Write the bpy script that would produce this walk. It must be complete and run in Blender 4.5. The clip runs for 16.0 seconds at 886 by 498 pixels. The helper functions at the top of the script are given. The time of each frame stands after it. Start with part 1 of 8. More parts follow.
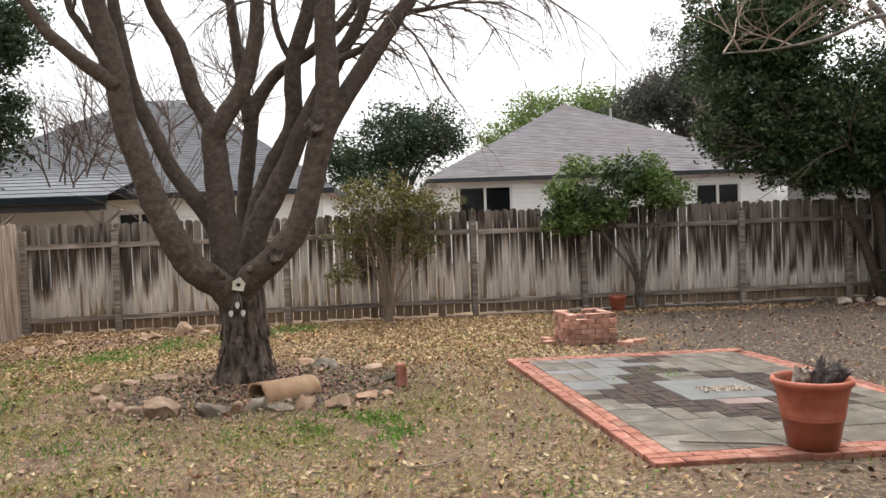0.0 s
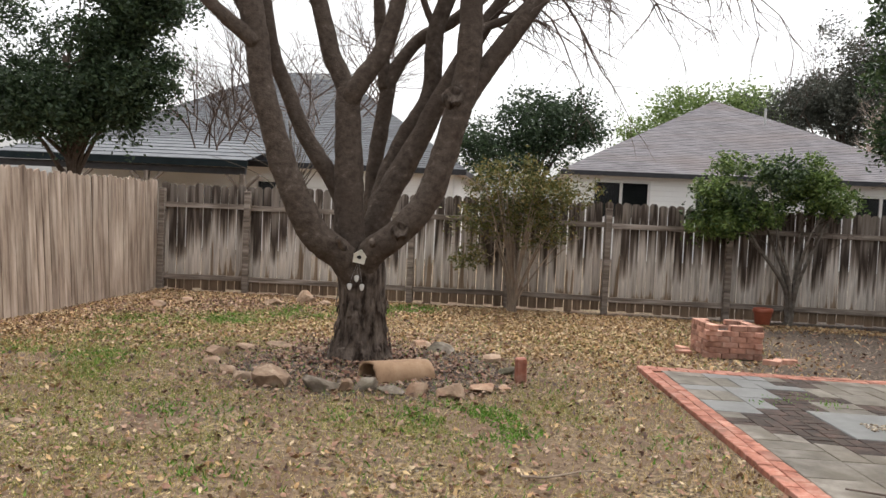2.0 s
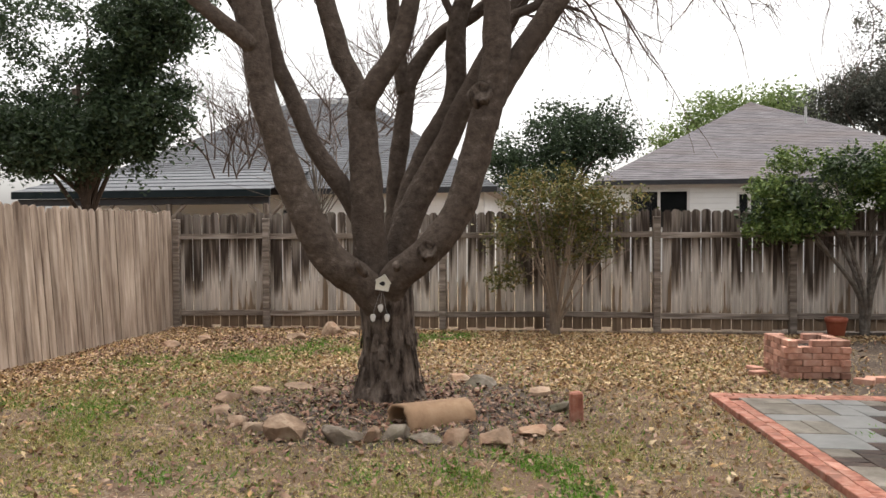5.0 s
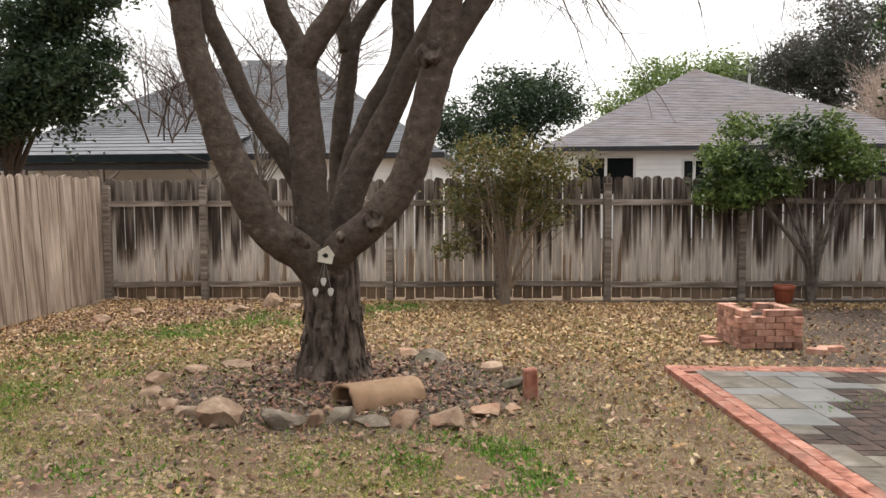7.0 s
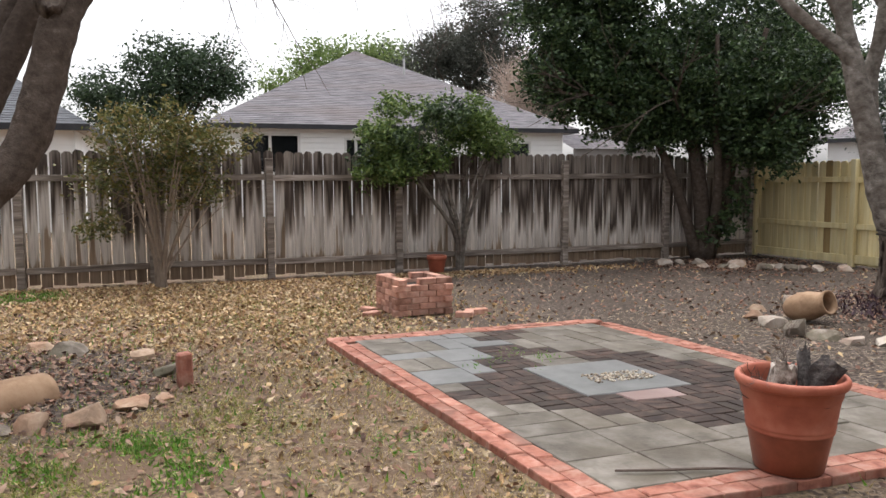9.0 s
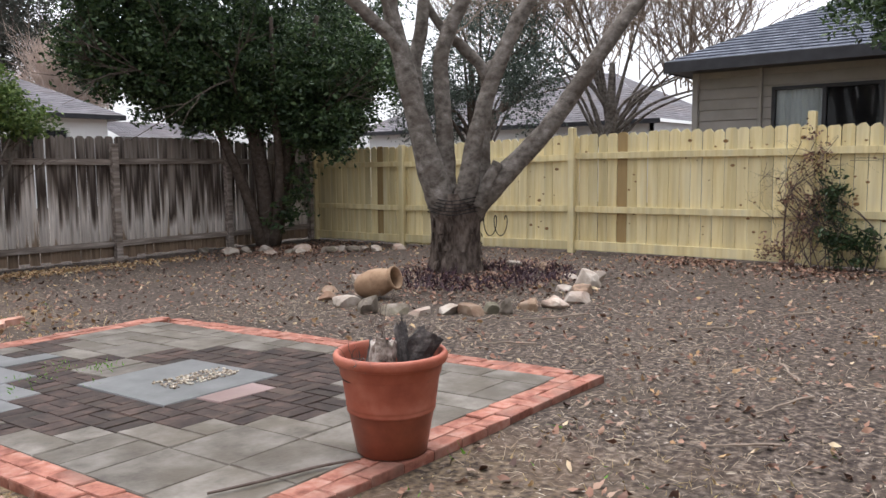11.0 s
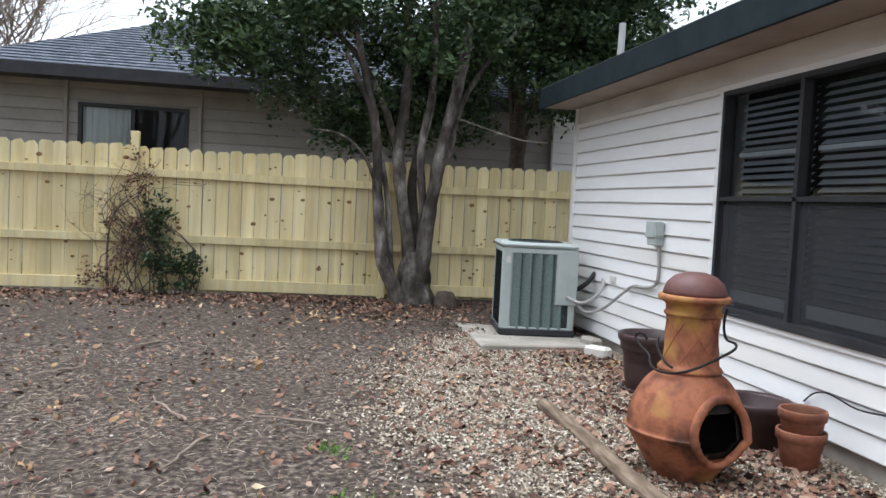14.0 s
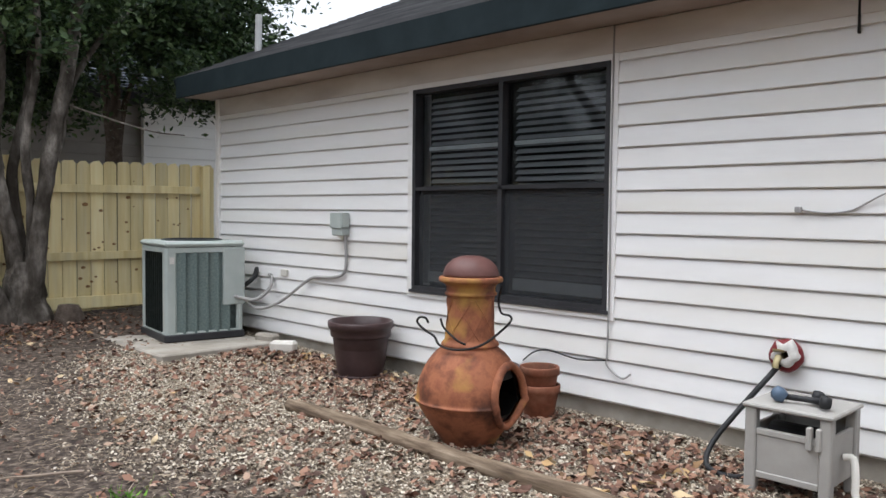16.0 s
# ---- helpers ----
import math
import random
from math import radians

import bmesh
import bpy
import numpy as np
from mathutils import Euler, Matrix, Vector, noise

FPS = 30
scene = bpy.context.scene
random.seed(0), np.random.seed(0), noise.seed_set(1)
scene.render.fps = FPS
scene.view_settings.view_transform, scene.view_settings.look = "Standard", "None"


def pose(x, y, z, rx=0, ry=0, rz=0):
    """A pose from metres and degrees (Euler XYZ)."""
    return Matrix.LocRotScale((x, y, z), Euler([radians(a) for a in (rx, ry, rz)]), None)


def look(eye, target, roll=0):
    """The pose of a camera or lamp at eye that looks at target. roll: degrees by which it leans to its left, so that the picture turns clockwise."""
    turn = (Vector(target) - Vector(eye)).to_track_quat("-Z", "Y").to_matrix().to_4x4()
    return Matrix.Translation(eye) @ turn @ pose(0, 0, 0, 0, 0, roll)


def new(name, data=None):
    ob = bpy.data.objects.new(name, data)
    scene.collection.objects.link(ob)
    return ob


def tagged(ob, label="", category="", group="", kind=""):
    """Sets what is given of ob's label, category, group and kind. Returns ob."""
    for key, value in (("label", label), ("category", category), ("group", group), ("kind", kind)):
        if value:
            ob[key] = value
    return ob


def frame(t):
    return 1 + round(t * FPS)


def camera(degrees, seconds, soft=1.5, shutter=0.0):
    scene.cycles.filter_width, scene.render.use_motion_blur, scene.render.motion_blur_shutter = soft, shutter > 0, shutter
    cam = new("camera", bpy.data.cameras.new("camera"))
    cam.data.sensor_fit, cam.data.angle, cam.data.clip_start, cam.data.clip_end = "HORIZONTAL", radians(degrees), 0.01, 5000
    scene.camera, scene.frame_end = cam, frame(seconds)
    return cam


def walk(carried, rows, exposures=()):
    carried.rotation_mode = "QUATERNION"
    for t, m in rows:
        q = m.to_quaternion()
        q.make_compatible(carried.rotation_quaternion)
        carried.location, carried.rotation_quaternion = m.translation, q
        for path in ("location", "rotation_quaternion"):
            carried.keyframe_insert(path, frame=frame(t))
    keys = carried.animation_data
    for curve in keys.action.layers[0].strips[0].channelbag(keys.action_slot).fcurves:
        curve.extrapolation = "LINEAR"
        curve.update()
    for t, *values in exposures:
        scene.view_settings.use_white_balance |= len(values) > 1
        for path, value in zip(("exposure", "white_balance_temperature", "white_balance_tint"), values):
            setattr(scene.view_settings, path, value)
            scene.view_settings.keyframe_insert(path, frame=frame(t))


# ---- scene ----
cam = camera(58.6, 16.0)
PATH = [
    (0, (-1.841, -2.926, 1.587), (-1.729, -0.93, 1.523), -2.1),
    (0.5, (-1.806, -2.788, 1.601), (-1.934, -0.794, 1.515), 1.0),
    (1, (-1.822, -2.668, 1.603), (-2.066, -0.687, 1.485), 4.0),
    (1.5, (-1.843, -2.498, 1.595), (-1.911, -0.502, 1.487), 3.1),
    (2, (-1.886, -2.38, 1.525), (-2.091, -0.393, 1.431), 2.7),
    (2.5, (-1.886, -2.201, 1.496), (-2.171, -0.221, 1.475), 2.0),
    (3, (-1.965, -1.971, 1.49), (-2.073, 0.026, 1.508), 1.2),
    (3.5, (-1.99, -1.849, 1.477), (-1.986, 0.15, 1.441), 0.9),
    (4, (-1.959, -1.673, 1.483), (-2.103, 0.321, 1.412), 0.6),
    (4.5, (-1.949, -1.559, 1.487), (-2.235, 0.42, 1.435), 0.2),
    (4.7, (-1.981, -1.503, 1.472), (-2.273, 0.475, 1.436), -0.2),
    (6.8, (-2.039, -1.04, 1.49), (-2.303, 0.938, 1.361), -0.2),
    (7, (-2.059, -1.042, 1.492), (-2.213, 0.948, 1.365), -0.3),
    (7.5, (-2.072, -1.059, 1.507), (-2.031, 0.936, 1.375), -0.1),
    (8, (-2.081, -1.036, 1.497), (-1.833, 0.943, 1.346), -0.5),
    (8.2, (-2.078, -1.018, 1.492), (-1.74, 0.946, 1.33), -0.6),
    (10.3, (-1.679, -0.47, 1.317), (-0.506, 1.141, 1.141), -0.1),
    (10.5, (-1.677, -0.42, 1.312), (-0.409, 1.117, 1.133), -0.4),
    (11, (-1.688, -0.304, 1.302), (-0.15, 0.958, 1.097), -0.5),
    (11.5, (-1.682, -0.287, 1.303), (0.01, 0.755, 1.075), 0.4),
    (12, (-1.644, -0.239, 1.285), (0.142, 0.632, 1.056), 0.3),
    (12.5, (-1.565, -0.186, 1.282), (0.307, 0.489, 1.083), 0.2),
    (13, (-1.425, -0.054, 1.255), (0.534, 0.326, 1.12), 1.0),
    (13.5, (-1.347, 0.168, 1.284), (0.648, 0.139, 1.157), 2.2),
    (14, (-1.24, 0.419, 1.263), (0.723, 0.052, 1.152), 2.9),
    (14.5, (-1.077, 0.739, 1.236), (0.826, 0.129, 1.158), 3.0),
    (15, (-0.926, 1.029, 1.231), (0.856, 0.126, 1.134), 2.3),
    (15.5, (-0.762, 1.36, 1.238), (0.819, 0.142, 1.109), 1.7),
    (16, (-0.59, 1.565, 1.227), (0.832, 0.161, 1.135), 0.6),
]
EXPOSURES = [(0, 0.9, 6600, 10), (0.5, 0.87, 6600, 10), (1, 0.76, 6600, 10), (2, 0.76, 6600, 10), (3, 0.6, 6600, 10), (4.5, 0.72, 6800, 11), (7, 0.83, 6800, 11), (8, 0.77, 6700, 11), (10.5, 0.89, 6150, 14), (11, 0.83, 6150, 13), (12.5, 0.97, 5700, 8), (13, 0.91, 5750, 8), (14, 0.85, 5800, 8), (15, 0.79, 5900, 8), (15.5, 0.57, 6000, 8), (16, 0.63, 6050, 9)]
walk(cam, [(t, look(eye, target, roll)) for t, eye, target, roll in PATH], EXPOSURES)

# ---- light ----
world = bpy.data.worlds.new("overcast_sky")
scene.world = world
world.use_nodes = True
wn, wl = world.node_tree.nodes, world.node_tree.links
wn.clear()
sky = wn.new("ShaderNodeTexSky")
sky.sky_type, sky.sun_disc = "NISHITA", False
sky.sun_elevation, sky.sun_rotation = radians(70), radians(42)
sky.air_density, sky.dust_density, sky.ozone_density = 1.0, 4.0, 1.0
pale = wn.new("ShaderNodeHueSaturation")
pale.inputs["Saturation"].default_value, pale.inputs["Value"].default_value = 0.14, 1.3
back = wn.new("ShaderNodeBackground")
back.inputs["Strength"].default_value = 0.15
wout = wn.new("ShaderNodeOutputWorld")
wl.new(sky.outputs[0], pale.inputs["Color"])
wl.new(pale.outputs[0], back.inputs["Color"])
wl.new(back.outputs[0], wout.inputs["Surface"])

sun_data = bpy.data.lights.new("sun", "SUN")
sun_data.energy, sun_data.angle, sun_data.color = 1.0, radians(50), (1.0, 0.97, 0.93)
sun = new("sun", sun_data)
sun.matrix_basis = look((-5, 8.5, 20), (0, 3, 0))


# ---- materials ----
def lin(r, g, b):
    return (r, g, b, 1.0)


def surface(name, stops, scale=4.0, rough=0.8, bump=0.3, stretch=(1, 1, 1), detail=6.0, stain=None, rand=0.0,
            bump_scale=None, metallic=0.0, spec=0.3, dist=0.01, grain=0.0, hue=0.0, coat=0.0):
    """A procedural surface: noise through a colour ramp, a broader stain, a fine bump."""
    m = bpy.data.materials.new(name)
    m.use_nodes = True
    n, l = m.node_tree.nodes, m.node_tree.links
    bsdf = n["Principled BSDF"]
    tc = n.new("ShaderNodeTexCoord")
    mp = n.new("ShaderNodeMapping")
    mp.inputs["Scale"].default_value = stretch
    l.new(tc.outputs["Object"], mp.inputs["Vector"])
    vec = mp.outputs["Vector"]
    info = None
    if rand or hue:
        info = n.new("ShaderNodeObjectInfo")
    if rand:
        mul = n.new("ShaderNodeMath")
        mul.operation = "MULTIPLY"
        mul.inputs[1].default_value = 37.0
        l.new(info.outputs["Random"], mul.inputs[0])
        add = n.new("ShaderNodeVectorMath")
        add.operation = "ADD"
        l.new(vec, add.inputs[0])
        l.new(mul.outputs[0], add.inputs[1])
        vec = add.outputs[0]
    nz = n.new("ShaderNodeTexNoise")
    nz.inputs["Scale"].default_value, nz.inputs["Detail"].default_value, nz.inputs["Roughness"].default_value = scale, detail, 0.62
    l.new(vec, nz.inputs["Vector"])
    ramp = n.new("ShaderNodeValToRGB")
    els = ramp.color_ramp.elements
    while len(els) < len(stops):
        els.new(0.5)
    for e, (p, c) in zip(els, stops):
        e.position, e.color = p, lin(*c)
    l.new(nz.outputs["Fac"], ramp.inputs["Fac"])
    colour = ramp.outputs["Color"]
    if stain:
        sscale, scol, lo, hi, amount = stain
        sn = n.new("ShaderNodeTexNoise")
        sn.inputs["Scale"].default_value, sn.inputs["Detail"].default_value = sscale, 4.0
        l.new(vec, sn.inputs["Vector"])
        rg = n.new("ShaderNodeMapRange")
        rg.inputs["From Min"].default_value, rg.inputs["From Max"].default_value = lo, hi
        rg.inputs["To Max"].default_value = amount
        l.new(sn.outputs["Fac"], rg.inputs["Value"])
        mix = n.new("ShaderNodeMixRGB")
        mix.inputs["Color2"].default_value = lin(*scol)
        l.new(rg.outputs[0], mix.inputs["Fac"])
        l.new(colour, mix.inputs["Color1"])
        colour = mix.outputs["Color"]
    if hue:
        hs = n.new("ShaderNodeHueSaturation")
        vr = n.new("ShaderNodeMapRange")
        vr.inputs["To Min"].default_value, vr.inputs["To Max"].default_value = 1.0 - hue, 1.0 + hue
        l.new(info.outputs["Random"], vr.inputs["Value"])
        l.new(vr.outputs[0], hs.inputs["Value"])
        l.new(colour, hs.inputs["Color"])
        colour = hs.outputs["Color"]
    l.new(colour, bsdf.inputs["Base Color"])
    bsdf.inputs["Roughness"].default_value = rough
    bsdf.inputs["Metallic"].default_value = metallic
    bsdf.inputs["Specular IOR Level"].default_value = spec
    bsdf.inputs["Coat Weight"].default_value = coat
    if bump:
        bn = n.new("ShaderNodeTexNoise")
        bn.inputs["Scale"].default_value, bn.inputs["Detail"].default_value = bump_scale or scale * 4, 8.0
        l.new(vec, bn.inputs["Vector"])
        bp = n.new("ShaderNodeBump")
        bp.inputs["Strength"].default_value, bp.inputs["Distance"].default_value = bump, dist
        l.new(bn.outputs["Fac"], bp.inputs["Height"])
        l.new(bp.outputs["Normal"], bsdf.inputs["Normal"])
    return m


def leafy(name, colours, rough=0.55, spec=0.35, through_light=0.25):
    """Foliage: each leaf takes its own tint; some light passes through the blade."""
    m = bpy.data.materials.new(name)
    m.use_nodes = True
    n, l = m.node_tree.nodes, m.node_tree.links
    bsdf, out = n["Principled BSDF"], n["Material Output"]
    geo = n.new("ShaderNodeNewGeometry")
    ramp = n.new("ShaderNodeValToRGB")
    els = ramp.color_ramp.elements
    while len(els) < len(colours):
        els.new(0.5)
    for i, (e, c) in enumerate(zip(els, colours)):
        e.position, e.color = i / (len(colours) - 1), lin(*c)
    l.new(geo.outputs["Random Per Island"], ramp.inputs["Fac"])
    l.new(ramp.outputs["Color"], bsdf.inputs["Base Color"])
    bsdf.inputs["Roughness"].default_value, bsdf.inputs["Specular IOR Level"].default_value = rough, spec
    if through_light:
        tr = n.new("ShaderNodeBsdfTranslucent")
        l.new(ramp.outputs["Color"], tr.inputs["Color"])
        mx = n.new("ShaderNodeMixShader")
        mx.inputs["Fac"].default_value = through_light
        l.new(bsdf.outputs[0], mx.inputs[1])
        l.new(tr.outputs[0], mx.inputs[2])
        l.new(mx.outputs[0], out.inputs["Surface"])
    return m




def weathered_boards(name):
    """Old cedar boards: grey streaks, tannin runs below the upper rail, bleached middles and earth-brown feet; mildew
    and tree shade coloured in towards the east.
    """
    m = surface(name, [(0.3, (0.55, 0.54, 0.53)), (0.5, (0.95, 0.94, 0.93)), (0.7, (1.2, 1.18, 1.16))], scale=3.0, rough=0.9, bump=0.45,
                stretch=(9, 9, 0.45), rand=1, bump_scale=20, hue=0.17, spec=0.12, dist=0.005)
    n, l = m.node_tree.nodes, m.node_tree.links
    bsdf = n["Principled BSDF"]
    grain = bsdf.inputs["Base Color"].links[0].from_socket
    tc, info = n.new("ShaderNodeTexCoord"), n.new("ShaderNodeObjectInfo")
    sep = n.new("ShaderNodeSeparateXYZ")
    l.new(tc.outputs["Object"], sep.inputs[0])
    mp = n.new("ShaderNodeMapping")
    mp.inputs["Scale"].default_value = (12, 12, 0.5)
    l.new(tc.outputs["Object"], mp.inputs["Vector"])
    far = n.new("ShaderNodeMath")
    far.operation = "MULTIPLY"
    far.inputs[1].default_value = 91.0
    l.new(info.outputs["Random"], far.inputs[0])
    shift = n.new("ShaderNodeVectorMath")
    shift.operation = "ADD"
    l.new(mp.outputs["Vector"], shift.inputs[0])
    l.new(far.outputs[0], shift.inputs[1])
    runs = n.new("ShaderNodeTexNoise")
    runs.inputs["Scale"].default_value, runs.inputs["Detail"].default_value = 1.1, 3.0
    l.new(shift.outputs[0], runs.inputs["Vector"])
    off = n.new("ShaderNodeMath")
    off.operation = "MULTIPLY_ADD"
    off.inputs[1].default_value, off.inputs[2].default_value = 2.2, -1.1
    l.new(runs.outputs["Fac"], off.inputs[0])
    amount = n.new("ShaderNodeMapRange")
    amount.inputs["From Min"].default_value, amount.inputs["From Max"].default_value = 0.15, 0.6
    l.new(sep.outputs["Z"], amount.inputs["Value"])
    drip = n.new("ShaderNodeMath")
    drip.operation = "MULTIPLY_ADD"
    l.new(off.outputs[0], drip.inputs[0])
    l.new(amount.outputs[0], drip.inputs[1])
    l.new(sep.outputs["Z"], drip.inputs[2])
    own = n.new("ShaderNodeMath")
    own.operation = "FRACT"
    l.new(far.outputs[0], own.inputs[0])
    reach = n.new("ShaderNodeMath")
    reach.operation = "MULTIPLY_ADD"
    reach.inputs[1].default_value, reach.inputs[2].default_value = 0.7, -0.35
    l.new(own.outputs[0], reach.inputs[0])
    total = n.new("ShaderNodeMath")
    total.operation = "MULTIPLY_ADD"
    l.new(reach.outputs[0], total.inputs[0])
    l.new(amount.outputs[0], total.inputs[1])
    l.new(drip.outputs[0], total.inputs[2])
    place, along = n.new("ShaderNodeNewGeometry"), n.new("ShaderNodeSeparateXYZ")
    l.new(place.outputs["Position"], along.inputs[0])
    # darkens eastward: mildew, and the evergreen's shade put into the board colour
    mildew_shade = n.new("ShaderNodeMapRange")
    mildew_shade.inputs["From Min"].default_value, mildew_shade.inputs["From Max"].default_value, mildew_shade.inputs["To Max"].default_value = 0.5, 6.0, 0.42
    l.new(along.outputs["X"], mildew_shade.inputs["Value"])
    darkened = n.new("ShaderNodeMath")
    darkened.operation = "MULTIPLY_ADD"
    l.new(mildew_shade.outputs[0], darkened.inputs[0])
    l.new(amount.outputs[0], darkened.inputs[1])
    l.new(total.outputs[0], darkened.inputs[2])
    unit = n.new("ShaderNodeMapRange")
    unit.inputs["From Max"].default_value = 1.8
    l.new(darkened.outputs[0], unit.inputs["Value"])
    ramp = n.new("ShaderNodeValToRGB")
    stops = [(0.0, (0.23, 0.165, 0.115)), (0.125, (0.27, 0.205, 0.15)), (0.15, (0.5, 0.45, 0.4)), (0.4, (0.6, 0.555, 0.51)), (0.49, (0.41, 0.365, 0.325)), (0.58, (0.22, 0.186, 0.158)),
             (0.7, (0.066, 0.051, 0.042)), (0.82, (0.085, 0.068, 0.058)), (1.0, (0.24, 0.208, 0.182))]
    els = ramp.color_ramp.elements
    while len(els) < len(stops):
        els.new(0.5)
    for e, (p, c) in zip(els, stops):
        e.position, e.color = p, lin(*c)
    l.new(unit.outputs[0], ramp.inputs["Fac"])
    mix = n.new("ShaderNodeMixRGB")
    mix.blend_type = "MULTIPLY"
    mix.inputs["Fac"].default_value = 1.0
    l.new(ramp.outputs["Color"], mix.inputs["Color1"])
    l.new(grain, mix.inputs["Color2"])
    l.new(mix.outputs["Color"], bsdf.inputs["Base Color"])
    return m


OLD_WOOD = weathered_boards("weathered_cedar")
SIDE_WOOD = surface("weathered_pine_side_fence", [(0.32, (0.14, 0.098, 0.074)), (0.5, (0.345, 0.268, 0.212)), (0.68, (0.53, 0.435, 0.36))],
                    scale=2.4, rough=0.85, bump=0.4, stretch=(4, 4, 0.4), rand=1, bump_scale=14, hue=0.14, spec=0.15, dist=0.005)
OLD_RAIL = surface("weathered_rail", [(0.3, (0.10, 0.079, 0.065)), (0.5, (0.24, 0.2, 0.168)), (0.7, (0.44, 0.385, 0.34))],
                   scale=2.5, rough=0.88, bump=0.4, stretch=(0.7, 8, 8), rand=1, hue=0.12, spec=0.15)
NEW_WOOD = surface("treated_new_pine", [(0.3, (0.665, 0.532, 0.253)), (0.5, (0.785, 0.668, 0.365)), (0.7, (0.85, 0.757, 0.48))],
                   scale=1.6, rough=0.7, bump=0.2, stretch=(7, 7, 0.5), stain=(1.1, (0.52, 0.45, 0.27), 0.45, 0.75, 0.6), rand=1, bump_scale=10, hue=0.13, spec=0.25, dist=0.004)
NEW_DARK = surface("treated_pine_brown_board", [(0.3, (0.30, 0.20, 0.085)), (0.7, (0.42, 0.30, 0.14))], scale=1.6, rough=0.75, bump=0.2, stretch=(7, 7, 0.5), rand=1, hue=0.08)
KNOT = surface("knot", [(0.3, (0.20, 0.11, 0.045)), (0.7, (0.32, 0.19, 0.085))], scale=30, rough=0.7, bump=0.1)
BARK = surface("grey_brown_bark", [(0.34, (0.062, 0.047, 0.037)), (0.47, (0.088, 0.068, 0.055)), (0.6, (0.11, 0.087, 0.071)), (0.74, (0.19, 0.157, 0.13))],
               scale=15, rough=0.92, bump=0.7, stretch=(1.0, 1.0, 1.15), stain=(1.5, (0.075, 0.057, 0.046), 0.5, 0.72, 0.55), bump_scale=40, spec=0.1, dist=0.016)
BARK_ROUGH = surface("flaking_trunk_bark", [(0.36, (0.026, 0.019, 0.015)), (0.48, (0.085, 0.066, 0.054)), (0.66, (0.175, 0.142, 0.118))],
                     scale=9, rough=0.95, bump=0.9, stretch=(1.3, 1.3, 0.6), bump_scale=16, spec=0.1, dist=0.022)
BARK_DIM = surface("dim_grey_bark", [(0.34, (0.04, 0.034, 0.028)), (0.46, (0.10, 0.087, 0.074)), (0.56, (0.18, 0.16, 0.14)), (0.68, (0.33, 0.30, 0.265))],
                   scale=6, rough=0.9, bump=0.9, stretch=(1.2, 1.2, 0.6), stain=(2.2, (0.04, 0.033, 0.026), 0.47, 0.64, 0.8), bump_scale=24, spec=0.1, dist=0.02)
BARK_PALE = surface("pale_grey_bark", [(0.34, (0.085, 0.072, 0.06)), (0.48, (0.165, 0.145, 0.124)), (0.6, (0.225, 0.2, 0.175)), (0.74, (0.36, 0.33, 0.295))],
                    scale=11, rough=0.9, bump=0.7, stretch=(0.9, 0.9, 1.2), stain=(2.2, (0.085, 0.066, 0.052), 0.5, 0.68, 0.6), bump_scale=40, spec=0.1, dist=0.014)
TWIG = surface("bare_twig", [(0.3, (0.07, 0.05, 0.042)), (0.7, (0.17, 0.13, 0.11))], scale=9, rough=0.9, bump=0)
TWIG_PALE = surface("pale_bare_twig", [(0.3, (0.2, 0.155, 0.12)), (0.7, (0.34, 0.27, 0.21))], scale=9, rough=0.9, bump=0)
TWIG_TAN = surface("tan_bare_twig", [(0.3, (0.4, 0.31, 0.255)), (0.7, (0.56, 0.46, 0.39))], scale=9, rough=0.9, bump=0)
BRICK = surface("red_clay_brick", [(0.32, (0.16, 0.058, 0.038)), (0.5, (0.32, 0.13, 0.09)), (0.68, (0.42, 0.235, 0.18))],
                scale=9, rough=0.85, bump=0.6, stain=(3.0, (0.22, 0.14, 0.11), 0.5, 0.7, 0.6), rand=1, hue=0.13, bump_scale=40, dist=0.004)
OLD_BRICK = surface("weathered_salmon_brick", [(0.3, (0.26, 0.13, 0.09)), (0.5, (0.46, 0.245, 0.18)), (0.7, (0.58, 0.38, 0.30))],
                    scale=8, rough=0.9, bump=0.7, stain=(3.0, (0.16, 0.09, 0.066), 0.5, 0.7, 0.7), rand=1, hue=0.25, bump_scale=40, dist=0.006)
DARK_BRICK = surface("dark_mossy_paver_brick", [(0.3, (0.018, 0.012, 0.010)), (0.5, (0.045, 0.03, 0.024)), (0.72, (0.1, 0.064, 0.05))],
                     scale=6, rough=0.75, bump=0.4, stain=(1.6, (0.03, 0.03, 0.02), 0.5, 0.75, 0.5), rand=1, hue=0.35, bump_scale=40, dist=0.004, spec=0.25)
PAVER = surface("grey_concrete_paver", [(0.32, (0.075, 0.064, 0.05)), (0.5, (0.145, 0.128, 0.105)), (0.68, (0.21, 0.19, 0.162))],
                scale=6, rough=0.5, bump=0.4, stain=(3.5, (0.085, 0.07, 0.05), 0.47, 0.66, 0.75), rand=1, hue=0.13, bump_scale=50, dist=0.003, spec=0.22)
WET_PAVER = surface("damp_grey_slab", [(0.3, (0.095, 0.096, 0.093)), (0.5, (0.135, 0.136, 0.132)), (0.7, (0.18, 0.18, 0.175))], scale=5, rough=0.42, bump=0.15, rand=1, hue=0.06, bump_scale=40, dist=0.003, spec=0.5)
PINK_PAVER = surface("pinkish_paver", [(0.3, (0.19, 0.125, 0.11)), (0.7, (0.28, 0.2, 0.185))], scale=3, rough=0.5, bump=0.25, rand=1, hue=0.1, bump_scale=50, dist=0.003, spec=0.45)
JOINT = surface("sand_joint", [(0.3, (0.06, 0.048, 0.036)), (0.7, (0.12, 0.095, 0.07))], scale=20, rough=0.95, bump=0.3)
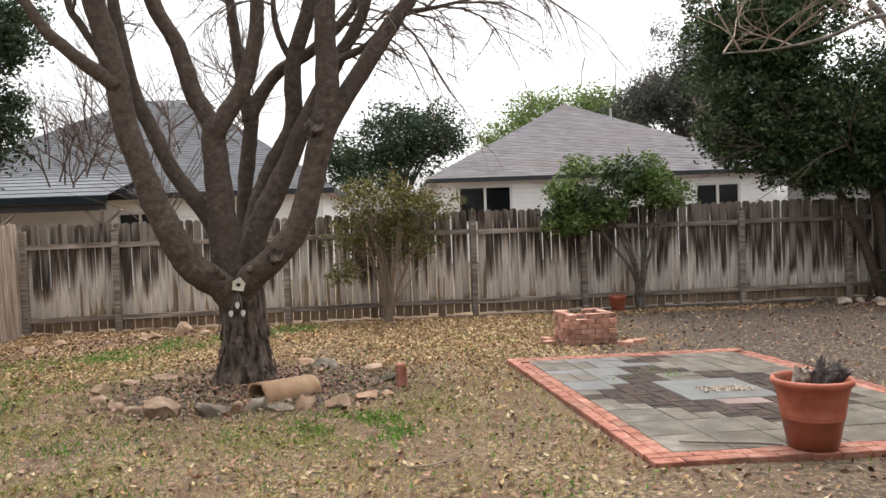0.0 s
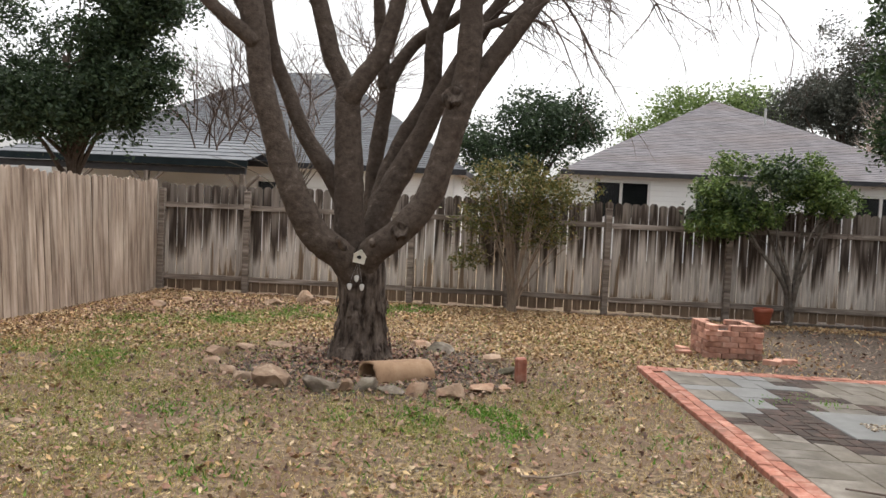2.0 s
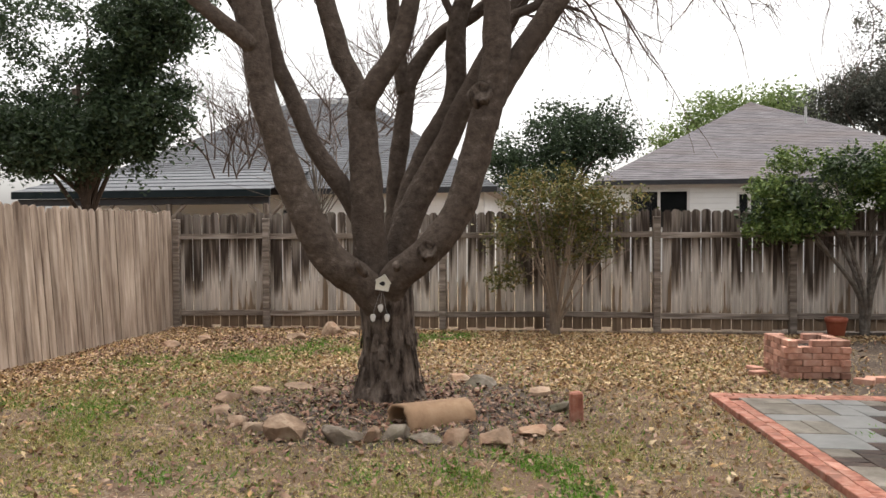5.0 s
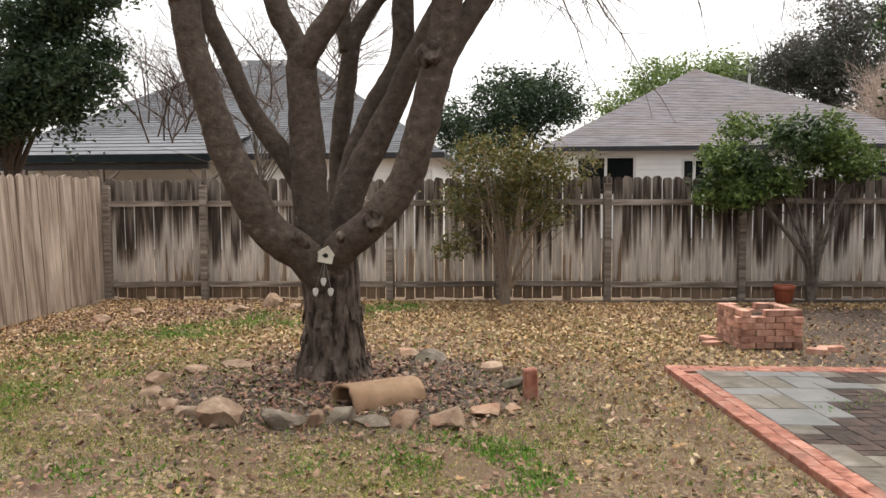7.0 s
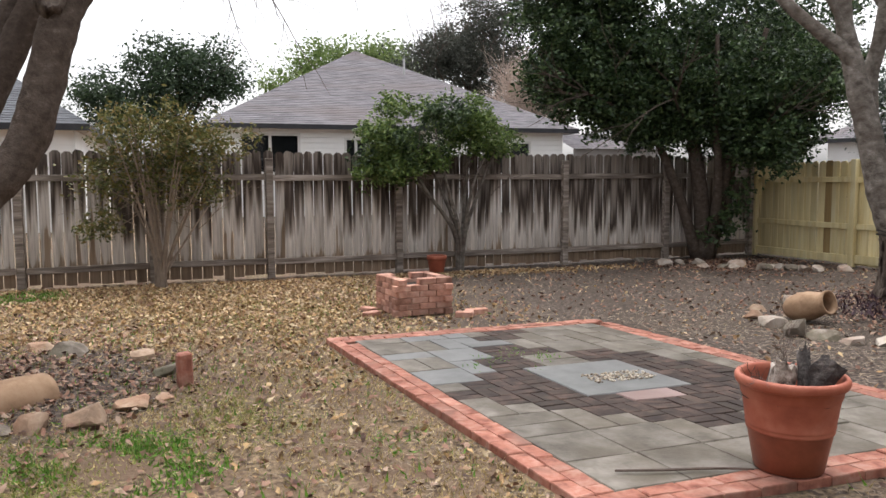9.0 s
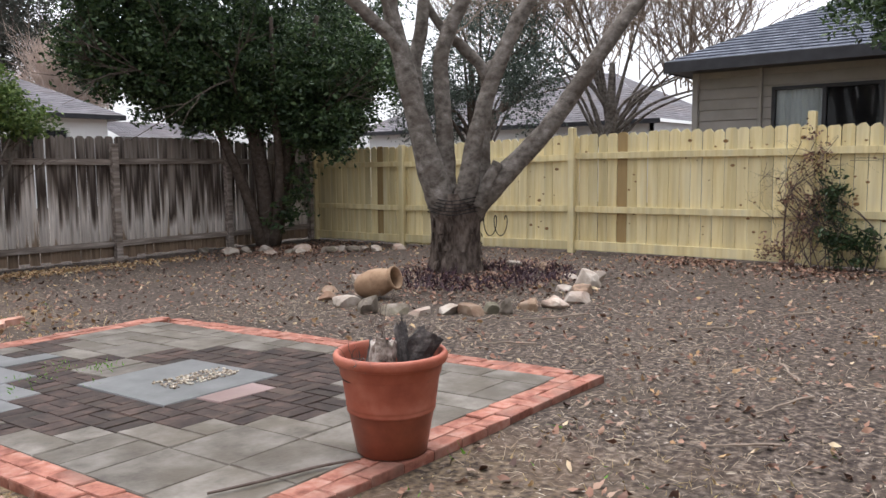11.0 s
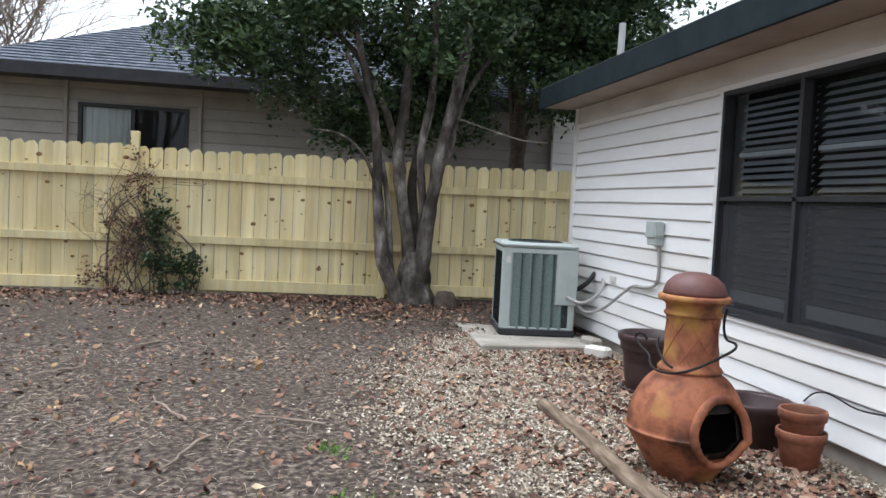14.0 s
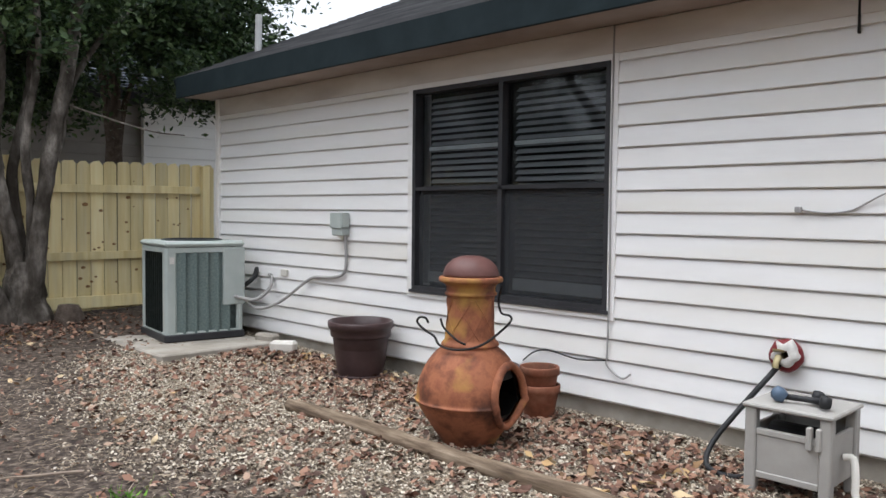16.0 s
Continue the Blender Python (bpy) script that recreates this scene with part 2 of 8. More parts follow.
CONCRETE = surface("poured_concrete", [(0.3, (0.25, 0.225, 0.19)), (0.7, (0.42, 0.385, 0.335))], scale=4, rough=0.88, bump=0.3, stain=(1.2, (0.2, 0.17, 0.13), 0.5, 0.75, 0.6), bump_scale=40, dist=0.004)
TERRACOTTA = surface("terracotta", [(0.3, (0.25, 0.062, 0.034)), (0.5, (0.345, 0.095, 0.054)), (0.7, (0.43, 0.15, 0.095))],
                     scale=5, rough=0.55, bump=0.2, stain=(3, (0.28, 0.075, 0.035), 0.5, 0.75, 0.5), bump_scale=40, dist=0.003, spec=0.4)
OLD_TERRA = surface("dirty_terracotta", [(0.3, (0.12, 0.048, 0.03)), (0.5, (0.24, 0.088, 0.05)), (0.7, (0.33, 0.15, 0.095))],
                    scale=7, rough=0.7, bump=0.3, stain=(5, (0.10, 0.06, 0.042), 0.45, 0.65, 0.7), bump_scale=40, dist=0.003, spec=0.25)
TERRA_DARK = surface("dark_terracotta", [(0.3, (0.15, 0.037, 0.018)), (0.7, (0.26, 0.07, 0.036))], scale=7, rough=0.38, bump=0.15, bump_scale=40, dist=0.003, spec=0.45)
CLAY = surface("chiminea_clay", [(0.3, (0.06, 0.024, 0.015)), (0.42, (0.17, 0.06, 0.032)), (0.54, (0.31, 0.115, 0.056)), (0.62, (0.24, 0.083, 0.043)), (0.74, (0.10, 0.045, 0.03))],
               scale=5.5, rough=0.72, bump=0.4, stain=(4.2, (0.46, 0.27, 0.06), 0.54, 0.7, 0.8), bump_scale=26, dist=0.006)
SOOT = surface("sooty_inside", [(0.3, (0.012, 0.01, 0.009)), (0.7, (0.03, 0.025, 0.022))], scale=8, rough=0.95, bump=0.2)
PALE_CLAY = surface("sandy_clay_pipe", [(0.3, (0.22, 0.135, 0.08)), (0.5, (0.34, 0.22, 0.135)), (0.7, (0.45, 0.31, 0.2))], scale=6, rough=0.85, bump=0.4,
                    stain=(3, (0.2, 0.12, 0.07), 0.5, 0.75, 0.6), bump_scale=30, dist=0.005)
ROCK = surface("limestone_rock", [(0.3, (0.11, 0.072, 0.05)), (0.5, (0.25, 0.17, 0.115)), (0.72, (0.42, 0.33, 0.245))], scale=6, rough=0.9, bump=0.7, rand=1,
               stain=(2.5, (0.33, 0.17, 0.1), 0.5, 0.75, 0.6), hue=0.25, bump_scale=22, dist=0.012)
ROCK_PALE = surface("pale_limestone_rock", [(0.3, (0.24, 0.19, 0.15)), (0.5, (0.42, 0.36, 0.30)), (0.72, (0.6, 0.54, 0.47))], scale=6, rough=0.9, bump=0.7, rand=1,
                    stain=(2.5, (0.36, 0.2, 0.13), 0.52, 0.75, 0.6), hue=0.22, bump_scale=22, dist=0.012)
ROCK_GREY = surface("grey_mossy_rock", [(0.3, (0.08, 0.066, 0.05)), (0.5, (0.17, 0.14, 0.11)), (0.72, (0.33, 0.29, 0.245))], scale=7, rough=0.92, bump=0.7, rand=1,
                    stain=(3, (0.11, 0.12, 0.06), 0.5, 0.75, 0.6), hue=0.2, bump_scale=22, dist=0.012)
SIDING = surface("white_vinyl_siding", [(0.3, (0.79, 0.775, 0.765)), (0.7, (0.87, 0.86, 0.85))], scale=2, rough=0.5, bump=0.06, stretch=(0.4, 1, 3),
                 stain=(1.0, (0.66, 0.62, 0.54), 0.5, 0.72, 0.6), rand=1, bump_scale=60, dist=0.002, spec=0.35)
SIDING_FAR = surface("cream_lap_siding", [(0.3, (0.83, 0.82, 0.79)), (0.7, (0.88, 0.875, 0.855))], scale=1.5, rough=0.6, bump=0.05)
SIDING_TAN = surface("taupe_lap_siding", [(0.3, (0.27, 0.25, 0.23)), (0.7, (0.35, 0.325, 0.305))], scale=2, rough=0.7, bump=0.1, rand=1, hue=0.06)
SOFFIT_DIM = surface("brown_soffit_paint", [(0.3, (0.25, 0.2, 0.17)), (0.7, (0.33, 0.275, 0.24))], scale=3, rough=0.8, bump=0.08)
FRIEZE = surface("beige_frieze_board", [(0.3, (0.64, 0.605, 0.57)), (0.7, (0.74, 0.71, 0.68))], scale=2.5, rough=0.75, bump=0.1, stretch=(0.5, 2, 2), stain=(1.4, (0.33, 0.27, 0.22), 0.45, 0.7, 0.6))
SOFFIT = surface("soffit_paint", [(0.3, (0.42, 0.36, 0.32)), (0.7, (0.5, 0.44, 0.40))], scale=3, rough=0.7, bump=0.05)
FASCIA = surface("dark_green_fascia", [(0.3, (0.011, 0.017, 0.02)), (0.7, (0.021, 0.031, 0.035))], scale=3, rough=0.75, bump=0.1, spec=0.1)
DARK_TRIM = surface("dark_trim_paint", [(0.3, (0.025, 0.025, 0.028)), (0.7, (0.045, 0.045, 0.05))], scale=4, rough=0.5, bump=0.05)
SHINGLE = surface("grey_brown_shingle", [(0.3, (0.098, 0.092, 0.097)), (0.5, (0.15, 0.142, 0.15)), (0.7, (0.215, 0.205, 0.215))], scale=3.0, rough=0.95, bump=0.3,
                  stretch=(0.5, 1, 4), stain=(0.5, (0.16, 0.13, 0.12), 0.45, 0.7, 0.5), hue=0.1, rand=1, bump_scale=30)
SHINGLE_BLUE = surface("slate_blue_shingle", [(0.3, (0.055, 0.062, 0.078)), (0.5, (0.09, 0.10, 0.125)), (0.7, (0.14, 0.15, 0.18))], scale=5, rough=0.95, bump=0.3,
                       hue=0.12, rand=1, bump_scale=40)
SHINGLE_GREY = surface("mid_grey_shingle", [(0.3, (0.10, 0.10, 0.105)), (0.5, (0.15, 0.15, 0.155)), (0.7, (0.22, 0.22, 0.225))], scale=3, rough=0.95, bump=0.3,
                       stretch=(0.5, 1, 4), hue=0.08, rand=1, bump_scale=30)
SHINGLE_SLATE = surface("dull_slate_shingle", [(0.3, (0.07, 0.073, 0.08)), (0.5, (0.105, 0.109, 0.118)), (0.7, (0.155, 0.16, 0.172))], scale=3, rough=0.95, bump=0.3,
                        stretch=(0.5, 1, 4), hue=0.08, rand=1, bump_scale=30)
METAL_ROOF = surface("patio_cover_roofing", [(0.3, (0.085, 0.092, 0.102)), (0.7, (0.13, 0.138, 0.15))], scale=2, rough=0.7, bump=0.1)
AC_GREY = surface("painted_steel_grey_green", [(0.3, (0.36, 0.405, 0.385)), (0.7, (0.44, 0.48, 0.46))], scale=4, rough=0.45, bump=0.03, spec=0.4)
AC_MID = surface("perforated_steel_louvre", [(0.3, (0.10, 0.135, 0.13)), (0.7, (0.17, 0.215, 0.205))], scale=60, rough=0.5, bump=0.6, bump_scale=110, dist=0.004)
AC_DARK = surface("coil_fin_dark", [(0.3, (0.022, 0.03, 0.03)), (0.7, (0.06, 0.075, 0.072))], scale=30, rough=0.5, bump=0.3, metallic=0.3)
GREY_PLASTIC = surface("grey_resin_plastic", [(0.3, (0.30, 0.285, 0.265)), (0.7, (0.38, 0.365, 0.34))], scale=4, rough=0.55, bump=0.05)
PALE_PLASTIC = surface("off_white_plastic", [(0.3, (0.58, 0.55, 0.5)), (0.7, (0.68, 0.65, 0.6))], scale=5, rough=0.5, bump=0.03)
BLACK_RUBBER = surface("black_rubber", [(0.3, (0.012, 0.012, 0.013)), (0.7, (0.028, 0.028, 0.03))], scale=8, rough=0.55, bump=0.05)
BLUE_PLASTIC = surface("blue_grey_plastic", [(0.3, (0.07, 0.105, 0.16)), (0.7, (0.10, 0.14, 0.2))], scale=6, rough=0.4, bump=0.03)
RED_PAINT = surface("dark_red_paint", [(0.3, (0.16, 0.018, 0.022)), (0.7, (0.22, 0.03, 0.034))], scale=6, rough=0.5, bump=0.05)
BRASS = surface("dull_brass", [(0.3, (0.32, 0.26, 0.13)), (0.7, (0.45, 0.38, 0.22))], scale=12, rough=0.45, bump=0.05, metallic=0.8)
IRON = surface("black_iron", [(0.3, (0.014, 0.013, 0.013)), (0.7, (0.035, 0.03, 0.028))], scale=12, rough=0.6, bump=0.1, metallic=0.5)
BROWN_PLASTIC = surface("dark_brown_planter_plastic", [(0.3, (0.036, 0.021, 0.021)), (0.7, (0.075, 0.046, 0.045))], scale=5, rough=0.38, bump=0.08)
MAROON = surface("dark_glazed_lid", [(0.3, (0.085, 0.036, 0.032)), (0.7, (0.15, 0.07, 0.06))], scale=8, rough=0.5, bump=0.15)
SOIL = surface("potting_soil", [(0.3, (0.018, 0.013, 0.01)), (0.7, (0.05, 0.037, 0.028))], scale=30, rough=0.98, bump=0.8)
CHAR = surface("charred_wood", [(0.3, (0.016, 0.014, 0.013)), (0.5, (0.05, 0.043, 0.04)), (0.7, (0.19, 0.165, 0.15))], scale=9, rough=0.95, bump=0.9, bump_scale=25, dist=0.02)
LICHEN_LOG = surface("pale_rotten_log", [(0.38, (0.04, 0.03, 0.024)), (0.5, (0.22, 0.18, 0.15)), (0.66, (0.48, 0.43, 0.38))], scale=14, rough=0.95, bump=0.9, bump_scale=25, dist=0.02)
LOG = surface("landscape_timber", [(0.32, (0.06, 0.04, 0.027)), (0.5, (0.15, 0.108, 0.073)), (0.68, (0.28, 0.22, 0.16))], scale=5, rough=0.9, bump=0.5, stretch=(0.6, 6, 6), bump_scale=12)
WHITE_PAINT = surface("cream_painted_wood", [(0.3, (0.60, 0.57, 0.47)), (0.7, (0.74, 0.71, 0.62))], scale=10, rough=0.6, bump=0.1)
BLACK_PAINT = surface("black_paint", [(0.3, (0.01, 0.01, 0.01)), (0.7, (0.02, 0.02, 0.02))], scale=10, rough=0.6, bump=0)
SHELL = surface("pale_wind_chime_shell", [(0.3, (0.52, 0.5, 0.47)), (0.7, (0.7, 0.68, 0.65))], scale=20, rough=0.4, bump=0.1)
BLIND = surface("blind_slat", [(0.3, (0.36, 0.365, 0.375)), (0.7, (0.44, 0.445, 0.455))], scale=3, rough=0.6, bump=0.03)
# near-black walls: the dimness of unlit rooms is put into this colour
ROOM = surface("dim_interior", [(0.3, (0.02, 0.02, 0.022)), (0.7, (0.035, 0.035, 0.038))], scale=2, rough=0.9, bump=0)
CURTAIN = surface("pale_curtain", [(0.3, (0.66, 0.68, 0.68)), (0.7, (0.78, 0.8, 0.8))], scale=2, rough=0.8, bump=0.1, stretch=(6, 6, 0.3))
WHITE_TRIM = surface("white_window_trim", [(0.3, (0.66, 0.65, 0.62)), (0.7, (0.75, 0.74, 0.71))], scale=5, rough=0.5, bump=0.03)
WIRE = surface("grey_cable", [(0.3, (0.30, 0.29, 0.28)), (0.7, (0.38, 0.37, 0.36))], scale=9, rough=0.5, bump=0)
PVC = surface("vent_pipe", [(0.3, (0.42, 0.42, 0.42)), (0.7, (0.55, 0.55, 0.54))], scale=6, rough=0.5, bump=0.05)

GLASS = bpy.data.materials.new("dark_window_glass")
GLASS.use_nodes = True
gn, gl = GLASS.node_tree.nodes, GLASS.node_tree.links
clear, gloss, fres, both = gn.new("ShaderNodeBsdfTransparent"), gn.new("ShaderNodeBsdfGlossy"), gn.new("ShaderNodeFresnel"), gn.new("ShaderNodeMixShader")
clear.inputs["Color"].default_value, gloss.inputs["Roughness"].default_value, fres.inputs["IOR"].default_value = lin(0.72, 0.75, 0.76), 0.02, 1.5
gl.new(fres.outputs[0], both.inputs[0])
gl.new(clear.outputs[0], both.inputs[1])
gl.new(gloss.outputs[0], both.inputs[2])
gl.new(both.outputs[0], gn["Material Output"].inputs["Surface"])

SCREEN = bpy.data.materials.new("insect_screen")
SCREEN.use_nodes = True
sn, sl = SCREEN.node_tree.nodes, SCREEN.node_tree.links
see, weave = sn.new("ShaderNodeBsdfTransparent"), sn.new("ShaderNodeMixShader")
weave.inputs[0].default_value = 0.62
sn["Principled BSDF"].inputs["Base Color"].default_value, sn["Principled BSDF"].inputs["Roughness"].default_value = lin(0.03, 0.032, 0.036), 0.7
sl.new(see.outputs[0], weave.inputs[1])
sl.new(sn["Principled BSDF"].outputs[0], weave.inputs[2])
sl.new(weave.outputs[0], sn["Material Output"].inputs["Surface"])

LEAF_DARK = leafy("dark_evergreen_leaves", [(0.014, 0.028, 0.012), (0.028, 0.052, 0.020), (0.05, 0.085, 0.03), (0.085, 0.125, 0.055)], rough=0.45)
LEAF_CORNER = leafy("glossy_corner_leaves", [(0.015, 0.03, 0.013), (0.032, 0.06, 0.023), (0.062, 0.105, 0.038), (0.12, 0.17, 0.07)], rough=0.4)
LEAF_OAK = leafy("live_oak_leaves", [(0.02, 0.036, 0.018), (0.036, 0.062, 0.028), (0.065, 0.098, 0.045)], rough=0.55)
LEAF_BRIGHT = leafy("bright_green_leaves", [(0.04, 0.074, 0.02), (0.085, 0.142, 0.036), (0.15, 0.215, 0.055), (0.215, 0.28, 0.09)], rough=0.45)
LEAF_OLIVE = leafy("olive_yellow_leaves", [(0.05, 0.06, 0.02), (0.10, 0.11, 0.03), (0.17, 0.16, 0.05), (0.22, 0.15, 0.05)], rough=0.5)
LEAF_SPRING = leafy("spring_green_leaves", [(0.10, 0.16, 0.04), (0.17, 0.24, 0.07), (0.24, 0.31, 0.11)], rough=0.55)
LEAF_GREY = leafy("grey_green_leaves", [(0.05, 0.056, 0.045), (0.085, 0.092, 0.072), (0.13, 0.135, 0.11)], rough=0.6)
LEAF_CEDAR = leafy("blue_green_cedar", [(0.05, 0.07, 0.055), (0.09, 0.115, 0.09), (0.13, 0.16, 0.13)], rough=0.6)
LITTER = leafy("dry_fallen_leaves", [(0.14, 0.08, 0.045), (0.29, 0.175, 0.085), (0.43, 0.27, 0.125), (0.52, 0.365, 0.18), (0.60, 0.48, 0.31), (0.33, 0.225, 0.13), (0.21, 0.11, 0.06)], rough=0.8, through_light=0.1)
LITTER_DARK = leafy("damp_leaf_mulch", [(0.045, 0.026, 0.02), (0.11, 0.058, 0.04), (0.20, 0.10, 0.065), (0.29, 0.165, 0.11), (0.36, 0.26, 0.19)], rough=0.75, through_light=0.0)
STRAW = leafy("straw_bits", [(0.13, 0.09, 0.06), (0.28, 0.21, 0.14), (0.45, 0.37, 0.265), (0.09, 0.065, 0.05), (0.52, 0.45, 0.35)], rough=0.85, through_light=0.0)
CHIP = leafy("pale_chips", [(0.12, 0.09, 0.07), (0.34, 0.29, 0.24), (0.5, 0.46, 0.40), (0.08, 0.06, 0.05), (0.2, 0.165, 0.135)], rough=0.85, through_light=0.0)
GRASS = leafy("fresh_grass", [(0.08, 0.19, 0.018), (0.13, 0.30, 0.03), (0.20, 0.40, 0.055)], rough=0.5)
DRY_GRASS = leafy("dry_grass", [(0.25, 0.16, 0.075), (0.54, 0.41, 0.19), (0.74, 0.6, 0.34), (0.38, 0.3, 0.12)], rough=0.7)
FADED_GRASS = leafy("faded_green_grass", [(0.15, 0.2, 0.035), (0.30, 0.33, 0.08), (0.45, 0.43, 0.15), (0.56, 0.5, 0.24)], rough=0.65)
GRAVEL = leafy("cream_gravel", [(0.15, 0.115, 0.085), (0.32, 0.26, 0.19), (0.45, 0.385, 0.295), (0.66, 0.6, 0.5), (0.23, 0.18, 0.13), (0.17, 0.14, 0.115)], rough=0.85, through_light=0.0)


# ---- building helpers ----
WORLDS = {}


def thing(name, base, label, category, group="", kind="", turn=0.0):
    ob = new(name)
    ob.empty_display_size = 0.1
    ob.matrix_basis = pose(base[0], base[1], base[2], 0, 0, turn)
    WORLDS[ob] = ob.matrix_basis.copy()
    return tagged(ob, label, category, group, kind)


def hang(ob, parent, m=None):
    """Parents ob so that its world pose is m."""
    m = m or Matrix.Identity(4)
    if parent:
        ob.parent = parent
        ob.matrix_parent_inverse = WORLDS[parent].inverted()
    ob.matrix_basis = m
    WORLDS[ob] = m.copy()
    return ob


def mesh_of(name, verts, faces, mat, smooth=False):
    me = bpy.data.meshes.new(name)
    me.from_pydata([tuple(v) for v in verts], [], [tuple(f) for f in faces])
    me.materials.append(mat)
    if smooth:
        me.polygons.foreach_set("use_smooth", [True] * len(me.polygons))
    me.update()
    return me


def piece(name, me, parent, m=None, label=""):
    ob = hang(new(name, me), parent, m)
    return tagged(ob, label) if label else ob


def solid(name, verts, faces, mat, parent, label="", m=None, smooth=False):
    return piece(name, mesh_of(name, verts, faces, mat, smooth), parent, m, label)


def part(name, bm, mat, parent, label="", m=None, smooth=False):
    me = bpy.data.meshes.new(name)
    bm.normal_update()
    bm.to_mesh(me)
    bm.free()
    me.materials.append(mat)
    if smooth:
        me.polygons.foreach_set("use_smooth", [True] * len(me.polygons))
    return piece(name, me, parent, m, label)


def block(lo, hi, bevel=0.0, bm=None):
    """A box between two corners, with its edges rounded."""
    bm = bm or bmesh.new()
    c = [(a + b) / 2 for a, b in zip(lo, hi)]
    s = [abs(b - a) for a, b in zip(lo, hi)]
    got = bmesh.ops.create_cube(bm, size=1.0, matrix=Matrix.Translation(c) @ Matrix.Diagonal((*s, 1)))
    if bevel:
        edges = list({e for v in got["verts"] for e in v.link_edges})
        bmesh.ops.bevel(bm, geom=edges, offset=bevel, segments=1, affect="EDGES")
    return bm


def lathe(profile, n=40, centre=(0, 0, 0), wob=0.0):
    """Verts and faces of a turned shape from (radius, height) pairs."""
    vs, fs = [], []
    for r, z in profile:
        for i in range(n):
            a = 2 * math.pi * i / n
            k = 1 + wob * noise.noise(Vector((math.cos(a) * 2, math.sin(a) * 2, z * 3 + r)))
            vs.append((centre[0] + r * k * math.cos(a), centre[1] + r * k * math.sin(a), centre[2] + z))
    for j in range(len(profile) - 1):
        for i in range(n):
            k = (i + 1) % n
            fs.append((j * n + i, j * n + k, (j + 1) * n + k, (j + 1) * n + i))
    return vs, fs


def smooth_line(pts, per=4):
    """Catmull-Rom through points of any length."""
    p = [np.array(q, float) for q in pts]
    p = [2 * p[0] - p[1]] + p + [2 * p[-1] - p[-2]]
    out = []
    for i in range(1, len(p) - 2):
        for k in range(per):
            t = k / per
            out.append(0.5 * (2 * p[i] + (p[i + 1] - p[i - 1]) * t + (2 * p[i - 1] - 5 * p[i] + 4 * p[i + 1] - p[i + 2]) * t * t
                              + (3 * p[i] - p[i - 1] - 3 * p[i + 1] + p[i + 2]) * t ** 3))
    out.append(p[-2])
    return out


def tube(line, segs=10, rough=0.0, seed=0.0, caps=True):
    """Verts and faces of a tapered tube along rows of x, y, z, radius."""
    vs, fs = [], []
    side = None
    for i, q in enumerate(line):
        a, b = line[max(i - 1, 0)][:3], line[min(i + 1, len(line) - 1)][:3]
        d = Vector(b) - Vector(a)
        d = d.normalized() if d.length > 1e-6 else Vector((0, 0, 1))
        if side is None:
            side = d.orthogonal().normalized()
        side = (side - d * side.dot(d)).normalized()
        up = d.cross(side)
        for k in range(segs):
            ang = 2 * math.pi * k / segs
            o = side * math.cos(ang) + up * math.sin(ang)
            r = q[3]
            if rough:
                w = Vector(q[:3]) * 1.0 + o * q[3]
                r *= 1 + rough * noise.noise(w * 5 + Vector((seed, 0, 0))) + rough * 0.6 * noise.noise(w * 14)
            vs.append(tuple(Vector(q[:3]) + o * r))
    for i in range(len(line) - 1):
        for k in range(segs):
            k2 = (k + 1) % segs
            fs.append((i * segs + k, i * segs + k2, (i + 1) * segs + k2, (i + 1) * segs + k))
    if caps:
        fs.append(tuple(range(segs - 1, -1, -1)))
        fs.append(tuple((len(line) - 1) * segs + k for k in range(segs)))
    return vs, fs


def joined(pieces):
    vs, fs = [], []
    for v, f in pieces:
        o = len(vs)
        vs.extend(v)
        fs.extend(tuple(i + o for i in q) for q in f)
    return vs, fs


def scattered(name, shape, faces, places, sizes, tilt, mat, parent=None, rng=None, upright=False, axes=None):
    """One mesh of many small copies of a shape (n, 3), turned at random."""
    rng = rng or np.random.default_rng(1)
    n = len(places)
    shape = np.array(shape, float)
    yaw = rng.uniform(0, 2 * np.pi, n)
    tx, ty = rng.normal(0, tilt, n), rng.normal(0, tilt, n)
    cz, sz, cx, sx, cy, sy = np.cos(yaw), np.sin(yaw), np.cos(tx), np.sin(tx), np.cos(ty), np.sin(ty)
    one, zero = np.ones(n), np.zeros(n)
    rz = np.stack([np.stack([cz, -sz, zero], -1), np.stack([sz, cz, zero], -1), np.stack([zero, zero, one], -1)], -2)
    rx = np.stack([np.stack([one, zero, zero], -1), np.stack([zero, cx, -sx], -1), np.stack([zero, sx, cx], -1)], -2)
    ry = np.stack([np.stack([cy, zero, sy], -1), np.stack([zero, one, zero], -1), np.stack([-sy, zero, cy], -1)], -2)
    rot = rz @ rx @ ry
    scale = np.asarray(sizes)
    if scale.ndim == 1:
        scale = np.repeat(scale[:, None], 3, 1)
    v = np.einsum("nij,nkj->nki", rot, shape[None] * scale[:, None, :]) + np.asarray(places)[:, None, :]
    k = len(shape)
    me = bpy.data.meshes.new(name)
    f = np.array(faces)
    allf = (f[None] + (np.arange(n) * k)[:, None, None]).reshape(-1, f.shape[1])
    me.vertices.add(n * k)
    me.vertices.foreach_set("co", v.reshape(-1))
    me.loops.add(allf.size)
    me.loops.foreach_set("vertex_index", allf.reshape(-1).astype(np.int32))
    me.polygons.add(len(allf))
    me.polygons.foreach_set("loop_start", np.arange(0, allf.size, f.shape[1], dtype=np.int32))
    me.update(calc_edges=True)
    me.validate()
    me.materials.append(mat)
    return hang(new(name, me), parent)


